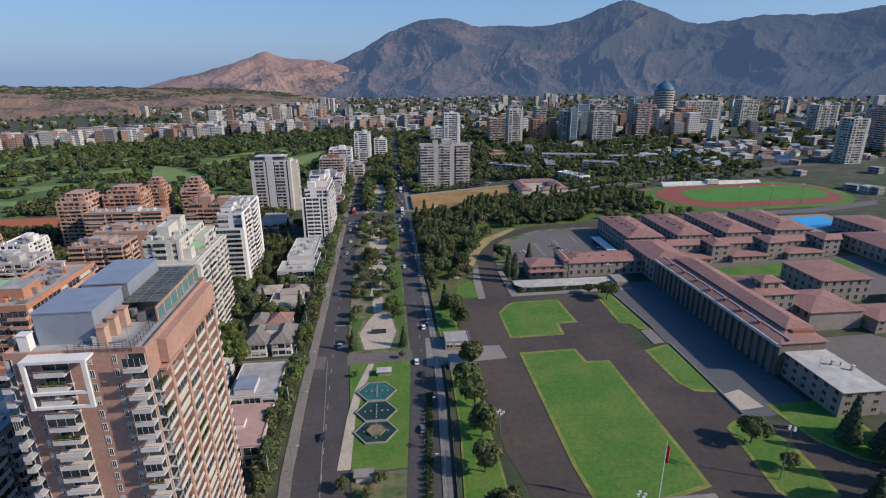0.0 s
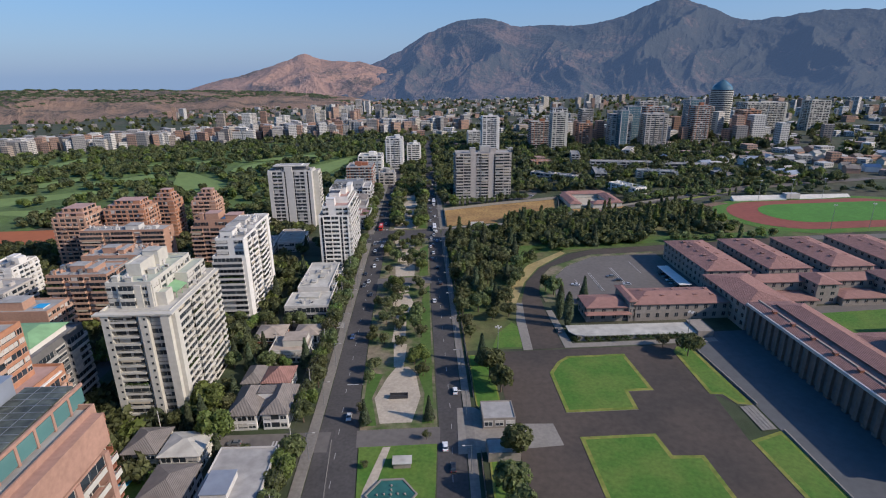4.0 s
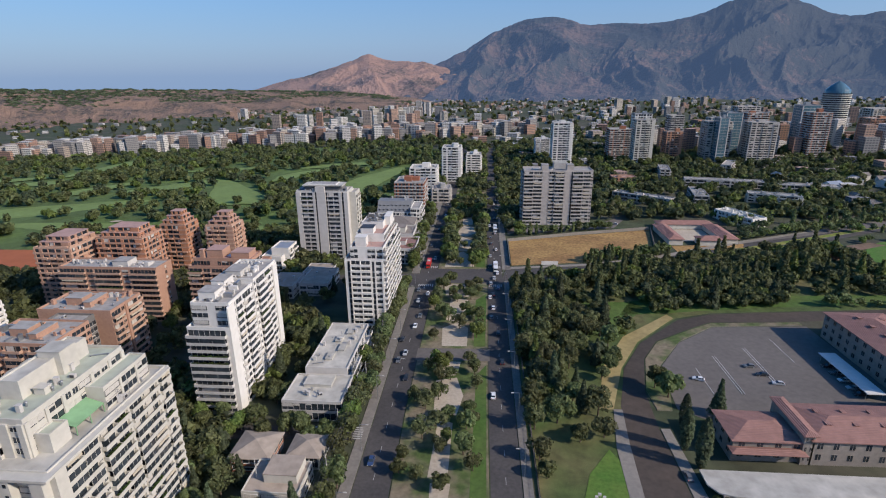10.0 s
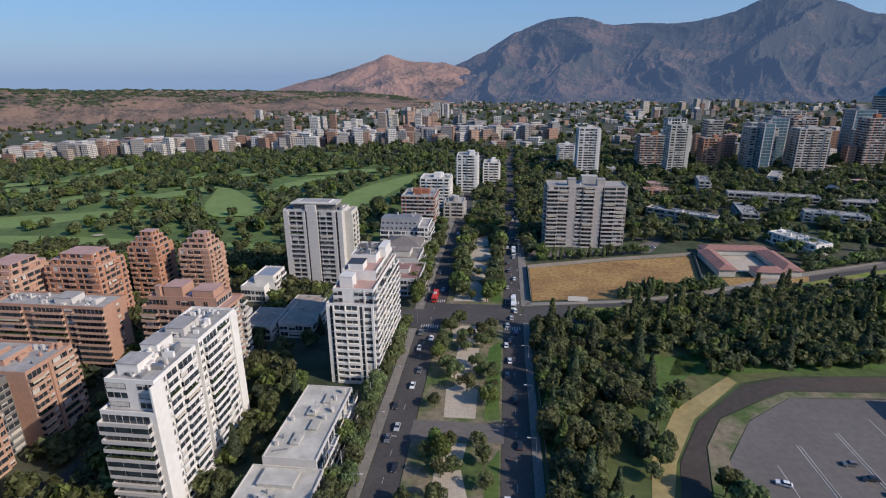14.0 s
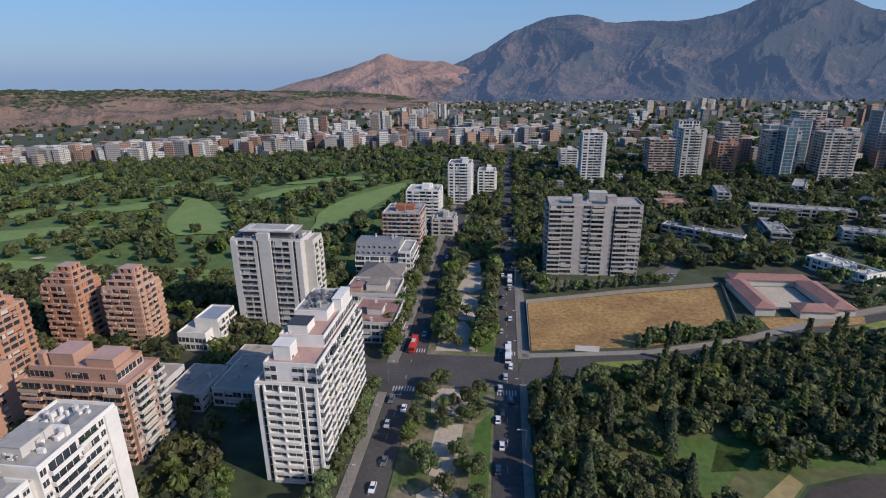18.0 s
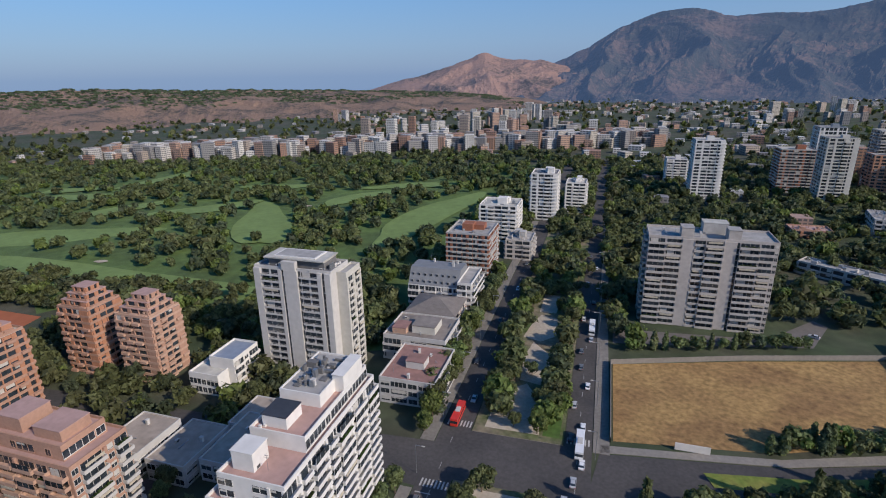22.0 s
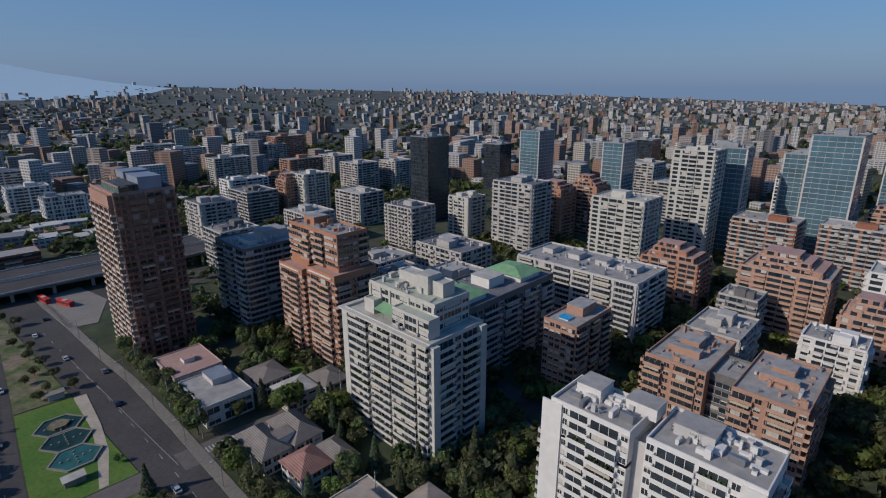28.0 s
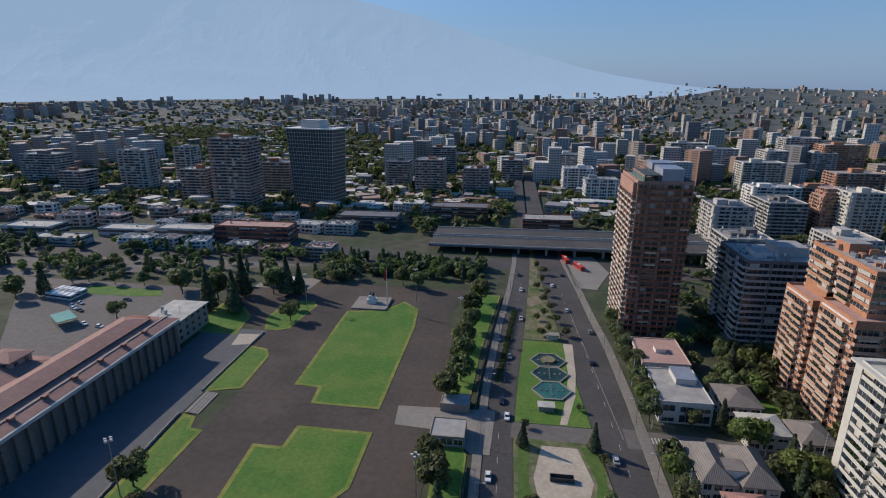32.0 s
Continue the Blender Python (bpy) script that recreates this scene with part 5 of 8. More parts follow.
# ---- ground, streets, lawns ----
def land():
    verts, faces = [(0, 300, gz(0, 300))], []
    rings = [40 * 1.13 ** i for i in range(41)]
    n = 120
    for r in rings:
        for k in range(n):
            a = 2 * math.pi * k / n
            x, y = r * math.cos(a), 300 + r * math.sin(a)
            verts.append((x, y, gz(x, y)))
    for k in range(n):
        faces.append((0, 1 + k, 1 + (k + 1) % n))
    for i in range(len(rings) - 1):
        for k in range(n):
            a, b = 1 + i * n + k, 1 + i * n + (k + 1) % n
            faces.append((a, a + n, b + n, b))
    me = bpy.data.meshes.new("ground")
    me.from_pydata(verts, [], faces)
    me.materials.append(ROUGHG)
    me.materials.append(surf("golf_rough", (0.075, 0.115, 0.036), 0.95, 0.3, 0.15, 0.02, bump=0.4, col2=(0.095, 0.15, 0.04)))
    me.materials.append(surf("yards_and_trees", (0.062, 0.078, 0.066), 0.95, 0.3, 0.05, 0.01, bump=0.4, col2=(0.12, 0.115, 0.105)))
    for f in me.polygons:
        c = f.center
        if -860 < c.x < -60 and 480 < c.y < 1000 + c.x * 0.12:
            f.material_index = 1
        elif c.y < -300:
            f.material_index = 2
    return me


tagged(new("ground", land()), "ground of rough grass and earth under the city", "ground", kind="structure")

LEFT = [(-900, -14, -4), (-60, -20, -5), (20, -24, -8), (56, -27, -9.7), (103, -29.5, -13), (134, -32, -15), (178, -33, -18), (226, -33, -21.5), (300, -33.5, -23.5), (430, -34, -24), (700, -34, -24), (1000, -34, -24)]
RIGHT = [(-900, 1, 11), (-60, -4, 4), (20, -3, 5), (66, -1, 7.5), (119, 2, 12), (168, 5.5, 15), (206, 7.3, 16), (228, 7, 16), (300, 6.3, 15.5), (400, 6.5, 15), (520, 6, 14.2), (700, 6, 15), (1000, 6, 15)]


def at_y(rows, y, col):
    for (ya, *a), (yb, *b_) in zip(rows, rows[1:]):
        if y <= yb:
            return a[col] + (b_[col] - a[col]) * (y - ya) / (yb - ya)
    return rows[-1][1 + col]


road_w = sheet("road", ribbon(LEFT), 0.04, ASPHALT, "dark asphalt carriageway with worn lane lines", "road")
road_e = sheet("road", ribbon(RIGHT), 0.04, ASPHALT, "dark asphalt carriageway with worn lane lines", "road")


def median(y0, y1, mat, label, inset=0.4):
    ys = [y0] + [y for y, *_ in LEFT if y0 < y < y1] + [y1]
    rows = [(y, at_y(LEFT, y, 1) + inset, at_y(RIGHT, y, 0) - inset) for y in ys]
    return sheet("median", ribbon(rows), 0.2, mat, label, "median", 0.25)


EARTH = surf("shaded_earth_and_grass", (0.20, 0.165, 0.11), 0.95, 0.35, 0.5, 0.1, bump=0.4, col2=(0.075, 0.11, 0.032))
median(-52, 132, EARTH, "planted median strip with shrubs and dry earth")
median(133, 195.5, LAWN, "lawn median around the fountain basins")
median(204, 331, EARTH, "tree-shaded median with gravel walks")
median(341, 415, EARTH, "tree-shaded median with gravel walks")
median(438, 560, EARTH, "tree-shaded median with gravel walks")
median(572, 900, EARTH, "tree-shaded median far along the avenue")
for y0, y1, label in ((195.5, 204, "asphalt link road across the median"), (331, 341, "asphalt link road across the median"), (415, 438, "asphalt crossing of the avenue"), (560, 572, "asphalt link road across the median")):
    sheet("road", [(at_y(LEFT, y0, 1) - 0.5, y0), (at_y(RIGHT, y0, 0) + 0.5, y0), (at_y(RIGHT, y1, 0) + 0.5, y1), (at_y(LEFT, y1, 1) - 0.5, y1)], 0.045, ASPHALT if y0 > 400 else ASPHALT_L, label, "road")
# gravel walks on the median
for pts in ([(-13, 207), (-2, 207), (1, 222), (-1, 238), (-4, 243), (-9, 243), (-12, 236), (-16, 222)],
            [(-10, 243), (-6, 243), (-5, 262), (-11, 262)], [(-12, 264), (-6, 266), (-6, 290), (-11, 292)], [(-13, 294), (-5, 294), (-3, 306), (-6, 318), (-14, 316)],
            [(-13, 318), (-6, 320), (-5, 330), (-12, 330)], [(-14, 343), (-3, 343), (-3, 360), (-8, 366), (-15, 360)], [(-14, 368), (-5, 366), (-4, 392), (-13, 394)],
            [(-16, 398), (-4, 396), (-2, 413), (-18, 413)], [(-20, 441), (-2, 441), (-3, 458), (-10, 470), (-19, 462)], [(-13, 472), (-5, 470), (-3, 484), (-4.5, 494), (-12, 503), (-14, 490)],
            [(-17, 507), (-9, 504), (-2.5, 511), (-4, 528), (-12, 531), (-15, 520)], [(-13, 534), (-5, 534), (-5, 556), (-13, 556)]):
    sheet("footpath", pts, 0.235, SAND, "pale gravel walk on the median", "path")
sheet("footpath", [(-19, 134), (-14.8, 134), (-14.6, 160), (-12.6, 176), (-8.6, 195), (-11, 195), (-15.6, 177), (-17.6, 160)], 0.235, SAND, "curved gravel path beside the basins", "path")
for pts in ([(-1, 441), (4.5, 441), (5, 470), (1, 462)], [(0, 343), (5, 343), (5.5, 400), (0, 392)], [(0.5, 245), (5.5, 245), (5.5, 328), (1.5, 320)], [(-19.5, 206), (-14, 206), (-17, 222), (-14, 238), (-20, 240)], [(1.5, 206), (5.5, 206), (5.5, 242), (-1, 242), (2.5, 224)]):
    sheet("lawn", pts, 0.24, LAWN_S, "green lawn strip on the median", "lawn")

# pavements along both sides
rows = [(y, a - 3.9, a - 0.3) for y, a, b_ in LEFT if y > -100]
sheet("pavement", ribbon([r for r in rows if r[0] <= 410] + [(409, at_y(LEFT, 409, 0) - 3.9, at_y(LEFT, 409, 0) - 0.3)]), 0.2, PAVE_O, "worn concrete pavement along the avenue", "pavement", 0.25)
sheet("pavement", ribbon([(430, -39, -34.3), (560, -39, -34.3), (700, -39, -34.3)]), 0.2, PAVE_O, "worn concrete pavement along the avenue", "pavement", 0.25)
rows = [(y, b_ + 0.3, b_ + 3.2) for y, a, b_ in RIGHT if -100 < y <= 400]
sheet("pavement", ribbon(rows + [(418, 15.3, 18.2)]), 0.2, PAVE_O, "worn concrete pavement along the avenue", "pavement", 0.25)
sheet("pavement", ribbon([(437, 15, 20), (520, 14.5, 19), (700, 15.3, 18.5)]), 0.2, PAVE_O, "worn concrete pavement along the avenue", "pavement", 0.25)

# lane lines
dash = Geo().box(-0.07, -1.5, 0, 0.07, 1.5, 0.012).mesh("lane_marking", PAINT)
for road, rows in ((road_w, LEFT), (road_e, RIGHT)):
    for lane in (0.5,):
        y = 60.0
        while y < 620:
            a, b_ = at_y(rows, y, 0), at_y(rows, y, 1)
            c, d = at_y(rows, y + 3, 0), at_y(rows, y + 3, 1)
            x = a + (b_ - a) * lane
            part("lane_marking", dash, road, x, y, gz(x, y) + 0.05, -math.degrees(math.atan2(c - a, 3)))
            y += 12.0
bar = Geo().box(-0.25, -1.6, 0, 0.25, 1.6, 0.012).mesh("crossing_stripe", PAINT)
for x0, x1, y in ((-33, -24, 412), (6.5, 15, 412), (-33, -24, 441), (6.5, 15, 441), (-48, -36, 199)):
    n = int((x1 - x0) / 1.1)
    for i in range(n):
        x = x0 + 0.6 + i * 1.1
        part("crossing_stripe", bar, road_w if x < -10 else road_e, x, y, gz(x, y) + 0.055)
for i in range(6):
    part("crossing_stripe", bar, road_w, -37.2, 280.6 + i * 1.1, gz(-37, 283) + 0.22, 90)
for x0, x1, y in ((-27.5, -18.5, 232), (-33, -24, 332), (-33, -24, 408)):
    w = Geo().box(0, -0.2, 0, x1 - x0, 0.2, 0.012)
    part("stop_line", w.mesh("stop_line", PAINT), road_w, x0, y, gz(x0, y) + 0.1)
g = Geo()
for i in range(40):
    y = 96 + i * 2.6
    x = -24.2 - (y - 139) * 0.07
    g.box(x - 0.12, y, gz(x, y) + 0.04, x + 0.12, y + 2.6, gz(x, y) + 0.16)
part("lane_divider", g.mesh("lane_divider", PAVE), road_w)

sheet("median", [(5.9, 100), (7.3, 100), (12.2, 158), (12.4, 172), (11.4, 172), (10.9, 158)], 0.2, EARTH, "narrow hedge strip between the lanes", "median", 0.2)
# side streets west
sheet("road", [(-34, 410), (-34, 430), (-75, 428), (-120, 424), (-240, 420), (-240, 412), (-120, 414), (-75, 415)], 0.05, ASPHALT, "asphalt side street under trees", "road")
sheet("road", [(-33, 280), (-33, 287), (-76, 286), (-140, 284), (-140, 277), (-76, 279)], 0.05, ASPHALT, "narrow side street beside the low office", "road")
sheet("road", [(-29, 194), (-29, 204), (-80, 205), (-80, 196)], 0.05, ASPHALT_L, "pale side street off the avenue", "road")
sheet("road", [(-142, -40), (-136, -40), (-128, 270), (-106, 360), (-106, 440), (-112, 440), (-114, 362), (-136, 272)], 0.05, ASPHALT, "shaded street behind the front row of towers", "road")

# cross street to the east, with its grass median
sheet("road", [(14, 418), (17, 437), (40, 440), (70, 444), (110, 456), (170, 484), (320, 545), (322, 534), (172, 464), (104, 434), (52, 424), (30, 419)], 0.05, ASPHALT, "curving asphalt cross street", "road")
sheet("median", [(48, 430.5), (75, 434), (108, 443), (168, 470), (318, 536), (319, 540), (168, 476), (106, 449), (72, 440), (46, 436)], 0.2, LAWN_D, "dry grass median of the cross street", "median", 0.2)
sheet("pavement", [(17, 437.5), (40, 440.5), (70, 444.5), (110, 456.5), (170, 484.5), (320, 545.5), (320, 549), (168, 489), (108, 460), (69, 447.5), (39, 443.5), (17, 441)], 0.2, PAVE, "concrete pavement along the cross street", "pavement", 0.2)
sheet("field", [(21, 444), (37, 446), (68, 450), (112, 466), (124, 519), (70, 506), (21, 492)], 0.1, DRY, "vacant field of dry yellow grass", "field")
sheet("car_park", [(21, 510), (100, 524), (112, 546), (108, 552), (90, 534), (88, 528), (21, 524)], 0.06, ASPHALT_L, "small asphalt car park below the slab", "car park")
sheet("yard", [(128, 470), (172, 478), (176, 486), (128, 482)], 0.08, DRY, "dry yard in front of the courtyard house", "yard")

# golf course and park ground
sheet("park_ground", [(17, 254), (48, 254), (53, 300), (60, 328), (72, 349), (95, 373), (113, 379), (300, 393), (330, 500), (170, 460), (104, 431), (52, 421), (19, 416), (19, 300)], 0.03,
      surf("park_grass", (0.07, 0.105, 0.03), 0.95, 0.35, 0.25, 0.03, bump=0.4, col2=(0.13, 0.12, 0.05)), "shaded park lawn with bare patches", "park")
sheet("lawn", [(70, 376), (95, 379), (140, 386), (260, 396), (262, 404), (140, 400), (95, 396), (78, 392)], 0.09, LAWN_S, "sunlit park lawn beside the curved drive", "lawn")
sheet("lawn", [(54, 391), (80, 391), (84, 384), (73, 371), (60, 362), (54, 372)], 0.09, LAWN_S, "sunlit park lawn clearing", "lawn")
sheet("lawn", [(32, 255.5), (48, 255.5), (47.5, 271), (44, 279), (36, 268)], 0.12, LAWN, "small lawn at the park corner", "lawn")
sheet("verge", [(45, 300), (50, 300), (59, 327), (71, 349), (94, 373), (92, 377), (66, 354), (52, 328)], 0.1, surf("dry_verge", (0.34, 0.27, 0.12), 0.95, 0.25, 0.4, 0.1), "dry verge of the curved drive", "verge")
FAIRWAYS = [(-270, 525, 125, 17, -4), (-400, 592, 70, 21, 22), (-255, 655, 72, 22, 125), (-124, 702, 88, 20, 79), (-500, 555, 66, 18, 15), (-520, 712, 42, 14, 10), (-508, 818, 62, 17, 84), (-690, 668, 55, 15, 50), (-570, 738, 34, 13, 20), (-215, 755, 46, 14, 55), (-185, 815, 46, 13, 20), (-620, 590, 50, 16, 40), (-340, 690, 50, 15, 40), (-330, 790, 46, 13, 15), (-420, 680, 40, 14, 60)]
for i, (x, y, a, b_, r) in enumerate(FAIRWAYS):
    pts = []
    for k in range(28):
        t = 2 * math.pi * k / 28
        s = 1 + 0.18 * math.sin(3 * t + i)
        u, v = a * math.cos(t) * s, b_ * math.sin(t) * s
        pts.append((x + u * math.cos(radians(r)) - v * math.sin(radians(r)), y + u * math.sin(radians(r)) + v * math.cos(radians(r))))
    sheet("fairway", pts, 0.15 if y < 600 else 0.9, GOLF, "mown golf fairway between woods", "fairway")
for x, y in ((-250, 715), (-492, 756), (-308, 548), (-180, 800)):
    sheet("bunker", [(x + 5 * math.cos(k) * (1 + 0.2 * math.sin(2 * k)), y + 2.6 * math.sin(k)) for k in [j * 0.52 for j in range(12)]], 0.6, SAND, "pale sand bunker on the golf course", "bunker")
sheet("swimming_pool", [(-93, 176), (-88, 175), (-85, 187), (-89, 187)], 0.3, POOLM, "blue garden pool below the orange tower", "swimming pool", 0.1)
sheet("lawn", [(-96, 170), (-82, 168), (-78, 192), (-94, 194)], 0.1, LAWN, "garden lawn below the orange tower", "lawn")
sheet("lawn", [(-84, 258), (-84, 262), (-92, 271), (-112, 275), (-113, 266), (-94, 260)], 0.1, LAWN, "garden lawn behind the cream tower", "lawn")
sheet("swimming_pool", [(-121, 260), (-114, 262), (-114.5, 268), (-121, 269)], 0.3, POOLM, "blue garden pool behind the cream tower", "swimming pool", 0.1)
sheet("tennis_ground", [(-425, 448), (-418, 476), (-262, 472), (-256, 446), (-300, 430)], 0.12, CLAY, "red clay sports ground", "sports ground")

# ---- the parade ground of the school ----
sheet("parade_ground", [(33, 75), (39, 111), (34, 136), (32, 196), (32, 252), (119, 252), (119, 208), (113, 209), (108, 216), (106, 190), (119, 194), (126, 140), (150, 130), (150, 92), (126, 78)], 0.07, ASPHALT_B, "worn brown-grey asphalt parade ground", "parade ground")


def bordered(pts, label, edge=1.4):
    cx, cy = sum(p[0] for p in pts) / len(pts), sum(p[1] for p in pts) / len(pts)
    sheet("lawn", pts, 0.2, LAWN_D, "dry border of a " + label, "lawn", 0.2)
    inner = []
    n = len(pts)
    ccw = sum(pts[i][0] * pts[(i + 1) % n][1] - pts[(i + 1) % n][0] * pts[i][1] for i in range(n)) > 0
    for i in range(n):
        (ax, ay), (bx, by), (cx_, cy_) = pts[i - 1], pts[i], pts[(i + 1) % n]
        u, v = Vector((bx - ax, by - ay)).normalized(), Vector((cx_ - bx, cy_ - by)).normalized()
        nu, nv = Vector((-u.y, u.x)), Vector((-v.y, v.x))
        k = (nu + nv) / max(0.35, 1 + nu.dot(nv)) * edge * (1 if ccw else -1)
        inner.append((bx + k.x, by + k.y))
    sheet("lawn", inner, 0.225, LAWN, label, "lawn")


bordered([(62, 246), (86, 246), (87.5, 219.5), (78, 219.5), (77.5, 208.5), (52, 208.5), (52, 234), (57, 242)], "square parade-ground lawn")
bordered([(53, 195.5), (78, 195.5), (79, 185), (88.5, 184.5), (90, 125), (90, 114), (72, 110), (64, 97), (55, 106), (53, 127)], "long parade-ground lawn")
bordered([(120, 157), (111, 159), (107.5, 165), (106.5, 190), (119, 194), (119.5, 180)], "lawn strip beside the courtyard")
bordered([(118, 208), (113, 209), (111, 215), (106.5, 215.5), (107, 246), (110, 250), (116, 250)], "lawn strip beside the courtyard")
bordered([(124, 106), (110, 105), (107, 110), (110, 138), (114, 141), (121, 141), (126, 128)], "lawn island on the parade ground")
bordered([(150, 148), (131, 148), (134, 128), (142, 118), (156, 112), (156, 136)], "lawn beside the annex")
bordered([(31, 80), (31.5, 134), (30, 190), (22.5, 190), (21, 148), (17, 106), (14, 80)], "tree-lined lawn strip inside the fence", 0.7)
bordered([(30, 206), (30, 250), (21, 250), (21, 215), (26, 206)], "small lawn by the gate", 0.6)
# paving coloured darker to fill out the shadow the school casts here
sheet("court", [(119, 142), (147, 142), (147, 262), (119, 262), (116, 250), (119, 208), (119, 194)], 0.1, surf("shade_darkened_paving", (0.105, 0.108, 0.112), 0.85, 0.12, 0.4, 0.06), "paved courtyard coloured dark for the shade of the school", "courtyard")
sheet("forecourt", [(119, 146), (120, 156), (128, 158), (130, 147)], 0.14, SAND, "pale paved corner of the courtyard", "paving")
g = Geo()
for i in range(4):
    g.box(113 + i * 1.2, 194.5, gz(116, 200) + 0.1 + i * 0.12, 114.2 + i * 1.2, 207.5, gz(116, 200) + 0.22 + i * 0.12)
tagged(new("steps", g.mesh("steps", PAVE)), "low broad stone steps up to the courtyard", "steps", kind="structure")
g = Geo()
for (xa, ya), (xb, yb) in (((119.6, 144), (119.6, 194)), ((119.2, 208), (116.5, 250))):
    n = 12
    for i in range(n):
        x, y = xa + (xb - xa) * i / n, ya + (yb - ya) * i / n
        g.box(x, y, gz(x, y), x + 0.5, y + (yb - ya) / n, gz(x, y) + 0.75)
tagged(new("low_wall", g.mesh("low_wall", PAVE)), "low pale wall along the courtyard", "wall", kind="structure")

# drive, car park and the curved road
sheet("road", [(49, 253), (51, 282), (53, 302), (60, 327), (72, 348), (95, 371), (113, 377.5), (155, 381), (300, 393), (300, 383), (149, 371), (109, 369), (97, 362), (79, 350), (70, 335), (64, 312), (62.5, 290), (62.5, 253)], 0.1, ASPHALT_B, "curved worn asphalt drive", "road")
sheet("verge", [(64.5, 312), (70.5, 335), (79.5, 349.5), (97, 361), (109, 368), (149, 370), (149, 367), (108, 364.5), (89, 350), (75, 330), (73, 312), (70, 300), (65, 300)], 0.2, EARTH, "dry grass verge round the car park", "verge", 0.2)
sheet("car_park", [(73, 312), (75, 329), (88.5, 349), (108, 364), (150, 366), (152, 296), (79, 296), (72, 301)], 0.11, ASPHALT_L, "large worn asphalt car park", "car park")
g = Geo()
for x, y0, y1 in ((98, 311, 350), (99, 311, 350), (88, 310, 332), (113, 318, 357), (114, 318, 357), (128, 334, 358)):
    g.box(x, y0, gz(x, y0) + 0.12, x + 0.25, y1, gz(x, y0) + 0.16 + TY * (y1 - y0) * 0.5)
tagged(new("parking_lines", g.mesh("parking_lines", PAINT)), "faded parking bay lines", "road marking", kind="structure")
sheet("pavement", [(45, 252.5), (49, 252.5), (51, 282), (53, 300), (50, 300), (46.5, 280)], 0.2, PAVE, "pale pavement beside the drive", "pavement", 0.2)
sheet("pavement", [(63, 253), (130, 253), (130, 256.5), (67, 256.5), (66, 290), (63, 290)], 0.2, PAVE, "pale pavement in front of the school", "pavement", 0.2)
sheet("forecourt", [(13, 190), (47, 192), (46, 203), (30, 204), (20, 214), (14, 214)], 0.15, PAVE, "pale concrete gate forecourt", "paving")

# ---- school buildings ----
def long_block(x0, y0, x1, y1, h, label, rise, mat, sides, name="school_building", wall=STONE, fh=3.6, category="school building"):
    b = block(x0, y0, x1, y1, label, category, name, "school buildings")
    volume(b, x0, y0, x1, y1, 0, h, wall, mat, parapet=0)
    n = max(1, round(h / fh))
    for s in sides:
        length = (x1 - x0) if s in "SN" else (y1 - y0)
        facade(b, s, x0, y0, x1, y1, 0.4, n, (h - 0.4) / n, [("t", 1)] * max(2, int(length / 4.4)), wall, wall, 0.8)
    hip(b, x0, y0, x1, y1, h, rise, mat, 0.8)
    return b


def dormers(b, x0, y0, x1, y1, z, n):
    me = BAYS.setdefault("dormer", Geo().box(-0.7, -0.8, 0, 0.7, 0.8, 0.9).box(-0.9, -1.0, 0.9, 0.9, 1.0, 1.05, 1).mesh("roof_vent", BRICK_D, TILE))
    for i in range(n):
        t = (i + 0.5) / n
        part("roof_vent", me, b, x0 + (x1 - x0) * t - b.location.x, y0 + (y1 - y0) * t - b.location.y, z)


b = long_block(147, 165, 166, 262, 13.5, "long stone school range with red roof and tall colonnade", 2.6, TILE, "", wall=STONE_D)
col = Geo().box(-1.0, -0.8, 0, 0.4, 0.8, 12.4).box(-1.2, -1.0, 0, 0.6, 1.0, 0.8).mesh("column", STONE_D)
# flat dark panels between the columns, their colour standing in for the arcade's shade
shade_panel = Geo().box(-0.1, -1.5, 0.2, 0.06, 1.5, 11.2).mesh("bay_shade_panel", DARKC)
for i in range(22):
    y = 167.5 + i * 4.3
    part("column", col, b, 147 - b.location.x - 0.2, y - b.location.y, 0)
    part("bay_shade_panel", shade_panel, b, 147 - b.location.x, y + 2.15 - b.location.y, 0)
part("cornice", Geo().box(-1.6, -48.7, 12.4, 0.3, 48.7, 13.6).mesh("cornice", PALEG), b, 147 - b.location.x, 0, 0)
part("roof_edge", Geo().box(-0.2, -48.5, 14.4, 0.6, 48.5, 15.0).mesh("roof_edge", TAUPE_D), b, 150.5 - b.location.x, 0, 0)
part("upper_wall", Geo().box(0, -40, 13.5, 9, 40, 16.2).mesh("upper_wall", BRICK_D), b, 155 - b.location.x, -4, 0)
hip(b, 154, 172, 165, 254, 16.0, 1.8, TILE, 0.8, "upper_roof")
dormers(b, 149.5, 175, 149.5, 255, 14.6, 7)
b = long_block(150, 138, 166, 166, 10.0, "flat-roofed stone annex at the end of the school range", 0.3, ROOFW, "WSN", wall=STONE)
clutter(b, 151, 140, 165, 164, 10.6, 6, 51)
b = long_block(101, 275, 146, 293, 8.2, "two-storey stone school front with red tiled roof", 2.6, TILE_Y, "SNW")
dormers(b, 104, 281, 144, 281, 9.4, 5)
dormers(b, 104, 287, 144, 287, 9.6, 5)
b = long_block(79, 276, 100, 290, 7.2, "low stone end pavilion with red tiled roof", 2.0, TILE_Y, "SW")
hip(b, 78, 273, 99, 276.5, 4.6, 0.6, TILE_Y, 0.3, "lower_roof")
b = long_block(98.5, 275, 101.5, 294, 10.2, "raised gable wall of the school front", 0.8, TILE, "S")
b = block(66, 257, 128, 268, "raised pale terrace before the stone school front", "terrace", "terrace", "school buildings")
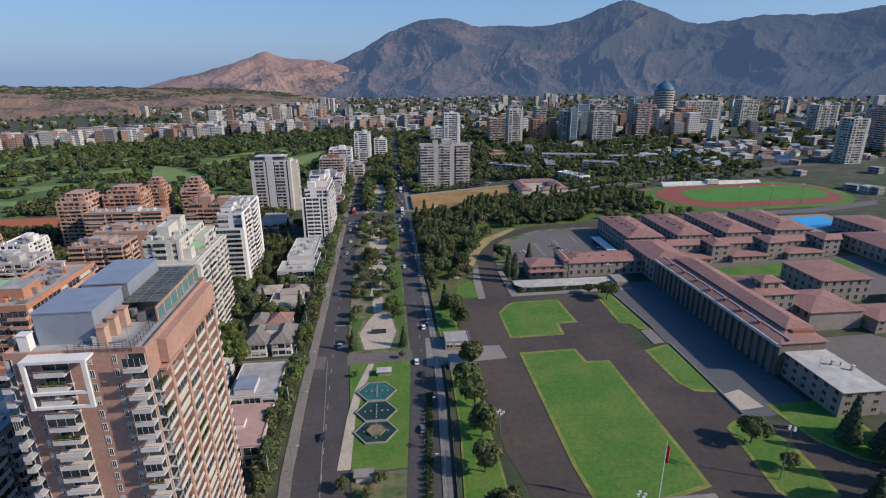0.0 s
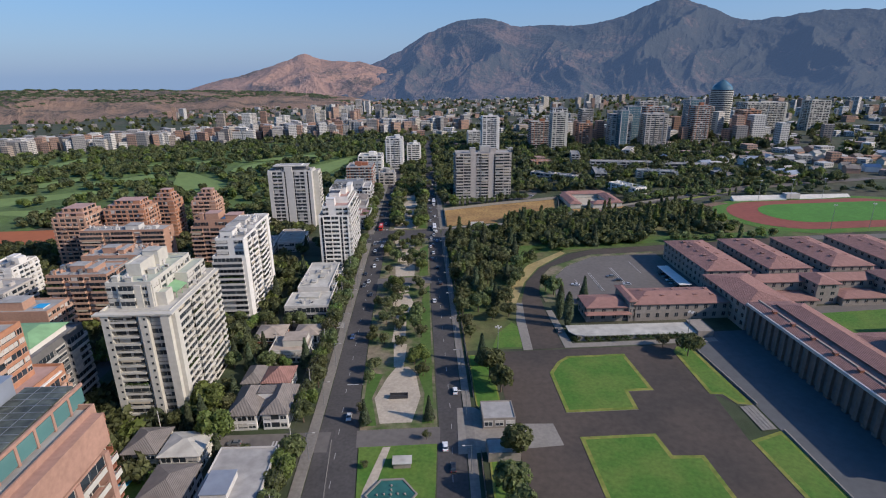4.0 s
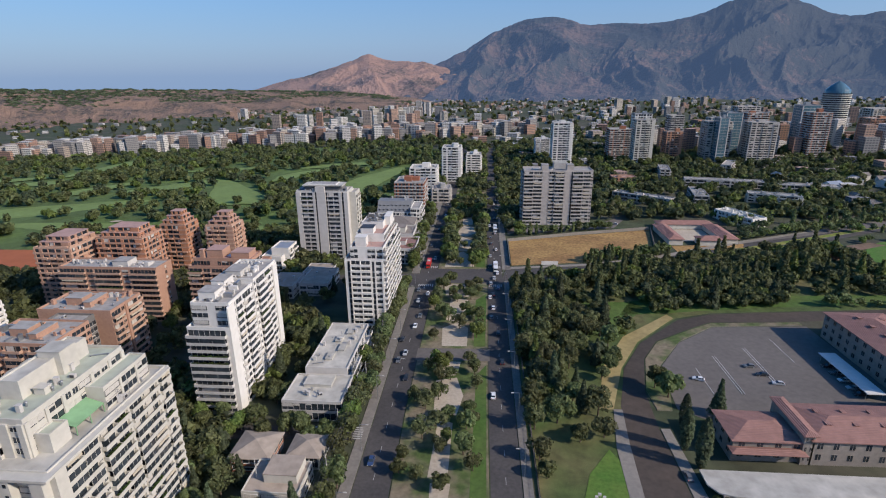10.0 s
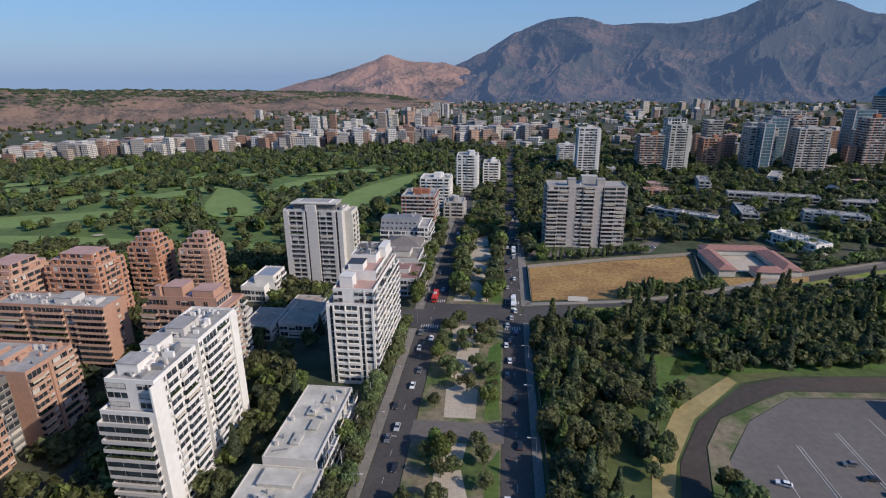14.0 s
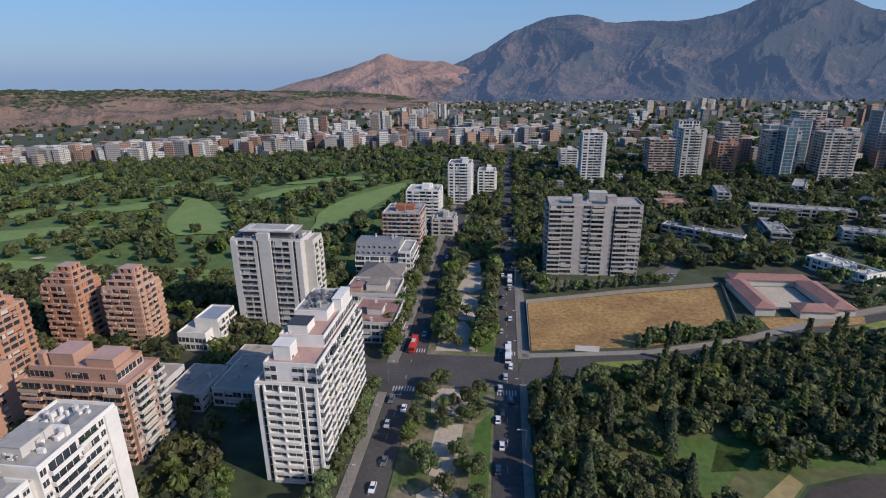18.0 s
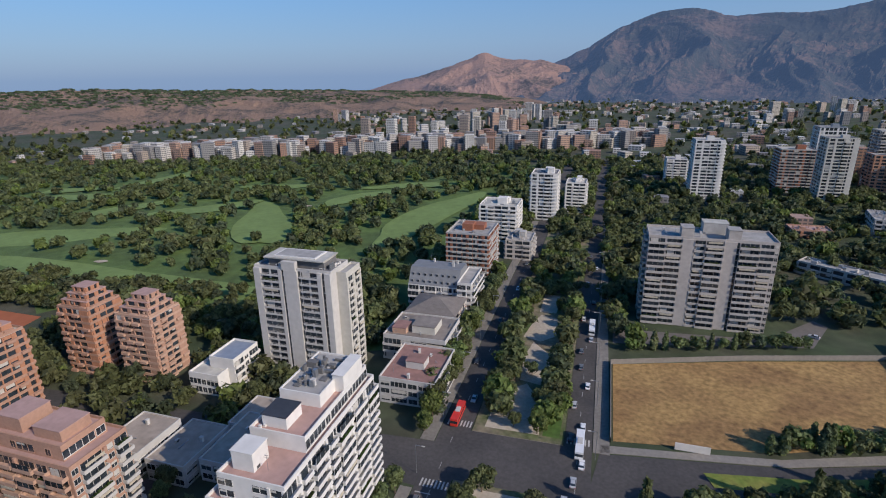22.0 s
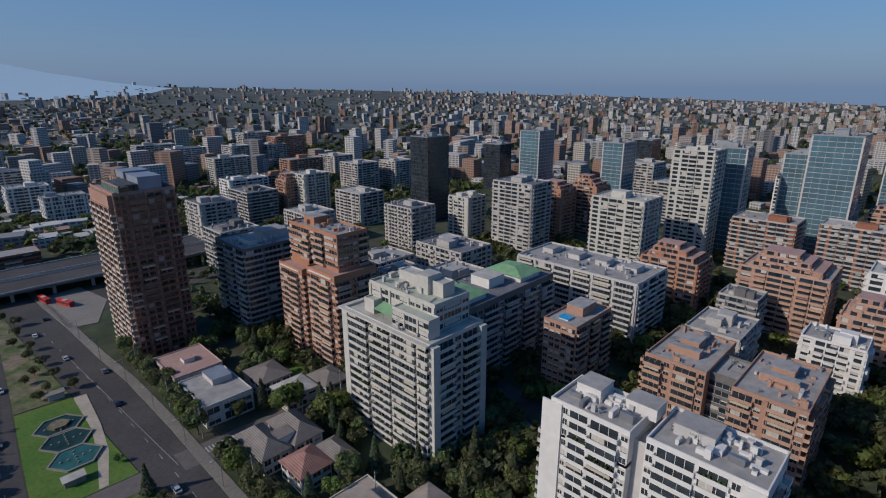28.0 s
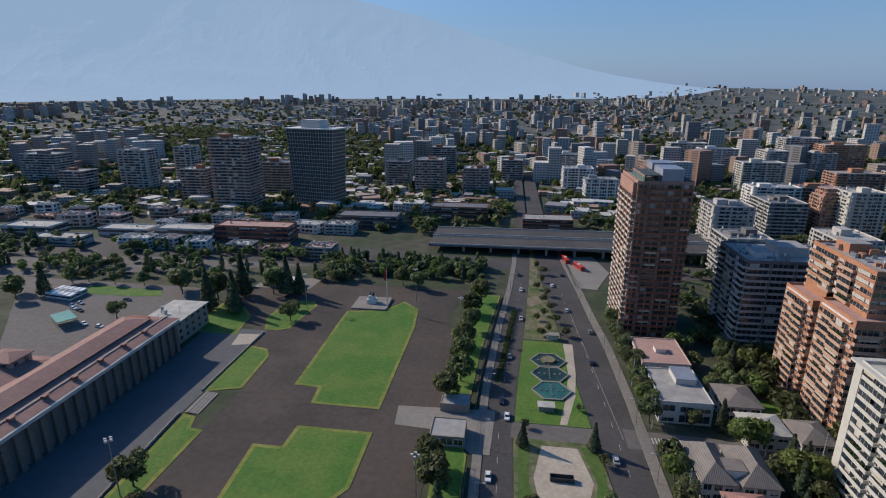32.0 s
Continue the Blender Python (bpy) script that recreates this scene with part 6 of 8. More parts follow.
part("terrace_slab", Geo().prism([(-30, 0), (-28, -3), (-24, -4.2), (29, -4.2), (31, -2), (31, 6), (-30, 6)], 1.9, 2.3).mesh("terrace_slab", ROOFW), b)
part("front_wall", Geo().box(-27, -3.8, -0.5, 30, -3.4, 1.9).mesh("front_wall", STONE), b)
part("back_wall", Geo().box(-27, 5.0, -0.5, 30, 5.6, 1.9).mesh("back_wall", STONE), b)
part("end_block", Geo().box(26, -5, -0.5, 33, 6.5, 3.4).mesh("end_block", STONE), b)
b = long_block(146, 262, 168, 300, 11.5, "stone corner block of the school with red roof", 2.6, TILE, "SW")
for i, (x0, x1, h) in enumerate(((151, 174, 11), (184, 206, 11), (217, 240, 11), (251, 277, 11))):
    b = long_block(x0, 306, x1, 357, h, "long stone barracks wing with red hipped roof", 3.0, TILE, "WS")
    dormers(b, (x0 + x1) / 2 - 4, 312, (x0 + x1) / 2 - 4, 352, h + 1.6, 5)
    dormers(b, (x0 + x1) / 2 + 4, 312, (x0 + x1) / 2 + 4, 352, h + 1.6, 4)
    b = long_block(x0 + 24, 308, x0 + 31, 350, 6.5, "low stone link between barracks wings", 1.4, TILE, "W")
b = long_block(168, 294, 300, 304, 8.0, "cross range of the barracks with red roof", 2.2, TILE_Y, "S")
for x in (195, 231, 268):
    b = long_block(x, 285, x + 11, 300, 10.5, "projecting stone stair block with tall windows", 2.0, TILE, "SW")
for x0, x1 in ((174, 194), (207, 230), (243, 267)):
    b = long_block(x0, 282, x1, 294, 3.8, "low red-roofed gallery facing the court", 1.2, TILE_Y, "S")
sheet("lawn", [(186, 250), (250, 250), (275, 262), (275, 279), (186, 275)], 0.14, LAWN, "green lawn in the barracks court", "lawn")
sheet("yard", [(168, 228), (300, 228), (300, 283), (168, 283)], 0.09, ASPHALT_L, "asphalt court between the barracks", "yard")
b = long_block(163, 205, 185, 228, 15, "central stone block with red hipped roof and lantern", 3.2, TILE, "WSN")
b = long_block(170, 209, 180, 217, 19.5, "raised red-roofed lantern above the school", 1.6, TILE, "WSN", fh=6)
b = long_block(186, 196, 212, 220, 9, "side range of the school with red roof", 2.4, TILE, "WN")
b = long_block(213, 222, 240, 250, 12, "plain stone hall with red flat roof", 0.8, TILE, "WS")
b = long_block(214, 190, 250, 206, 6, "low red-roofed gallery of the school", 1.4, TILE_Y, "S")
b = long_block(250, 205, 280, 222, 8, "stone building with red roof beyond the hall", 2.0, TILE, "SW")
b = long_block(292, 236, 322, 300, 9, "long hall with barrel-like red roof", 4.0, TILE, "WS")
b = long_block(322, 300, 350, 340, 8, "red-roofed service building by the pool", 2.0, TILE, "WS")
sheet("yard", [(168, 96), (290, 96), (229, 168), (212, 190), (168, 190)], 0.06, ASPHALT_L, "service yard and car park behind the school", "yard")
sheet("lawn", [(244, 109), (238, 102), (197, 103.5), (193, 111), (206, 113.7), (235, 114.5)], 0.14, LAWN, "lawn island in the service yard", "lawn")
b = block(138, 308, 145, 337, "long white car port roof on steel posts", "car port", "car_port", "school buildings")
part("roof", Geo().box(-3.2, -14.5, 2.9, 3.2, 14.5, 3.15).mesh("roof", WHITE), b)
for i in range(6):
    for x in (-2.8, 2.7):
        part("post", BAYS.setdefault("post", Geo().box(0, 0, -0.3, 0.15, 0.15, 2.9).mesh("post", STEEL)), b, x, -13.5 + i * 5.3, 0)

b = thing("canopy", 214.5, 150, "teal sheet-metal canopy in the service yard", "canopy", rz=-35)
part("roof", Geo().box(-6.5, -4, 3.6, 6.5, 4, 3.85).box(-6.5, -0.1, 3.85, 6.5, 0.1, 3.95).mesh("roof", surf("teal_sheet_metal", (0.05, 0.27, 0.23), 0.5, 0.12, 0.5, 0.1)), b)
for x in (-6.2, -2, 2, 6):
    for y in (-3.7, 3.6):
        part("post", Geo().box(x, y, -0.4, x + 0.15, y + 0.15, 3.6).mesh("post", STEEL), b)
# sports ground
def oval(cx, cy, L, R, n=20):
    return [(cx + L + R * math.cos(t), cy + R * math.sin(t)) for t in [(-0.5 + i / n) * math.pi for i in range(n + 1)]] + [(cx - L + R * math.cos(t), cy + R * math.sin(t)) for t in [(0.5 + i / n) * math.pi for i in range(n + 1)]]


sheet("verge", oval(327, 444, 42, 50), 0.2, LAWN, "grass surround of the running track", "verge")
sheet("running_track", oval(327, 444, 41, 41), 0.3, TRACK, "red oval running track", "running track")
sheet("pitch", oval(336, 446, 39, 27), 0.4, PITCH, "green sports pitch inside the track", "pitch")
b = thing("grandstand", 322, 488, "long white stepped concrete grandstand", "grandstand")
g = Geo()
for i in range(5):
    g.box(-52, i * 1.1, -0.5, 52, i * 1.1 + 1.1, 0.8 + i * 0.6)
part("terraces", g.mesh("terraces", WHITE), b)
part("seating_box", Geo().box(-6, 0, 0, 6, 6, 5).mesh("seating_box", PALEG), b)
sheet("trodden_ground", [(206, 466), (222, 476), (256, 488), (262, 482), (240, 473), (226, 456), (216, 452)], 0.24, DIRT, "bare trodden brown earth beside the sports ground", "earth")
sheet("pool_deck", [(298, 330), (345, 330), (345, 373), (303, 373)], 0.12, PAVE, "paved deck round the swimming pool", "paving")
sheet("swimming_pool", [(304, 337), (334, 345), (337, 367), (310, 366)], 0.25, POOLM, "bright blue swimming pool", "swimming pool", 0.1)
sheet("road", [(255, 382), (340, 378), (410, 392), (420, 405), (335, 388), (255, 390)], 0.14, ASPHALT_L, "service road by the running track", "road")
sheet("road", [(170, 484), (300, 529), (529, 567), (700, 590), (700, 600), (528, 577), (298, 541)], 0.3, ASPHALT_L, "pale road beyond the sports ground", "road")

# memorial and flagstaff
b = thing("memorial", 80, 103, "pale stone memorial plinth with dark figures", "memorial")
part("terrace", Geo().prism([(-9, -8), (9, -8), (9, 8), (-9, 8)], -0.3, 0.9).mesh("terrace", PAVE), b)
part("plinth", Geo().box(-2.4, -1.8, 0.9, 2.4, 1.8, 3.2).box(-1.6, -1.2, 3.2, 1.6, 1.2, 5.0).mesh("plinth", WHITE), b)
g = Geo()
for i in range(7):
    g.tube(-1.2 + 0.4 * i, 0.3 * math.sin(i * 2.1), 5.0, 6.2 + 0.9 * math.sin(i * 1.7), 0.42, 0.12, 7)
part("bronze_group", g.mesh("bronze_group", DARKM), b)
b = thing("flagpole", 70.5, 108.4, "tall white flagpole with a hanging red flag", "flagpole")
part("pole", Geo().tube(0, 0, 0, 22.5, 0.22, 0.1, 10).mesh("pole", WHITE), b)
g = Geo()
for i in range(7):
    a, c = i / 7, (i + 1) / 7
    g.face([(0.15 + a * 1.2, 0.25 * math.sin(a * 8), 15 + a), (0.15 + c * 1.2, 0.25 * math.sin(c * 8), 15 + c), (0.15 + c * 1.2, 0.25 * math.sin(c * 8), 21.5 - c * 1.6), (0.15 + a * 1.2, 0.25 * math.sin(a * 8), 21.5 - a * 1.6)])
part("flag", g.mesh("flag", RED), b)

# gate house and walls
b = block(22, 202, 33, 212, "small flat-roofed stone gatehouse", "gatehouse", "gatehouse")
volume(b, 22, 202, 33, 212, 0, 3.6, STONE, ROOFG, parapet=0.4)
facade(b, "S", 22, 202, 33, 212, 0.2, 1, 3.2, P("w3 w3 w3"), STONE, WHITE, 0.6)
facade(b, "N", 22, 202, 33, 212, 0.2, 1, 3.2, P("w3 g3 w3"), STONE, WHITE, 0.6)
b = block(22, 186, 32, 193, "open shelter beside the gate", "shelter", "shelter")
volume(b, 22, 186, 32, 193, 0, 3.0, STONE, ROOFG, parapet=0.3)
b = block(-13, 128, -8, 131, "small pale concrete kiosk on the median", "kiosk", "kiosk")
part("cabin", Geo().box(-2.4, -1.2, 0, 2.4, 1.2, 2.4).mesh("cabin", CREAM), b)
part("roof", Geo().box(-3, -1.8, 2.4, 3, 1.8, 2.7).mesh("roof", PAVE), b)
b = thing("pump_house", -4.5, 186.5, "small pale pump house beside the basins", "pump house")
part("cabin", Geo().box(-2.6, -1.5, 0, 2.6, 1.5, 2.0).mesh("cabin", STONE), b)
part("roof", Geo().box(-3, -1.9, 2.0, 3, 1.9, 2.25).mesh("roof", ROOFW), b)
b = thing("pergola", -7, 222, "dark low timber frame on the gravel", "pergola")
part("frame", Geo().box(-3.4, -1.0, 0.2, 3.4, -0.8, 1.6).box(-3.4, 0.8, 0.2, 3.4, 1.0, 1.6).box(-3.4, -0.8, 0.2, -3.2, 0.8, 1.6).box(3.2, -0.8, 0.2, 3.4, 0.8, 1.6).mesh("frame", DARKM), b)

# ---- the fountain: three stepped hexagonal basins ----
b = thing("fountain", -7.3, 163.5, "three joined hexagonal fountain basins with pale rims", "fountain")


def hexa(cx, cy, rx, ry):
    return [(cx - rx, cy), (cx - rx * 0.45, cy - ry), (cx + rx * 0.45, cy - ry), (cx + rx, cy), (cx + rx * 0.45, cy + ry), (cx - rx * 0.45, cy + ry)]


for cy, h, wm in ((10.8, 0.85, WATER_T), (-1.5, 0.7, WATER), (-12.5, 0.55, WATER)):
    g = Geo()
    o, i_ = hexa(0, cy, 7.6, 6.2), hexa(0, cy, 7.0, 5.6)
    for k in range(6):
        a, c, d, e = o[k], o[(k + 1) % 6], i_[(k + 1) % 6], i_[k]
        g.face([(*a, h), (*c, h), (*d, h), (*e, h)])
        g.face([(*a, -0.4), (*c, -0.4), (*c, h), (*a, h)])
        g.face([(*d, 0), (*e, 0), (*e, h), (*d, h)])
    basin = part("basin", g.mesh("basin", PAVE), b)
    g = Geo()
    g.face([(x, y, h - 0.22) for x, y in i_])
    part("water", g.mesh("water", wm), basin)
    g = Geo()
    for k in range(5):
        g.tube(-4 + k * 2, cy + 0.2 * (k % 2), h - 0.3, h + 0.15, 0.35, 0.3, 8)
        g.tube(0, cy - 3.4 + k * 1.7, h - 0.3, h + 0.25, 0.3, 0.25, 8)
    part("nozzle_ring", g.mesh("nozzle_ring", STONE), basin)
g = Geo()
for k in range(6):
    a, c = hexa(0, -12.5, 3.4, 2.6)[k], hexa(0, -12.5, 3.4, 2.6)[(k + 1) % 6]
    g.face([(*a, 0.3), (*c, 0.3), (*c, 1.1), (*a, 1.1)])
g.face([(x, y, 1.1) for x, y in hexa(0, -12.5, 3.4, 2.6)])
part("planter", g.mesh("planter", EARTH), b)

# ---- courtyard house beside the dry field ----
b = block(127, 481, 172, 530, "courtyard house with long red tiled roofs", "house", "courtyard_house")
for x0, y0, x1, y1, m in ((127, 484, 136, 520, TILE), (131, 521, 170, 530, TILE_Y), (162, 486, 172, 521, TILE), (146, 482, 161, 491, TILE_Y)):
    volume(b, x0, y0, x1, y1, 0, 3.6, CREAM, m, parapet=0)
    hip(b, x0, y0, x1, y1, 3.6, 2.0, m, 0.8)
sheet("yard", [(137, 492), (161, 492), (161, 520), (137, 520)], 0.1, SAND, "sandy inner yard of the courtyard house", "yard")
b = thing("billboard", 44, 444.5, "long blank white hoarding at the field corner", "hoarding")
part("board", Geo().box(-5, -0.1, 0.3, 5, 0.1, 2.8).mesh("board", WHITE), b)
part("post", Geo().box(-4.6, 0.1, -0.5, -4.3, 0.3, 2.6).box(4.3, 0.1, -0.5, 4.6, 0.3, 2.6).mesh("post", STEEL), b)
g = Geo()
for (xa, ya), (xb, yb) in (((20, 443), (20, 492)), ((20, 492), (70, 507)), ((70, 507), (124, 520)), ((113, 465), (125, 520))):
    n = 14
    for i in range(n):
        x, y, X, Y = xa + (xb - xa) * i / n, ya + (yb - ya) * i / n, xa + (xb - xa) * (i + 1) / n, ya + (yb - ya) * (i + 1) / n
        z = gz(x, y)
        g.face([(x, y, z - 0.2), (X, Y, z - 0.2), (X, Y, z + 2.2), (x, y, z + 2.2)])
        g.face([(x + 0.25, y + 0.25, z + 2.2), (X + 0.25, Y + 0.25, z + 2.2), (X + 0.25, Y + 0.25, z - 0.2), (x + 0.25, y + 0.25, z - 0.2)])
        g.face([(x, y, z + 2.2), (X, Y, z + 2.2), (X + 0.25, Y + 0.25, z + 2.2), (x + 0.25, y + 0.25, z + 2.2)])
tagged(new("boundary_wall", g.mesh("boundary_wall", PAVE)), "low pale boundary wall round the dry field", "wall", kind="structure")


# ---- low institutional slabs to the north-east ----
for x, y, w, d, h, rz, st, rf in ((143, 606, 52, 11, 6, -38, "gr", ROOFG), (193, 712, 30, 10, 11, 78, "gr", ROOFG), (236, 668, 70, 12, 6, -14, "gr", ROOFG), (194, 617, 40, 12, 6, 78, "dk", ROOFG),
                                  (276, 752, 40, 10, 8, 60, "gr", ROOFG), (196, 540, 34, 14, 6, -65, "wh", ROOFW), (146, 690, 24, 14, 6, 0, "or", ROOFP), (300, 640, 50, 12, 6, -14, "gr", ROOFG), (250, 600, 40, 12, 7, -20, "be", ROOFG)):
    plain_tower(x, y, w, d, h, st, rz, "low slabs beyond the field", False, 3, "long low concrete block with flat roof", rf)
rnd = random.Random(71)
gable = {}
for i in range(46):
    x, y = rnd.uniform(300, 560), rnd.uniform(560, 720)
    y += (x - 300) * 0.15
    k = i % 4
    if k not in gable:
        w, d = 9 + 2 * k, 8 + k
        g = Geo().box(-w / 2, -d / 2, -1, w / 2, d / 2, 5, 0)
        for q in ([(-w / 2 - 0.5, -d / 2 - 0.5, 5), (w / 2 + 0.5, -d / 2 - 0.5, 5), (w / 2 + 0.5, 0, 8), (-w / 2 - 0.5, 0, 8)], [(w / 2 + 0.5, d / 2 + 0.5, 5), (-w / 2 - 0.5, d / 2 + 0.5, 5), (-w / 2 - 0.5, 0, 8), (w / 2 + 0.5, 0, 8)]):
            g.face(q, 1)
        for s in (-1, 1):
            g.face([(s * w / 2, -d / 2, 5), (s * w / 2, d / 2, 5), (s * w / 2, 0, 7.7)], 0)
        gable[k] = g.mesh("house_shell", (CREAM, PALEG, BRICK_L, WHITE)[k], (TILE_G, ROOFG, TILE_G, METALB)[k])
    h = thing("house", x, y, "small pitched-roof house among trees", "house", "houses beyond the sports ground", rz=rnd.choice([0, 90, 20, -15]))
    part("shell", gable[k], h)

# ---- the overpass and what lies south of it ----
b = thing("overpass", 0, -20, "broad concrete road overpass on square piers", "overpass")
for y0, y1 in ((0, 23), (-25, -4)):
    g = Geo().box(-128, y0, 5.2, 66, y1, 6.4, 0).box(-128, y0, 6.4, 66, y0 + 0.5, 7.3, 1).box(-128, y1 - 0.5, 6.4, 66, y1, 7.3, 1).box(-128, y0 + 0.5, 6.4, 66, y1 - 0.5, 6.45, 2)
    part("deck", g.mesh("deck", DARKC, GREYC, ASPHALT), b)
for x in range(-110, 61, 19):
    for y in (-20, -9, 5, 18):
        part("pier", BAYS.setdefault("ovp", Geo().box(-0.8, -0.8, -3, 0.8, 0.8, 5.2).mesh("pier", GREYC)), b, x, y, 0)
sheet("road", [(-140, -52), (-140, 10), (70, 10), (200, -10), (340, 20), (340, 66), (231, 47), (131, 47), (60, 30), (-60, 40), (-140, 30)], 0.05, ASPHALT, "wide asphalt junction below the overpass", "road")
sheet("road", [(131, 47), (214, 73), (302, 99), (420, 140), (420, 125), (330, 66), (231, 46)], 0.06, ASPHALT_L, "pale avenue south of the school", "road")
sheet("pavement", [(-46, -4), (-26, 2), (-28, 60), (-40, 62), (-52, 30)], 0.2, PAVE, "pale bus-stop island", "pavement", 0.2)
for x0, y0, x1, y1, h, lab, wl, rf in ((225, -8, 268, 8, 8, "low white commercial block", PALEG, ROOFW), (168, -14, 224, 3, 11, "brick commercial block with red roof", BRICK_D, ROOFP), (274, -6, 313, 9, 6, "low pale workshop with flat roof", PALEG, ROOFW),
                                       (341, 4, 380, 22, 8, "low pale warehouse", PALEG, ROOFW), (306, 22, 344, 36, 5, "low flat-roofed shed", GREYC, ROOFW), (100, -70, 150, -50, 10, "dark low building in shade", DARKC, ROOFD),
                                       (-40, -90, 0, -70, 9, "low brick building", BRICK_D, ROOFG), (30, -110, 80, -90, 12, "low dark brick building", BRICK_D, ROOFD)):
    b = block(x0, y0, x1, y1, lab + " near the overpass", "building", "low_building", "low buildings south of the school")
    volume(b, x0, y0, x1, y1, 0, h, wl, rf)
    n = max(1, round(h / 3.3))
    for s in ("NW" if x0 > 20 else "NE"):
        facade(b, s, x0, y0, x1, y1, 0, n, h / n, [("g", 1)] * max(2, int(((x1 - x0) if s == "N" else (y1 - y0)) / 9)), wl, wl, 0.8)
    clutter(b, x0, y0, x1, y1, h + 0.1, 4, int(x0))
rl = random.Random(17)
for x in range(136, 440, 27):
    for y in (-58, -34, 24):
        X, Y = x + rl.uniform(-6, 6), y + rl.uniform(-5, 5) + (x - 136) * 0.05
        if not any(abs(X - p) < w / 2 + 13 and abs(Y - q) < d / 2 + 9 for p, q, w, d in TAKEN):
            plain_tower(X, Y, rl.choice([14, 18, 22]), rl.choice([10, 12, 14]), rl.choice([4.5, 6, 7, 9]), rl.choice(["gr", "be", "wh", "rb", "or"]), rl.choice([0, 12, -8]), "low shops south of the school", False, x, "low flat-roofed commercial building", rl.choice([ROOFW, ROOFG, ROOFP]))
b = thing("domed_hall", 313, -70, "low white domed hall roof", "hall")
g = Geo()
for i in range(5):
    g.tube(0, 0, 7 * math.sin(i * 0.31), 7 * math.sin((i + 1) * 0.31), 15 * math.cos(i * 0.31), 15 * math.cos((i + 1) * 0.31), 24)
part("dome", g.mesh("dome", WHITE), b)
b = block(125, 78, 146, 92, "glass pavilion with pale paved apron", "pavilion", "pavilion")
volume(b, 128, 80, 142, 90, 0, 4, GLASS_B, WHITE, parapet=0.3)
sheet("forecourt", [(118, 70), (150, 74), (152, 90), (120, 88)], 0.12, PAVE, "pale paved apron of the pavilion", "paving")

# ---- vehicles ----
def car_meshes(paint):
    body = Geo()
    prof = [(-2.15, 0.35), (2.1, 0.35), (2.2, 0.62), (2.05, 0.82), (1.05, 0.95), (-1.95, 0.98), (-2.2, 0.75)]
    for s in (-1, 1):
        pts = [(s * 0.86, x, z) for x, z in prof]
        body.face(pts if s > 0 else pts[::-1])
    n = len(prof)
    for i in range(n):
        (a, b_), (c, d) = prof[i], prof[(i + 1) % n]
        body.face([(-0.86, a, b_), (-0.86, c, d), (0.86, c, d), (0.86, a, b_)])
    cab = Geo()
    lo = [(-0.78, -1.75, 0.97), (0.78, -1.75, 0.97), (0.78, 0.95, 0.95), (-0.78, 0.95, 0.95)]
    hi = [(-0.62, -1.3, 1.44), (0.62, -1.3, 1.44), (0.62, 0.25, 1.44), (-0.62, 0.25, 1.44)]
    for i in range(4):
        j = (i + 1) % 4
        cab.face([lo[i], lo[j], hi[j], hi[i]], 1)
    cab.face(hi, 0)
    return body.mesh("body", paint), cab.mesh("cabin", paint, GLASS)


def wheel_mesh(r, w):
    g = Geo()
    n = 10
    for s in (-1, 1):
        pts = [(s * w / 2, r * math.cos(2 * math.pi * i / n), r + r * math.sin(2 * math.pi * i / n)) for i in range(n)]
        g.face(pts if s > 0 else pts[::-1], 1)
    for i in range(n):
        a, b_ = 2 * math.pi * i / n, 2 * math.pi * (i + 1) / n
        g.face([(-w / 2, r * math.cos(a), r + r * math.sin(a)), (w / 2, r * math.cos(a), r + r * math.sin(a)), (w / 2, r * math.cos(b_), r + r * math.sin(b_)), (-w / 2, r * math.cos(b_), r + r * math.sin(b_))])
    return g.mesh("wheel", TYRE, STEEL)


WHEEL = wheel_mesh(0.32, 0.22)
CARM = [car_meshes(p) for p in CARS]
CARN = ("white", "silver", "black", "grey", "blue", "dark red")
LIGHTS = Geo().box(-0.8, 2.14, 0.58, -0.5, 2.2, 0.72).box(0.5, 2.14, 0.58, 0.8, 2.2, 0.72).mesh("headlights", WHITE)
TAILS = Geo().box(-0.82, -2.2, 0.66, -0.55, -2.12, 0.84).box(0.55, -2.2, 0.66, 0.82, -2.12, 0.84).mesh("tail_lights", RED)


def car(x, y, k, rz=0, where="on the avenue"):
    c = thing("car", x, y, CARN[k] + " car with dark windows " + where, "car", "cars", rz=rz, z=gz(x, y) + 0.05)
    part("body", CARM[k][0], c)
    part("cabin", CARM[k][1], c)
    part("headlights", LIGHTS, c)
    part("tail_lights", TAILS, c)
    for wx in (-0.78, 0.78):
        for wy in (-1.35, 1.35):
            part("wheel", WHEEL, c, wx, wy, 0)


# on the west carriageway traffic runs south, on the east one north
for x, y, k in ((-28, 361, 0), (-31, 330, 3), (-29, 336, 1), (-32, 348, 2), (-26, 317, 2), (-32, 481, 2), (-27, 372, 3), (-30, 390, 1), (-26, 399, 0), (-31.5, 404, 3), (-27, 455, 1), (-30, 520, 2), (-28, 560, 0), (-29, 600, 3),
                (-24, 211, 1), (-25, 150, 2), (-28.5, 120, 3), (-20, 96, 1), (-15, 60, 0), (-22, 40, 2), (-30, 270, 4)):
    car(x, y, k, 180)
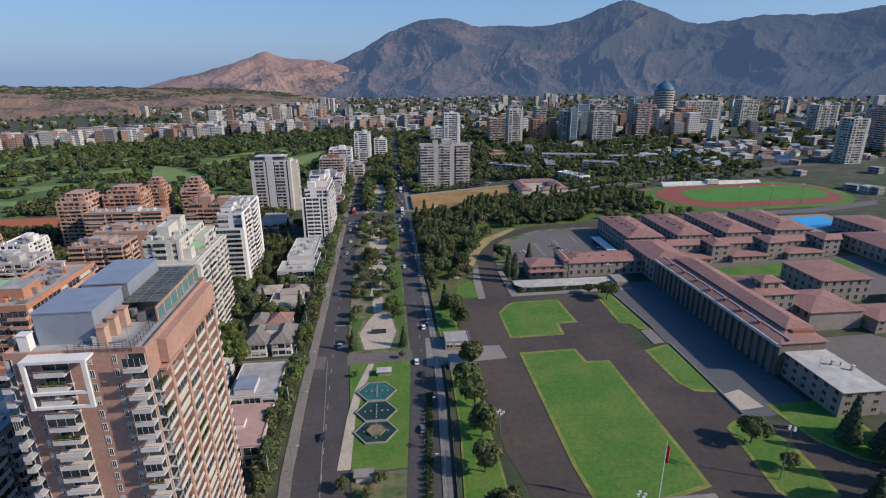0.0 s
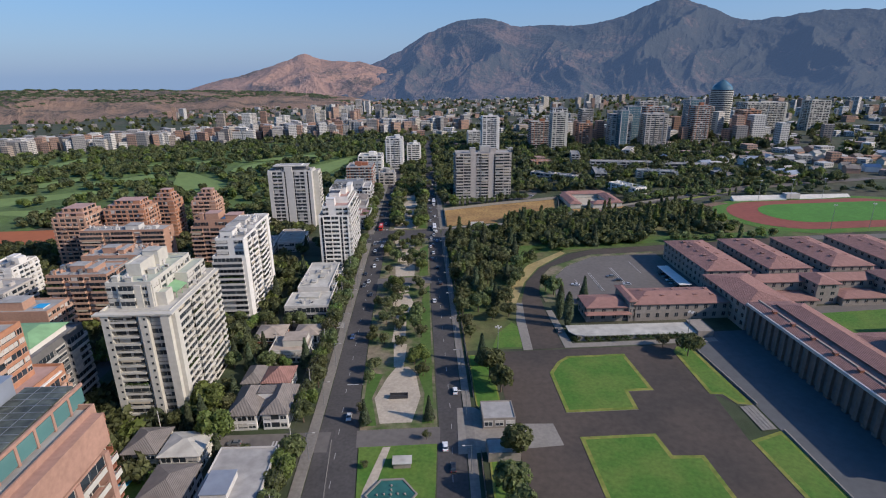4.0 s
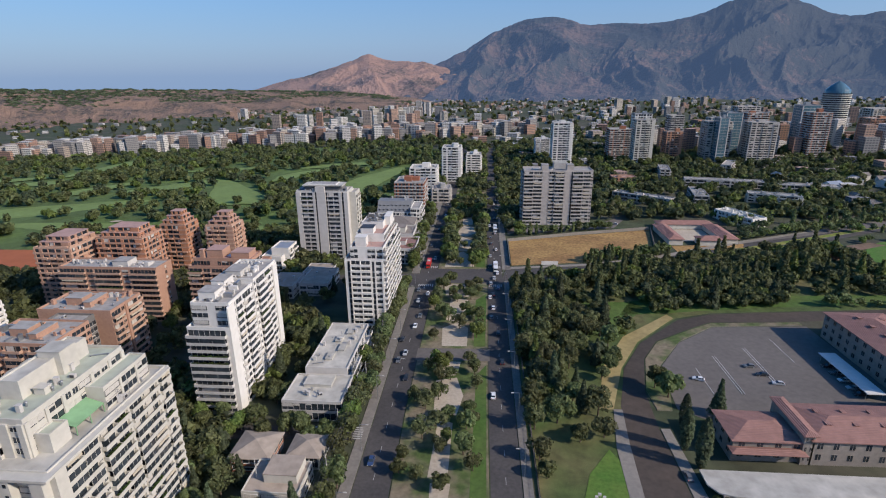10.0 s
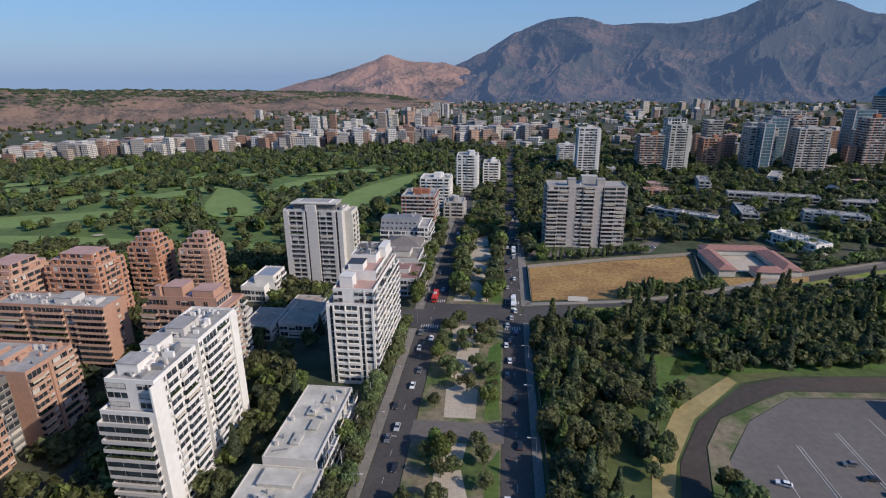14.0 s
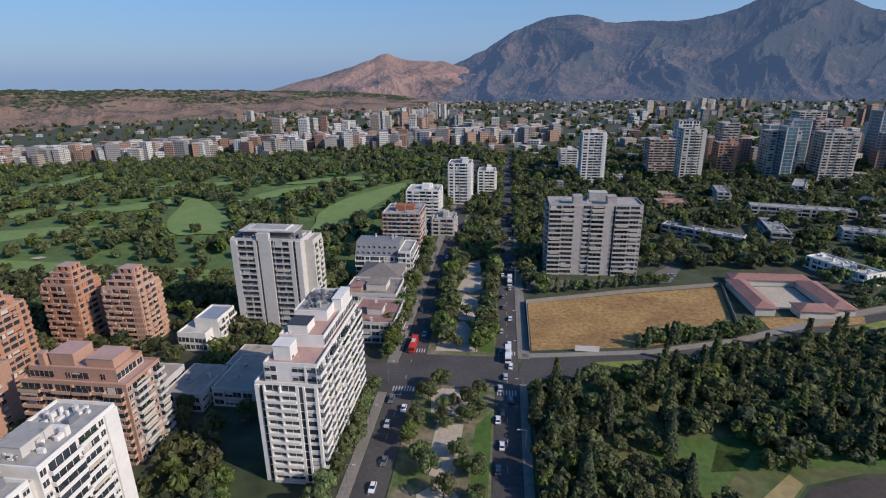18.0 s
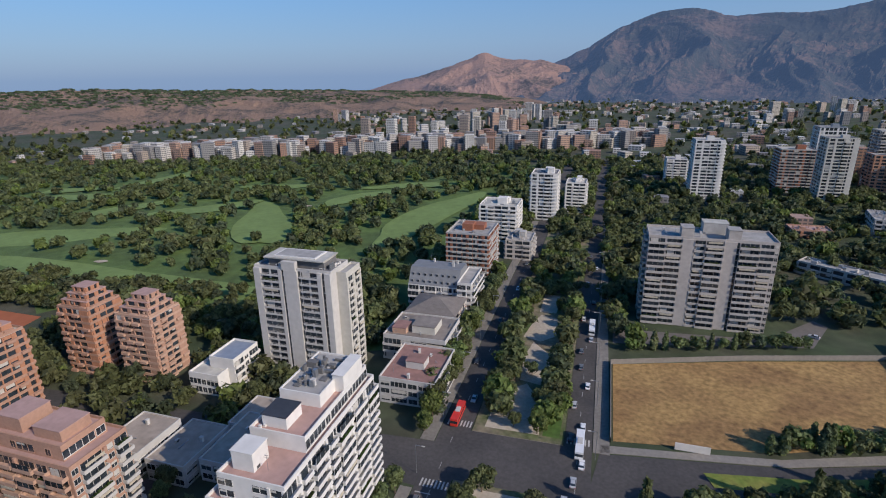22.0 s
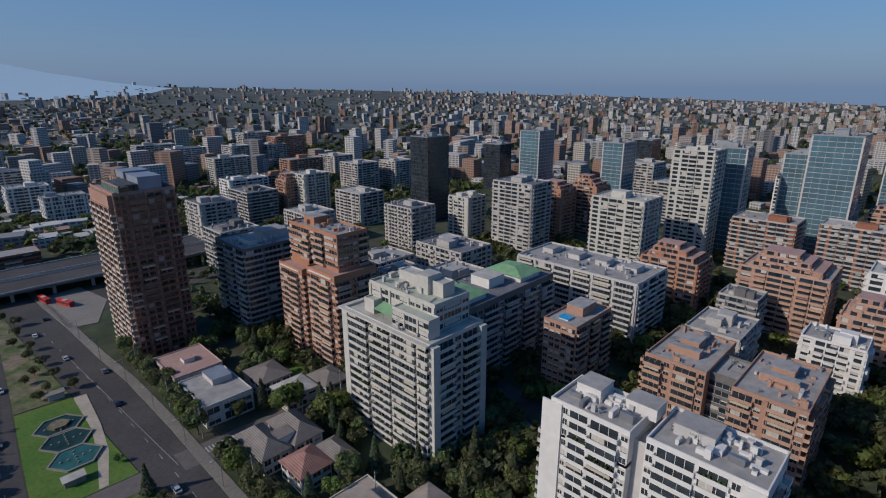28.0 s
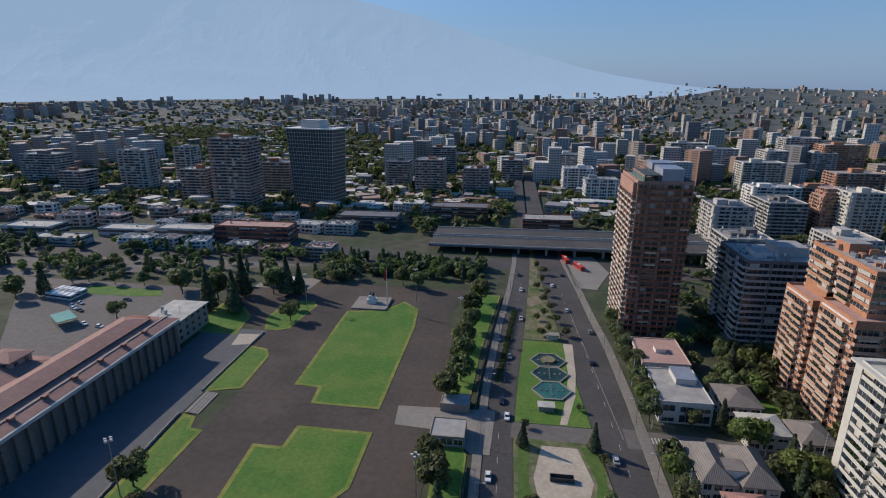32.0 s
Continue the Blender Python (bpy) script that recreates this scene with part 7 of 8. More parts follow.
for x, y, k in ((8, 306, 0), (9, 382, 0), (7.5, 395, 0), (10, 422, 1), (8, 442, 2), (8, 371, 3), (11, 355, 2), (12, 430, 0), (8, 460, 1), (12, 473, 0), (9, 399, 2), (8.5, 499, 3), (12, 510, 1), (8, 530, 0), (12, 550, 2), (8, 575, 1), (12, 600, 0), (8, 620, 3),
                (11, 184, 2), (9, 193.5, 0), (14, 224, 0), (8.5, 150, 3), (3.4, 110, 1), (3, 70, 0), (4, 44, 2), (12, 407, 4), (8, 414, 1), (11.5, 448, 0), (9, 486, 3), (12, 330, 2)):
    car(x, y, k, 0)
for x, y, k, r in ((86, 320, 0, 70), (111, 324, 2, 90), (114, 318, 1, 80), (109, 330, 3, 90), (64, 268, 3, 0), (96, 529, 0, 80), (103, 534, 1, 60), (90, 530, 2, 90), (60, 519, 3, 80), (72, 522, 2, 100),
                   (139, 312, 2, 90), (139, 316, 1, 90), (139, 321, 0, 90), (139, 326, 3, 90), (139, 331, 2, 90), (227, 131, 0, 70), (226, 127.5, 1, 70), (224, 134, 0, 70), (205, 149.5, 0, 60), (196, 151, 0, 80), (222.5, 139, 3, 60), (219, 136, 2, 70), (206, 119.5, 2, 80), (222, 140, 2, 90), (190, 142, 1, 90),
                   (-78, 205, 2, 90), (-98, 204, 3, 60), (-46, 286, 1, 90), (-60, 200, 3, 90), (-52, 284, 0, 90)):
    car(x, y, k, r, "parked on asphalt")


def bus(x, y, paint, rz, label, long=11.5):
    c = thing("bus", x, y, label, "bus", "buses", rz=rz, z=gz(x, y) + 0.05)
    h = long / 2
    part("body", Geo().box(-1.25, -h, 0.35, 1.25, h, 1.25).box(-1.25, -h, 2.35, 1.25, h, 3.0).box(-1.2, -h + 0.1, 1.25, 1.2, h - 0.1, 2.35, 1).mesh("body", paint, GLASS), c)
    g = Geo()
    for i in range(8):
        yy = -h + 0.3 + i * (long - 0.6) / 7
        g.box(-1.27, yy - 0.08, 1.2, 1.27, yy + 0.08, 2.4)
    part("window_pillars", g.mesh("window_pillars", paint), c)
    part("roof_unit", Geo().box(-0.8, -1.5, 3.0, 0.8, 1.2, 3.3).mesh("roof_unit", PALEG), c)
    wm = BAYS.setdefault("buswheel", wheel_mesh(0.5, 0.3))
    for wx in (-1.1, 1.1):
        for wy in (-h * 0.55, h * 0.62):
            part("wheel", wm, c, wx, wy, 0)


bus(-30, 444, RED, 180, "red city bus on the avenue")
bus(-34, 24, RED, 200, "red city bus at the stop")
bus(-27, 10, RED, 190, "red city bus at the stop")
bus(11, 438, CARS[0], 0, "white city bus at the crossing")
bus(12, 520, CARS[0], 0, "white city bus on the avenue")
for i in range(5):
    bus(234.5 + i * 3.4, 119.5 - i * 0.4, CARS[0], 0, "white coach parked in the service yard")

# ---- street furniture ----
def lamp(x, y, rz, h=10):
    c = thing("street_lamp", x, y, "grey steel street lamp with curved arm", "street lamp", "street lamps", rz=rz)
    part("pole", BAYS.setdefault("lamp_pole", Geo().tube(0, 0, 0, h, 0.11, 0.07, 8).mesh("pole", STEEL)), c)
    part("arm", BAYS.setdefault("lamp_arm", Geo().box(0, -0.05, h - 0.1, 2.2, 0.05, h + 0.05).mesh("arm", STEEL)), c)
    part("lamp_head", BAYS.setdefault("lamp_head", Geo().box(1.9, -0.16, h - 0.12, 2.8, 0.16, h + 0.1).mesh("lamp_head", PALEG)), c)


for i in range(20):
    y = 70 + i * 28
    lamp(at_y(RIGHT, y, 1) + 1.0, y, 180)
    lamp(at_y(LEFT, y, 0) - 1.0, y + 9, 0)


def power_pole(x, y, rz):
    c = thing("power_pole", x, y, "concrete power pole with steel crossarms", "power pole", "power poles", rz=rz)
    part("pole", BAYS.setdefault("pp", Geo().tube(0, 0, 0, 11.5, 0.2, 0.12, 8).mesh("pole", GREYC)), c)
    part("crossarm", BAYS.setdefault("pa", Geo().box(-1.2, -0.06, 10.6, 1.2, 0.06, 10.75).box(-0.9, -0.06, 9.4, 0.9, 0.06, 9.52).mesh("crossarm", DARKM)), c)


for x, y in ((-38, 130), (-38, 165), (-39, 192), (-40, 226), (-40, 258), (-43, 281), (-60, 256), (-40, 310), (-40, 345), (-40, 380), (-40, 445), (-40, 480), (-40, 515), (-70, 202), (-85, 204)):
    power_pole(x, y, 0)
wires = Geo()
line = [(-38, 130), (-38, 165), (-39, 192), (-40, 226), (-40, 258), (-40, 310), (-40, 345), (-40, 380)]
for (xa, ya), (xb, yb) in zip(line, line[1:]):
    for off, zz in ((-1.1, 10.8), (0, 10.8), (1.1, 10.8)):
        for i in range(6):
            t, u = i / 6, (i + 1) / 6
            pa = (xa + (xb - xa) * t + off, ya + (yb - ya) * t, gz(xa, ya) + zz - 1.0 * 4 * t * (1 - t))
            pb = (xa + (xb - xa) * u + off, ya + (yb - ya) * u, gz(xb, yb) + zz - 1.0 * 4 * u * (1 - u))
            wires.face([pa, pb, (pb[0] + 0.05, pb[1], pb[2]), (pa[0] + 0.05, pa[1], pa[2])])
            wires.face([pa, pb, (pb[0], pb[1], pb[2] + 0.05), (pa[0], pa[1], pa[2] + 0.05)])
tagged(new("overhead_wires", wires.mesh("overhead_wires", DARKM)), "sagging overhead power lines along the pavement", "power lines", kind="structure")


def floodlight(x, y, h=18):
    c = thing("floodlight_mast", x, y, "tall steel floodlight mast with lamp cluster", "floodlight", "floodlights")
    part("mast", BAYS.setdefault("mast", Geo().tube(0, 0, 0, h, 0.2, 0.1, 8).mesh("mast", STEEL)), c)
    for k in range(4):
        part("lamp", BAYS.setdefault("flamp", Geo().box(-0.35, -0.25, -0.2, 0.35, 0.25, 0.4).mesh("lamp", PALEG)), c, 0.9 * math.cos(k * 1.57), 0.9 * math.sin(k * 1.57), h)


for x, y in ((111, 114), (112, 246), (31, 132), (32, 240), (58, 96)):
    floodlight(x, y)
for x in (290, 318, 346):
    floodlight(x, 401)
    floodlight(x, 486)

# posts and fence along the school edge
b = thing("fence", 20, 160, "low wall with slender steel railings along the pavement", "fence")
post = Geo().box(-0.08, -0.08, 0, 0.08, 0.08, 2.2).mesh("post", STEEL)
panel = Geo().box(-0.03, 0, 0.9, 0.03, 5.8, 0.96).box(-0.03, 0, 2.0, 0.03, 5.8, 2.06)
panel.box(-0.15, 0, 0, 0.15, 5.8, 0.7, 1)
for i in range(14):
    panel.box(-0.02, 0.2 + i * 0.41, 0.96, 0.02, 0.24 + i * 0.41, 2.0)
panel = panel.mesh("railing_panel", DARKM, STONE_D)
for i in range(54):
    y = 82 + i * 6
    if 188 < y < 216:
        continue
    x = at_y(RIGHT, y, 1) + 4.6
    part("post", post, b, x - 20, y - 160, gz(x, y) - gz(20, 160))
    part("railing_panel", panel, b, x - 20, y - 160, gz(x, y) - gz(20, 160), -math.degrees(math.atan2(at_y(RIGHT, y + 6, 1) - at_y(RIGHT, y, 1), 6)))


# ---- trees ----
def leaves(seed, kind, n, size):
    """A crown as a cloud of small leaf sprays lying on its lobes: rounded for broadleaf trees, whorled for conifers."""
    r = np.random.RandomState(seed)
    a = r.rand(n) * 2 * np.pi
    out = np.stack([np.cos(a), np.sin(a), np.full(n, 0.6)], 1)
    if kind == "cone":
        z = r.rand(n) ** 1.3
        rad = (1 - z) * 2.7 * (0.62 + 0.38 * np.abs(np.sin(z * 20 + np.sin(a * 3)))) * (0.6 + 0.4 * np.sqrt(r.rand(n))) + 0.1
        c = np.stack([rad * np.cos(a), rad * np.sin(a), 1.2 + z * 10.5], 1)
    elif kind == "column":
        z = r.rand(n)
        rad = 1.2 * np.sin(np.clip(z * 0.93 + 0.07, 0, 1) * np.pi) ** 0.6 * (0.7 + 0.3 * r.rand(n))
        c = np.stack([rad * np.cos(a), rad * np.sin(a), 0.5 + z * 8.5], 1)
    else:
        k = 11 if kind == "round" else 9
        cen = r.normal(size=(k, 3))
        cen = cen / np.linalg.norm(cen, axis=1)[:, None] * (0.35 + 0.65 * r.rand(k, 1) ** 0.5) * np.array([2.4, 2.4, 1.6])
        rr = 0.95 + 0.85 * r.rand(k)
        if kind == "spread":
            cen[:, 2] *= 0.6
            cen[:, :2] *= 1.25
        which = r.choice(k, n, p=rr ** 2 / (rr ** 2).sum())
        d = r.normal(size=(n, 3)) + np.array([0, 0, 0.35])
        d /= np.linalg.norm(d, axis=1)[:, None]
        c = cen[which] + d * (rr[which] * (0.78 + 0.3 * r.rand(n)))[:, None]
        out = d
        c[:, 2] += 4.6
    nrm = out + 0.36 * r.normal(size=(n, 3))
    nrm /= np.linalg.norm(nrm, axis=1)[:, None]
    u = r.normal(size=(n, 3))
    u -= (u * nrm).sum(1)[:, None] * nrm
    u /= np.linalg.norm(u, axis=1)[:, None]
    v = np.cross(nrm, u)
    s = size * (0.6 + 0.8 * r.rand(n))[:, None]
    q = np.stack([c - u * s * 0.9 - v * s * 0.5, c + u * s * 0.85 - v * s * 0.55, c + u * s * (r.rand(n)[:, None] - 0.5) + v * s], 1)
    return q.reshape(-1, 3)


def sprays(name, verts, mats, index=None):
    """A mesh of loose triangles."""
    n = len(verts) // 3
    me = bpy.data.meshes.new(name)
    me.vertices.add(len(verts))
    me.vertices.foreach_set("co", np.asarray(verts, np.float32).ravel())
    me.loops.add(3 * n)
    me.loops.foreach_set("vertex_index", np.arange(3 * n, dtype=np.int32))
    me.polygons.add(n)
    me.polygons.foreach_set("loop_start", np.arange(0, 3 * n, 3, dtype=np.int32))
    me.update(calc_edges=True)
    for m in mats:
        me.materials.append(m)
    if index is not None:
        me.polygons.foreach_set("material_index", np.asarray(index, np.int32))
    return me


def trunk(h, r, limbs, seed):
    g = Geo().tube(0, 0, -0.3, h, r, r * 0.55, 7)
    rn = random.Random(seed)
    for i in range(limbs):
        a, z = rn.uniform(0, 6.28), h * rn.uniform(0.6, 0.95)
        x, y = 1.7 * math.cos(a), 1.7 * math.sin(a)
        k = len(g.v)
        for (px, py, pz, w) in ((0, 0, z, r * 0.5), (x, y, z + 1.7, r * 0.2)):
            g.v += [(px - w, py, pz), (px, py - w, pz), (px + w, py, pz), (px, py + w, pz)]
        for j in range(4):
            g.f.append((k + j, k + (j + 1) % 4, k + 4 + (j + 1) % 4, k + 4 + j))
            g.m.append(0)
    return g.mesh("trunk", BARK)


KINDS = {}
for i, (nm, kind, mat, n, size, th, text) in enumerate((
        ("a", "round", LEAF, 1150, 0.45, 4.2, "broad green street tree with rounded crown"), ("b", "round", LEAF, 1100, 0.46, 4.0, "broad green street tree with rounded crown"),
        ("c", "spread", LEAF, 1050, 0.45, 4.2, "spreading green tree with open crown"), ("d", "spread", LEAF_O, 950, 0.43, 4.2, "spreading olive-green tree with open crown"),
        ("e", "round", LEAF_L, 1050, 0.45, 4.2, "bright green leafy tree"), ("f", "cone", LEAF_D, 1050, 0.42, 2.5, "tall dark conifer with layered branches"),
        ("g", "column", LEAF_D, 760, 0.3, 1.0, "slim dark columnar cypress"), ("h", "round", LEAF_O, 800, 0.4, 4.0, "thin olive-green street tree"))):
    KINDS[nm] = (sprays("crown", leaves(40 + i, kind, n, size), [mat]), trunk(th, 0.22, 5 if kind in ("round", "spread") else 0, i), text)


def tree(x, y, k, s, where, sz=1.0):
    crown, tr, text = KINDS[k]
    c = thing("tree", x, y, text + " " + where, "tree", "trees " + where, rz=(x * 37 + y * 17) % 360)
    s *= 1.12 if where == "on the median" else 1.7 if where == "on the school grounds" else 1.4
    c.scale = (s, s, s * sz)
    part("trunk", tr, c)
    part("crown", crown, c)


PLACED = []


def clear(x, y, gap):
    if any((x - a) ** 2 + (y - b_) ** 2 < gap * gap for a, b_ in PLACED):
        return False
    PLACED.append((x, y))
    return True


rnd = random.Random(5)
# on the median, thickest north of the gravel square
for y0, y1, n in ((244, 330, 34), (342, 414, 26), (440, 558, 34), (573, 700, 22)):
    for i in range(n):
        y = rnd.uniform(y0, y1)
        x = rnd.choice([rnd.uniform(-21, -14.5), rnd.uniform(-21, -14.5), rnd.uniform(-3, 3.5), rnd.uniform(-3, 3.5), rnd.uniform(-13, -4)])
        if clear(x, y, 3.6) and not (484 < y < 524 and -13.5 < x < -1):
            tree(x, y, rnd.choice("abccdehh"), rnd.uniform(0.62, 1.02), "on the median")
for x, y, k, s in ((4, 208, "f", 0.75), (-18, 207, "f", 0.78), (-20, 214, "h", 0.5), (-19, 232, "a", 0.7), (2, 236, "c", 0.7), (-18, 240, "d", 0.8), (3, 246, "e", 0.8), (-16, 186, "h", 0.35), (3, 198, "h", 0.4), (-17, 126, "d", 0.6), (-9, 122, "h", 0.5), (-6, 127, "d", 0.55),
                   (-13, 112, "d", 0.6), (-8, 104, "h", 0.5), (-12, 96, "d", 0.55), (-4, 110, "h", 0.5), (-9, 86, "d", 0.6), (-11, 76, "h", 0.6), (-6, 66, "d", 0.6), (-9, 54, "h", 0.6), (-10, 40, "d", 0.7), (-7, 28, "a", 0.6)):
    PLACED.append((x, y))
    tree(x, y, k, s, "on the median")
# west pavement and gardens
for y in range(112, 560, 7):
    if 408 < y < 434 or 194 < y < 206:
        continue
    x = -38.5 + rnd.uniform(-2.5, 0.8)
    if clear(x, y, 3):
        tree(x, y, rnd.choice("abchae"), rnd.uniform(0.7, 1.05), "along the west pavement")
for x0, x1, y0, y1, n in ((-80, -42, 190, 290, 90), (-78, -66, 292, 360, 40), (-78, -44, 240, 286, 40), (-110, -82, 256, 292, 30), (-86, -62, 120, 216, 50), (-44, -38, 300, 408, 12), (-112, -66, 376, 442, 20), (-140, -100, 384, 436, 20), (-46, -40, 434, 560, 12)):
    for i in range(n):
        x, y = rnd.uniform(x0, x1), rnd.uniform(y0, y1)
        if (-66 < x < -43 and (206 < y < 241 or 248 < y < 277 or 287 < y < 345)) or (-61 < x < -41 and 137 < y < 190) or 410 < y < 430 or 193 < y < 206 or any(abs(x - p) < w / 2 + 1.5 and abs(y - q) < d / 2 + 1.5 for p, q, w, d in TAKEN) or (-134 < x < -80 and 388 < y < 432 and y > 391):
            continue
        if clear(x, y, 4):
            tree(x, y, rnd.choice("aabcehf"), rnd.uniform(0.55, 0.95), "in the gardens")
tree(-66, 200, "e", 1.2, "in the gardens")
tree(-74, 216, "e", 1.25, "in the gardens")
# inside the school fence and on the parade ground
for x, y, k, s in ((30, 187, "a", 0.95), (27, 172, "b", 1.0), (28, 160, "a", 1.0), (28, 144, "b", 1.05), (26, 128, "a", 0.9), (28, 108, "b", 1.0), (28, 233, "a", 1.0), (31, 223, "b", 0.95), (26, 243, "f", 0.7), (24, 92, "a", 1.0), (113, 130, "c", 0.8), (111, 242, "c", 0.85), (104, 250, "d", 0.5),
                   (116, 117, "d", 0.5), (128, 98, "f", 1.1), (122, 96, "f", 0.9), (136, 98, "a", 1.2), (150, 104, "f", 1.2), (143, 126, "f", 0.9), (148, 118, "f", 1.0), (158, 124, "f", 1.1), (160, 112, "a", 1.2), (60, 78, "a", 0.8), (70, 72, "b", 0.9),
                   (84, 298, "f", 0.72), (70, 290, "g", 0.9), (69, 272, "g", 1.15), (67, 280, "g", 1.0), (71, 308, "b", 0.9), (68, 314, "a", 0.75), (195, 141, "c", 0.75), (184, 106, "a", 1.1), (188, 101, "b", 1.1), (252, 121, "f", 0.95), (262, 128, "a", 0.9), (270, 120, "b", 0.9), (229, 99, "a", 0.6), (254, 101, "b", 0.8), (246, 98, "a", 0.7), (212, 98, "b", 0.7)):
    PLACED.append((x, y))
    tree(x, y, k, s, "on the school grounds")
shrub = sprays("foliage", leaves(77, "round", 560, 0.34) * np.array([0.42, 0.42, 0.42]) - np.array([0, 0, 0.9]), [HEDGE])
for i in range(11):
    c = thing("hedge_bush", 70 + i * 4.6 + rnd.uniform(-0.8, 0.8), 258.6, "clipped round green bush before the arcade", "bush", "bushes before the school")
    c.scale = (1.7, 1.35, 1.25)
    part("foliage", shrub, c)
for i in range(30):
    y = 101 + i * 2.35
    c = thing("hedge_bush", 6.6 + 0.086 * (y - 100), y, "dense green hedge bush between the lanes", "bush", "hedge between the lanes")
    c.scale = (0.75 + 0.2 * (i % 3), 0.95, 0.85 + 0.15 * (i % 2))
    part("foliage", shrub, c)
# the park between the avenue and the car park
for i in range(200):
    x, y = rnd.uniform(20, 60), rnd.uniform(262, 416)
    if y > 300 and x > 44 + (y - 300) * 0.3 + 4:
        continue
    if (46 < x < 86 and 384 < y < 408) or (x > 45 and y < 306) or (30 < x and y < 282):
        continue
    if clear(x, y, 5.2):
        tree(x, y, rnd.choice("abcddhhfe"), rnd.uniform(0.6, 1.1), "in the park")


def wood(name, spots, n, size, seed, mats, label, sz=(0.7, 1.2), kinds=("round", "spread", "cone")):
    """Many trees gathered into one object of foliage; what nobody could count."""
    r = np.random.RandomState(seed)
    base = [leaves(seed + i, kinds[i % len(kinds)], n, size) for i in range(5)]
    out, idx = [], []
    for x, y in spots:
        a, s = r.rand() * 6.28, sz[0] + (sz[1] - sz[0]) * r.rand()
        v = base[r.randint(5)]
        c, q = math.cos(a) * s, math.sin(a) * s
        w = np.stack([v[:, 0] * c - v[:, 1] * q + x, v[:, 0] * q + v[:, 1] * c + y, (v[:, 2] - 1.2) * s * (0.85 + 0.3 * r.rand()) + gz(x, y)], 1)
        out.append(w)
        idx.append(np.full(n, r.choice(len(mats), p=[0.55, 0.15, 0.2, 0.1][: len(mats)] if len(mats) == 4 else None)))
    return tagged(new(name, sprays(name, np.concatenate(out), mats, np.concatenate(idx))), label, "woods", kind="stuff")


MIX = [LEAF, LEAF_L, LEAF_D, LEAF_O]


def built(x, y, gap=2.5):
    return any(abs(x - a) < w / 2 + gap and abs(y - b_) < d / 2 + gap for a, b_, w, d in TAKEN)


spots = []
while len(spots) < 385:
    x, y = rnd.uniform(50, 228), rnd.uniform(384, 520)
    lo, hi = 388 + x * 0.03 - (14 if 90 < x < 150 else 0), 424 + max(0, x - 50) * 0.36
    if lo + 8 < y < hi and not (46 < x < 88 and 384 < y < 409):
        if clear(x, y, 3.6) and (x < 160 or rnd.random() < 0.5):
            spots.append((x, y))
    elif rnd.random() < 0.02:
        spots.append((rnd.uniform(20, 34), rnd.uniform(300, 416)))
for i in range(260):      # right up to the drive, leaving one clearing
    x, y = rnd.uniform(42, 128), rnd.uniform(330, 412)
    edge = 52 + max(0, y - 318) * 0.42 if y < 352 else 66 + (y - 352) * 1.35
    if not ((x > edge - 3 and y < 391) or (53 < x < 83 and 362 < y < 392)) and clear(x, y, 6.0):
        spots.append((x, y))
wood("park_trees", spots, 330, 0.7, 301, MIX, "dense mixed park trees along the cross street", (0.85, 1.55))


def on_fairway(x, y, k=1.0):
    for a, b_, L, W, rot in FAIRWAYS:
        L, W = L + 2, W + 4
        u, v = (x - a) * math.cos(radians(rot)) + (y - b_) * math.sin(radians(rot)), -(x - a) * math.sin(radians(rot)) + (y - b_) * math.cos(radians(rot))
        if (u / (L + 3)) ** 2 + (v / (W + 3)) ** 2 < k:
            return True
    return False


spots = []
while len(spots) < 2250:
    x, y = rnd.uniform(-900, -48), rnd.uniform(440, 1050)
    if (y < 485 and x > -445) or (y < 400 - (x + 445) * 0.1) or y > 1090 + x * 0.24 or (x > -80 and y < 690) or (-200 < x < -75 and y < 478) or built(x, y):
        continue
    if on_fairway(x, y) and rnd.random() > 0.03:
        continue
    spots.append((x, y))
wood("golf_woods", spots, 118, 1.3, 401, MIX, "dense woods round the golf fairways", (0.95, 1.8), ("round", "round", "spread"))
spots = [(rnd.choice([rnd.uniform(-22, -16), rnd.uniform(-2, 4), rnd.uniform(18, 30)]), rnd.uniform(446, 548)) for i in range(54)]
spots = [(x, y) for x, y in spots if not (x > 17 and y < 496) and not (480 < y < 526 and -17 < x < 1.5)] + [(rnd.uniform(-43, -38.5), rnd.uniform(436, 548)) for i in range(16)]
wood("avenue_trees", spots, 240, 0.78, 451, MIX, "tall leafy trees shading the avenue", (1.1, 1.75), ("round", "round", "spread"))
spots = []
while len(spots) < 2100:
    x, y = rnd.uniform(-60, 420), rnd.uniform(545, 1000)
    if (-36 < x < -22 or 4 < x < 17) and rnd.random() < 0.97 or built(x, y) or (-82 < x < -44 and y < 680) or (x > 60 and rnd.random() < 0.3):
        continue
    spots.append((x, y))
wood("avenue_woods", spots, 112, 1.14, 501, MIX, "leafy trees along the far avenue and beyond", (0.9, 1.6), ("round", "round", "spread"))
spots = []
while len(spots) < 1500:
    x, y = rnd.uniform(-330, -78), rnd.uniform(90, 520)
    if -430 < x < -250 and 425 < y < 480 or built(x, y, 3) or (abs(x + 132 - 0.05 * (y - 150)) < 4 and y < 360):
        continue
    spots.append((x, y))
wood("garden_trees_west", spots, 150, 0.9, 601, MIX, "garden and street trees between the western blocks", (0.85, 1.5), ("round", "round", "spread"))
spots = []
while len(spots) < 900:
    x, y = rnd.uniform(-760, -110), rnd.uniform(-500, 480)
    if (x > -330 and y > 90) or built(x, y) or (-440 < x < -245 and 422 < y < 482):
        continue
    spots.append((x, y))
wood("street_trees_west", spots, 84, 1.16, 641, MIX, "street and garden trees between the western blocks", (0.7, 1.15), ("round", "spread"))
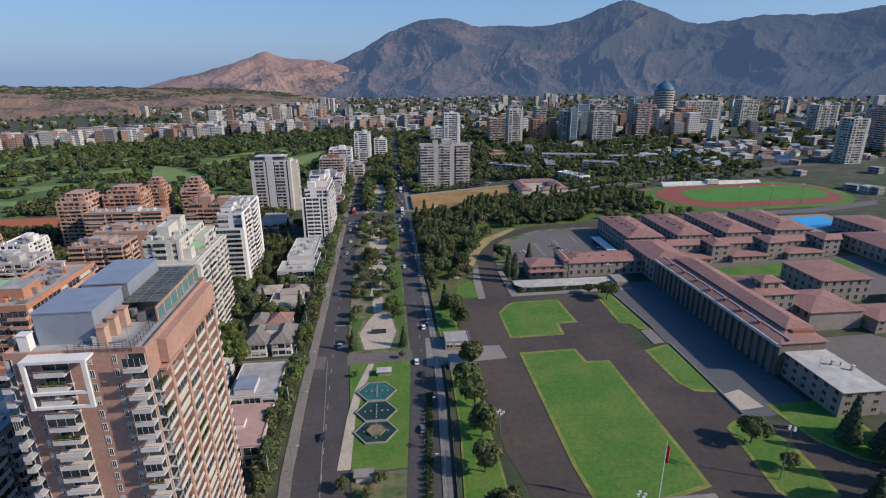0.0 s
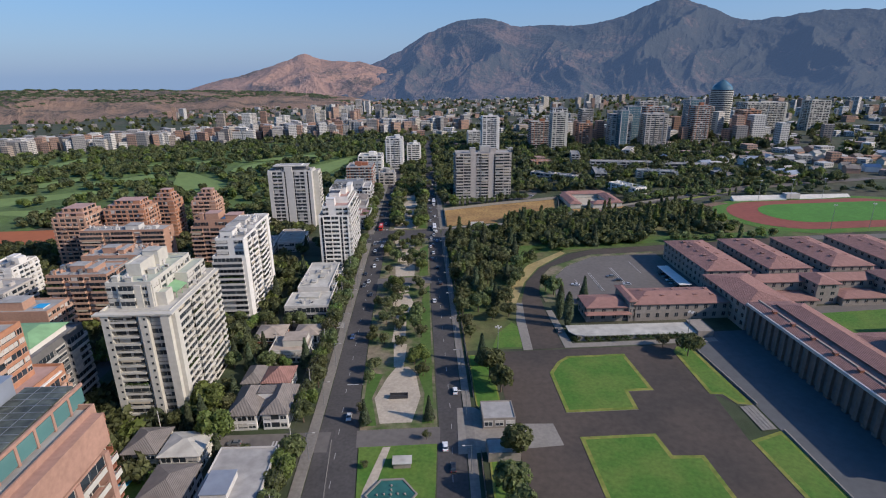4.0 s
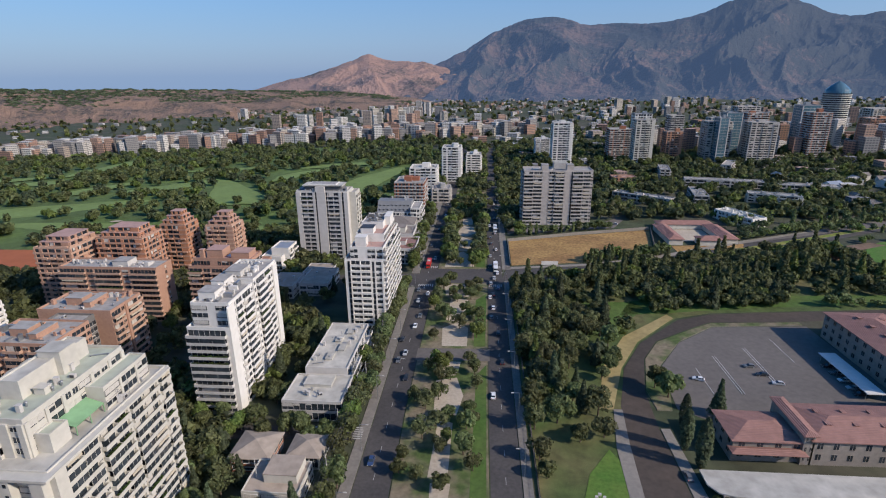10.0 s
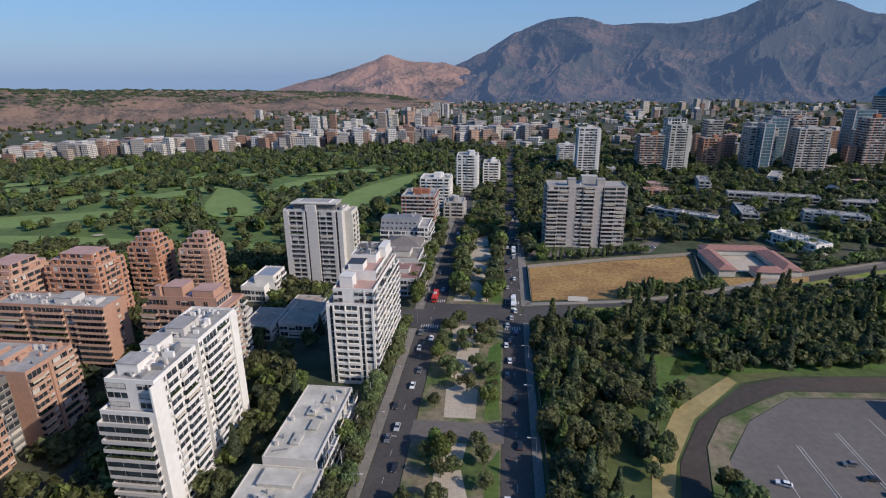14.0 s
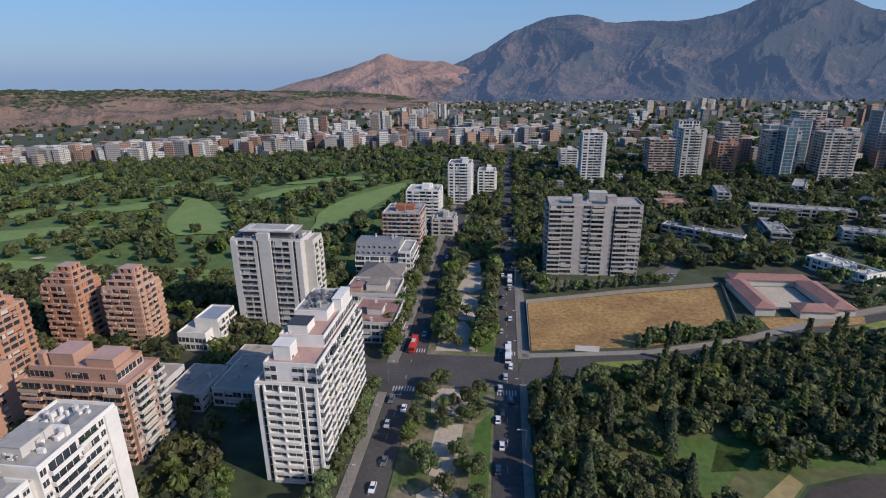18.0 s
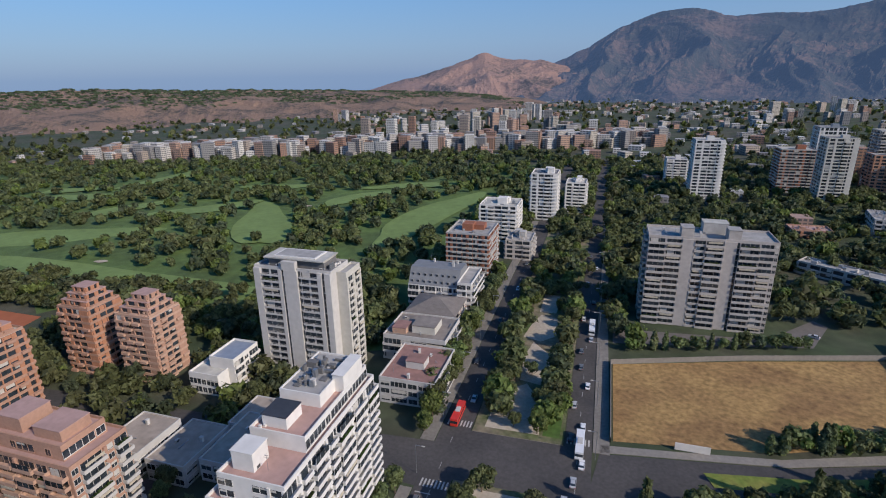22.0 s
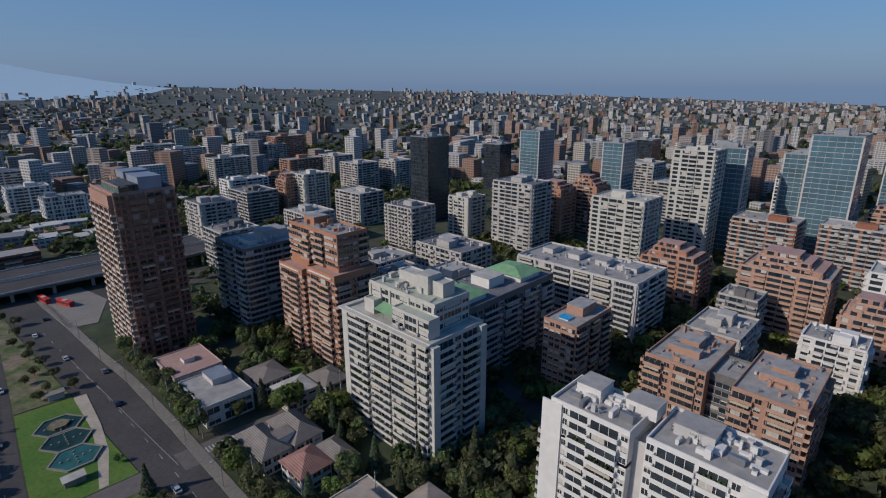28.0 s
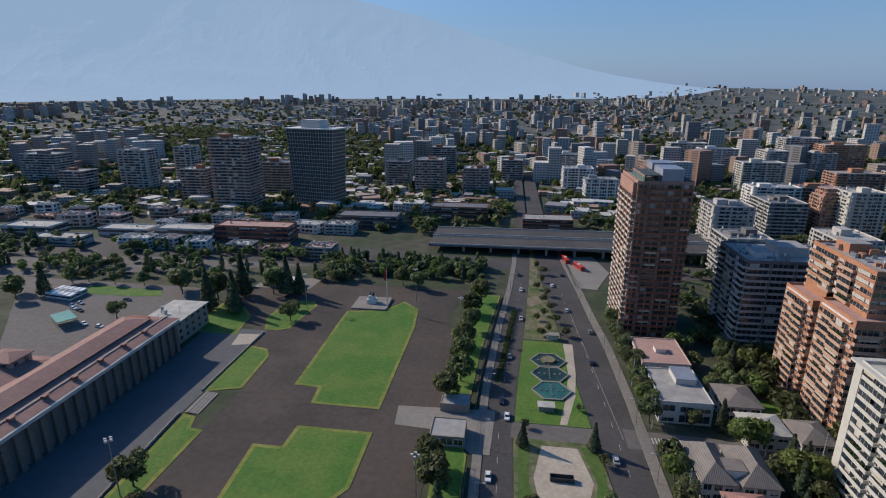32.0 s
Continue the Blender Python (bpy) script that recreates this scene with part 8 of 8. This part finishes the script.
spots = [(rnd.uniform(24, 126), rnd.uniform(28, 76)) for i in range(190)]
spots = [(x, y) for x, y in spots if not (y > 62 and 30 < x < 100)] + [(x, rnd.uniform(443, 448) + max(0, x - 45) * 0.28) for x in np.linspace(66, 120, 30)] + [(x, 506 + (x - 30) * 0.25) for x in np.linspace(28, 96, 16)]
spots += [(x, 492 + (x - 172) * 0.4) for x in np.linspace(176, 300, 40)] + [(rnd.uniform(70, 130), rnd.uniform(558, 640)) for i in range(60)] + [(rnd.uniform(170, 420), rnd.uniform(505, 560)) for i in range(110)]
spots += [(rnd.uniform(150, 420), rnd.uniform(50, 92)) for i in range(140)] + [(rnd.uniform(130, 420), rnd.uniform(20, 44)) for i in range(100)] + [(rnd.uniform(-130, -50), rnd.uniform(-60, 84)) for i in range(120)]
spots += [(x, 388 + rnd.uniform(-0.6, 0.6)) for x in np.arange(172, 240, 7.5)] + [(256, 489), (251, 487)]
wood("park_edge_trees", spots, 240, 0.68, 701, MIX, "rows of trees along walls and roads", (0.75, 1.3), ("round", "round", "spread", "column", "spread"))
spots = []
while len(spots) < 6600:
    x, y = rnd.uniform(-600, 900), rnd.uniform(-900, -40)
    if built(x, y, 3) or (-24 < x < 12) or (-130 < x < 70 and y > -56):
        continue
    spots.append((x, y))
wood("southern_trees", spots, 36, 1.75, 801, MIX, "street trees of the southern districts", (0.9, 1.6), ("round", "spread"))
spots = []
while len(spots) < 8600:
    a, r = rnd.uniform(0, 6.283), 650 + 2600 * rnd.random() ** 1.3
    x, y = r * math.cos(a), 300 + r * math.sin(a)
    if -760 < x < -40 and 480 < y < 1000 or (r > 2800 and x > -500 and y < 300):
        continue
    spots.append((x, y))
spots += [(rnd.uniform(-1700, -850), rnd.uniform(300, 1050)) for i in range(1100)]
wood("far_trees", spots, 18, 3.2, 901, MIX, "distant trees among the houses of the city", (0.9, 1.7), ("round", "spread"))

# ---- the city beyond ----
def far_city(name, label, picks, mat, seed):
    r = random.Random(seed)
    g = Geo()
    for x, y, w, d, h in picks:
        a = r.choice([0, 0, 0.3, -0.25, 0.6])
        c, s = math.cos(a), math.sin(a)
        pts = [(x + u * c - v * s, y + u * s + v * c) for u, v in ((-w / 2, -d / 2), (w / 2, -d / 2), (w / 2, d / 2), (-w / 2, d / 2))]
        z = gz(x, y)
        g.prism(pts, z - 3, z + h)
    return tagged(new(name, g.mesh(name, mat)), label, "city", kind="stuff")


FACES = far_walls("far_facades", [(0.46, 0.43, 0.39), (0.55, 0.53, 0.49), (0.34, 0.28, 0.23), (0.31, 0.18, 0.12), (0.44, 0.40, 0.33), (0.24, 0.23, 0.22), (0.50, 0.48, 0.45), (0.36, 0.23, 0.165)])
ROOFS = far_walls("far_houses", [(0.30, 0.27, 0.24), (0.36, 0.24, 0.19), (0.42, 0.41, 0.39), (0.22, 0.21, 0.21), (0.50, 0.48, 0.45)])
picks = []
for i in range(430):      # the long row of blocks beyond the golf course
    t = rnd.random()
    x = -760 + 860 * t
    y = 905 + 250 * t ** 0.8 + rnd.uniform(0, 90)
    picks.append((x, y, rnd.uniform(9, 20), rnd.uniform(9, 15), rnd.uniform(11, 27)))
far_city("blocks_beyond_golf", "long row of apartment blocks beyond the golf course", picks, FACES, 1)
picks = []
while len(picks) < 3000:      # west and south-west: dense
    a, r = rnd.uniform(radians(150), radians(285)), 620 + 4200 * rnd.random() ** 1.1
    x, y = r * math.cos(a), 300 + r * math.sin(a)
    if y > 470 + (-x - 600) * 0.12 or (y > 380 and x > -560) or built(x, y, 8) or (a > radians(228) and rnd.random() < 0.55):
        continue
    picks.append((x, y, rnd.uniform(10, 26), rnd.uniform(10, 22), rnd.choice([7, 9, 12, 16, 20, 26, 32, 44] if r < 1500 else [6, 7, 8, 10, 12, 14, 18, 24, 30])))
far_city("western_city", "dense distant city of apartment blocks to the west", picks, FACES, 2)
picks = []
while len(picks) < 3200:      # south and south-east: low houses, towers in loose groups
    a, r = rnd.uniform(radians(255), radians(352)), 430 + 4200 * rnd.random() ** 1.15
    x, y = r * math.cos(a), 300 + r * math.sin(a)
    if -26 < x < 14 or y > -60 and x < 420 or y > 90 or built(x, y, 8) or (r > 2800 and a > radians(262)):
        continue
    tall = noise.noise(Vector((x / 420.0, y / 420.0, 7.0))) > 0.2 and r > 780
    picks.append((x, y, rnd.uniform(9, 20), rnd.uniform(9, 18), rnd.choice([10, 16, 24, 30, 36]) if tall else rnd.choice([4, 5, 5, 6, 7, 9])))
far_city("southern_city", "distant low city with scattered towers to the south", picks, FACES, 3)
picks = []
while len(picks) < 1900:      # north and north-east: houses among trees, a few towers
    a, r = rnd.uniform(radians(12), radians(118)), 560 + 3200 * rnd.random()
    x, y = r * math.cos(a), 300 + r * math.sin(a)
    if (-60 < x < 40 and y < 1000) or (y < 820 and x < 300) or (x < -20 and y < 1060) or built(x, y, 8):
        continue
    tall = noise.noise(Vector((x / 380.0, y / 380.0, 2.0))) > 0.18 and r < 1900
    picks.append((x, y, rnd.uniform(9, 19), rnd.uniform(9, 17), rnd.choice([14, 20, 26, 32, 40]) if tall else rnd.choice([4, 5, 6, 7, 9, 12])))
far_city("northern_city", "distant city of houses and towers below the mountains", picks, FACES, 4)
picks = []
while len(picks) < 1100:      # houses among the trees, all round
    a, r = rnd.uniform(0, 6.283), 430 + 1500 * rnd.random()
    x, y = r * math.cos(a), 300 + r * math.sin(a)
    if (-780 < x < -30 and 440 < y < 1000) or (-160 < x < 420 and -40 < y < 560) or (-60 < x < 40) or built(x, y, 8):
        continue
    picks.append((x, y, rnd.uniform(8, 15), rnd.uniform(8, 14), rnd.uniform(4, 7)))
far_city("scattered_houses", "scattered low houses among trees", picks, ROOFS, 5)

# two landmark towers far to the west
b = thing("skyscraper", -2310, 446, "very tall slender blue glass skyscraper far off", "skyscraper", z=-40)
g = Geo()
for i in range(30):
    w = 27 - 7 * max(0, i - 18) / 12
    g.box(-w, -w, i * 9.3, w, w, i * 9.3 + 8.2, 0).box(-w + 1, -w + 1, i * 9.3 + 8.2, w - 1, w - 1, i * 9.3 + 9.3, 1)
part("shaft", g.mesh("shaft", GLASS_B, STEEL), b)
part("crown", Geo().box(-17, -20, 279, -12, 20, 290).box(12, -20, 279, 17, 20, 286).mesh("crown", STEEL), b)
b = thing("skyscraper", -1962, 796, "tall blue glass skyscraper with sloped crown", "skyscraper", z=-48)
g = Geo()
for i in range(20):
    w = 29 + 3 * math.sin(i * 0.16)
    g.box(-w, -w, i * 8.6, w, w, i * 8.6 + 7.7, 0).box(-w + 1, -w + 1, i * 8.6 + 7.7, w - 1, w - 1, i * 8.6 + 8.6, 1)
part("shaft", g.mesh("shaft", GLASS_B, STEEL), b)
for x, y, w, h in ((-2100, 420, 40, 110), (-1900, 470, 36, 90), (-1700, 560, 34, 80), (-1650, 700, 40, 60), (-2250, 250, 30, 95), (-1500, 500, 30, 70)):
    plain_tower(x, y, w, w, h, "gl", group="far office towers", label="distant glass office tower")


# ---- hills and mountains ----
def massif(name, crest, r0, rc, r1, na, nr, mat, label, spur, rugged, seed):
    """A range along a crest, given as bearing in degrees and height; spurs and gullies run down from it."""
    verts, faces = [], []
    a0, a1 = crest[0][0], crest[-1][0]
    for i in range(na + 1):
        deg = a0 + (a1 - a0) * i / na
        k = max(n for n in range(len(crest) - 1) if crest[n][0] <= deg + 1e-6)
        (p, h0), (q, h1) = crest[k], crest[k + 1]
        hm = crest[k - 1] if k else crest[k]
        hp = crest[k + 2] if k + 2 < len(crest) else crest[k + 1]
        t = (deg - p) / (q - p)
        m0 = (h1 - hm[1]) / max(0.1, q - hm[0]) * (q - p) * 0.8
        m1 = (hp[1] - h0) / max(0.1, hp[0] - p) * (q - p) * 0.8
        top = (2 * t ** 3 - 3 * t * t + 1) * h0 + (t ** 3 - 2 * t * t + t) * m0 + (3 * t * t - 2 * t ** 3) * h1 + (t ** 3 - t * t) * m1
        a = radians(deg)
        rug = rugged * (noise.noise(Vector((deg * 1.1, seed, 0))) + 0.5 * noise.noise(Vector((deg * 3.1, seed, 4)))) * min(1, top / 150)
        for j in range(nr + 1):
            r = r0 + (r1 - r0) * j / nr
            x, y = r * math.sin(a), 300 + r * math.cos(a)
            f = max(0.0, min(1.0, (r - r0) / (rc - r0))) if r < rc else max(0.0, 1 - (r - rc) / (r1 - rc) * 0.7)
            z = top * (0.45 * f + 0.55 * f ** 1.7) + rug * f ** 4
            body = 4 * f * (1 - f) if r < rc else 0
            # spurs fan out downhill, cut by gullies at finer and finer scales
            u, v, gain = deg * 0.13 + 0.75 * noise.noise(Vector((deg * 0.07, f * 2.2, seed))), f * 1.5, 1.0
            ridge, amp = 0.0, 1.0
            for o in range(6):
                q = Vector((u + 0.22 * noise.noise(Vector((u * 1.3, v * 2.1, seed + o))), v * 1.15, seed * 3 + o * 7.7))
                w = (1 - min(1, 2.1 * abs(noise.noise(q)))) ** 1.6
                ridge += amp * gain * w
                gain, amp, u, v = min(1, 0.35 + w), amp * 0.52, u * 2.05, v * 1.95
            z += spur * top / 500 * body ** 0.8 * (ridge - 0.75)
            z += 0.05 * spur * top / 500 * (ridge - 0.7) * min(1, f * 3)
            verts.append((x, y, gz(x, y) - 12 + max(-5, z)))
    for i in range(na):
        for j in range(nr):
            k = i * (nr + 1) + j
            faces.append((k, k + 1, k + nr + 2, k + nr + 1))
    me = bpy.data.meshes.new(name)
    me.from_pydata(verts, [], faces)
    me.materials.append(mat)
    return tagged(new(name, me), label, "mountains", kind="structure")


def distance(name, rock, scrub, haze, glow, scale, cover, east=0.0, relief=0.7):
    """Far slopes: bare rock with scrub in speckles and swathes, thicker to the east; morning haze is added as emission.
    """
    m = bpy.data.materials.new(name)
    m.use_nodes = True
    n, l = m.node_tree.nodes, m.node_tree.links
    p, geo = n["Principled BSDF"], n.new("ShaderNodeNewGeometry")
    fields = []
    for k, detail in ((scale * 3.2, 5), (scale * 0.33, 4), (scale * 12, 3)):
        t = n.new("ShaderNodeTexNoise")
        t.inputs["Scale"].default_value, t.inputs["Detail"].default_value = k, detail
        l.new(geo.outputs["Position"], t.inputs["Vector"])
        fields.append(t.outputs["Fac"])

    def join(op, a, c):
        k = n.new("ShaderNodeMath")
        k.operation = op
        for i, value in enumerate((a, c)):
            if isinstance(value, float):
                k.inputs[i].default_value = value
            else:
                l.new(value, k.inputs[i])
        return k.outputs[0]

    sep, ramp, mix = n.new("ShaderNodeSeparateXYZ"), n.new("ShaderNodeMapRange"), n.new("ShaderNodeMix")
    l.new(geo.outputs["Position"], sep.inputs[0])
    eastward = n.new("ShaderNodeMapRange")
    eastward.inputs["From Min"].default_value, eastward.inputs["From Max"].default_value, eastward.inputs["To Max"].default_value = 300, 1900, east
    l.new(sep.outputs[0], eastward.inputs["Value"])
    total = join("ADD", join("ADD", fields[0], join("MULTIPLY", fields[1], 1.5)), join("MULTIPLY", fields[2], 0.7))
    l.new(join("ADD", join("ADD", total, eastward.outputs[0]), cover - 1.6), ramp.inputs["Value"])
    ramp.inputs["From Min"].default_value, ramp.inputs["From Max"].default_value = -0.14, 0.16
    mix.data_type = "RGBA"
    l.new(ramp.outputs[0], mix.inputs["Factor"])
    mix.inputs["A"].default_value, mix.inputs["B"].default_value = (*rock, 1), (*scrub, 1)
    l.new(mix.outputs["Result"], p.inputs["Base Color"])
    bump = n.new("ShaderNodeBump")
    bump.inputs["Strength"].default_value, bump.inputs["Distance"].default_value = relief, 14
    l.new(join("ADD", fields[0], fields[2]), bump.inputs["Height"])
    l.new(bump.outputs[0], p.inputs["Normal"])
    p.inputs["Roughness"].default_value, p.inputs["Specular IOR Level"].default_value = 0.95, 0.1
    # the haze in front of the slopes is painted in as their own glow
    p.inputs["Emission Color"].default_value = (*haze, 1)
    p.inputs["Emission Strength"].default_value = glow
    return m


bearing = lambda rows: [(math.degrees(math.atan2(x, y - 300)), h) for x, y, h in rows]
MAIN = bearing([(-900, 4480, 62), (-640, 4540, 134), (-430, 4580, 221), (-200, 4595, 319), (80, 4599, 470), (311, 4588, 545), (525, 4567, 555), (760, 4530, 494), (990, 4480, 492), (1240, 4415, 484),
                (1490, 4330, 525), (1690, 4250, 608), (1835, 4188, 651), (2000, 4110, 587), (2267, 3953, 464), (2650, 3683, 489), (2933, 3443, 474), (3150, 3230, 505), (3400, 2800, 556), (3800, 2000, 618)])
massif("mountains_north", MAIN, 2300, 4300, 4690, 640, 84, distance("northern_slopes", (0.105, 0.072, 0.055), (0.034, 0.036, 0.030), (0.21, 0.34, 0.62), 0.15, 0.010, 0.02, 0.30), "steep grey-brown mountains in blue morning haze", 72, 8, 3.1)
BROWN = bearing([(-1850, 4180, 55), (-1500, 4330, 140), (-1250, 4414, 200), (-1060, 4460, 262), (-932, 4497, 306), (-800, 4520, 264), (-640, 4540, 248), (-500, 4570, 237), (-330, 4580, 204), (-60, 4590, 165), (250, 4590, 170), (480, 4570, 205), (700, 4540, 150), (1000, 4480, 60)])
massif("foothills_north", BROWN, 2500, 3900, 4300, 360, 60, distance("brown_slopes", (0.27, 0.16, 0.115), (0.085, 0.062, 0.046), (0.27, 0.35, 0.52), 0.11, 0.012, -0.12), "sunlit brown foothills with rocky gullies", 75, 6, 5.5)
SOUTH = bearing([(4200, 1000, 640), (4200, -500, 700), (3600, -2000, 740), (2900, -2900, 740), (1951, -3531, 690), (1632, -3677, 705), (1252, -3813, 640), (760, -3932, 530), (243, -3993, 370)])
SOUTH += [(183, 230), (187, 150), (191, 90), (195, 45), (200, 5)]
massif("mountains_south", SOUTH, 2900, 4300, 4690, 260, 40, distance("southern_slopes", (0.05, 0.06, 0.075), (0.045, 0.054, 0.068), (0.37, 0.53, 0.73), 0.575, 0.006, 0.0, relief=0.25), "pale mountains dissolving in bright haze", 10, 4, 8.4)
HILLS = bearing([(-2990, 310, 110), (-2990, 400, 150), (-2800, 480, 118), (-2960, 640, 185), (-2900, 860, 105), (-2500, 1150, 92), (-2360, 1372, 135), (-2290, 1500, 130), (-2100, 1730, 120), (-1950, 1920, 124), (-1700, 2130, 110), (-1450, 2250, 105), (-1250, 2350, 95), (-950, 2450, 84), (-700, 2550, 70), (-400, 2650, 40), (-200, 2700, 8)])
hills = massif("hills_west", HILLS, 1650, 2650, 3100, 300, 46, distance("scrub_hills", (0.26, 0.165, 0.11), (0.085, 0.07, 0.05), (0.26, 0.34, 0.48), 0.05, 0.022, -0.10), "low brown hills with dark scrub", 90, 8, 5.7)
# dark scrub woods on the tops of the hills
base = leaves(950, "round", 13, 2.9)
r = np.random.RandomState(77)
out = []
for i in range(13000):
    a, j = r.randint(0, 301), int(r.triangular(14, 36, 46))
    p = hills.data.vertices[a * 47 + j].co
    if p.z - gz(p.x, p.y) < 38 + 60 * noise.noise(Vector((p.x / 300.0, p.y / 300.0, 1.0))):
        continue
    out.append(base * np.array([1.5, 1.5, 0.75]) * (0.8 + 1.0 * r.rand()) + np.array([p.x + r.uniform(-14, 14), p.y + r.uniform(-14, 14), p.z - 5]))
tagged(new("hilltop_scrub", sprays("hilltop_scrub", np.concatenate(out), [LEAF_D])), "dark scrub and trees on the hilltops", "scrub", kind="stuff")
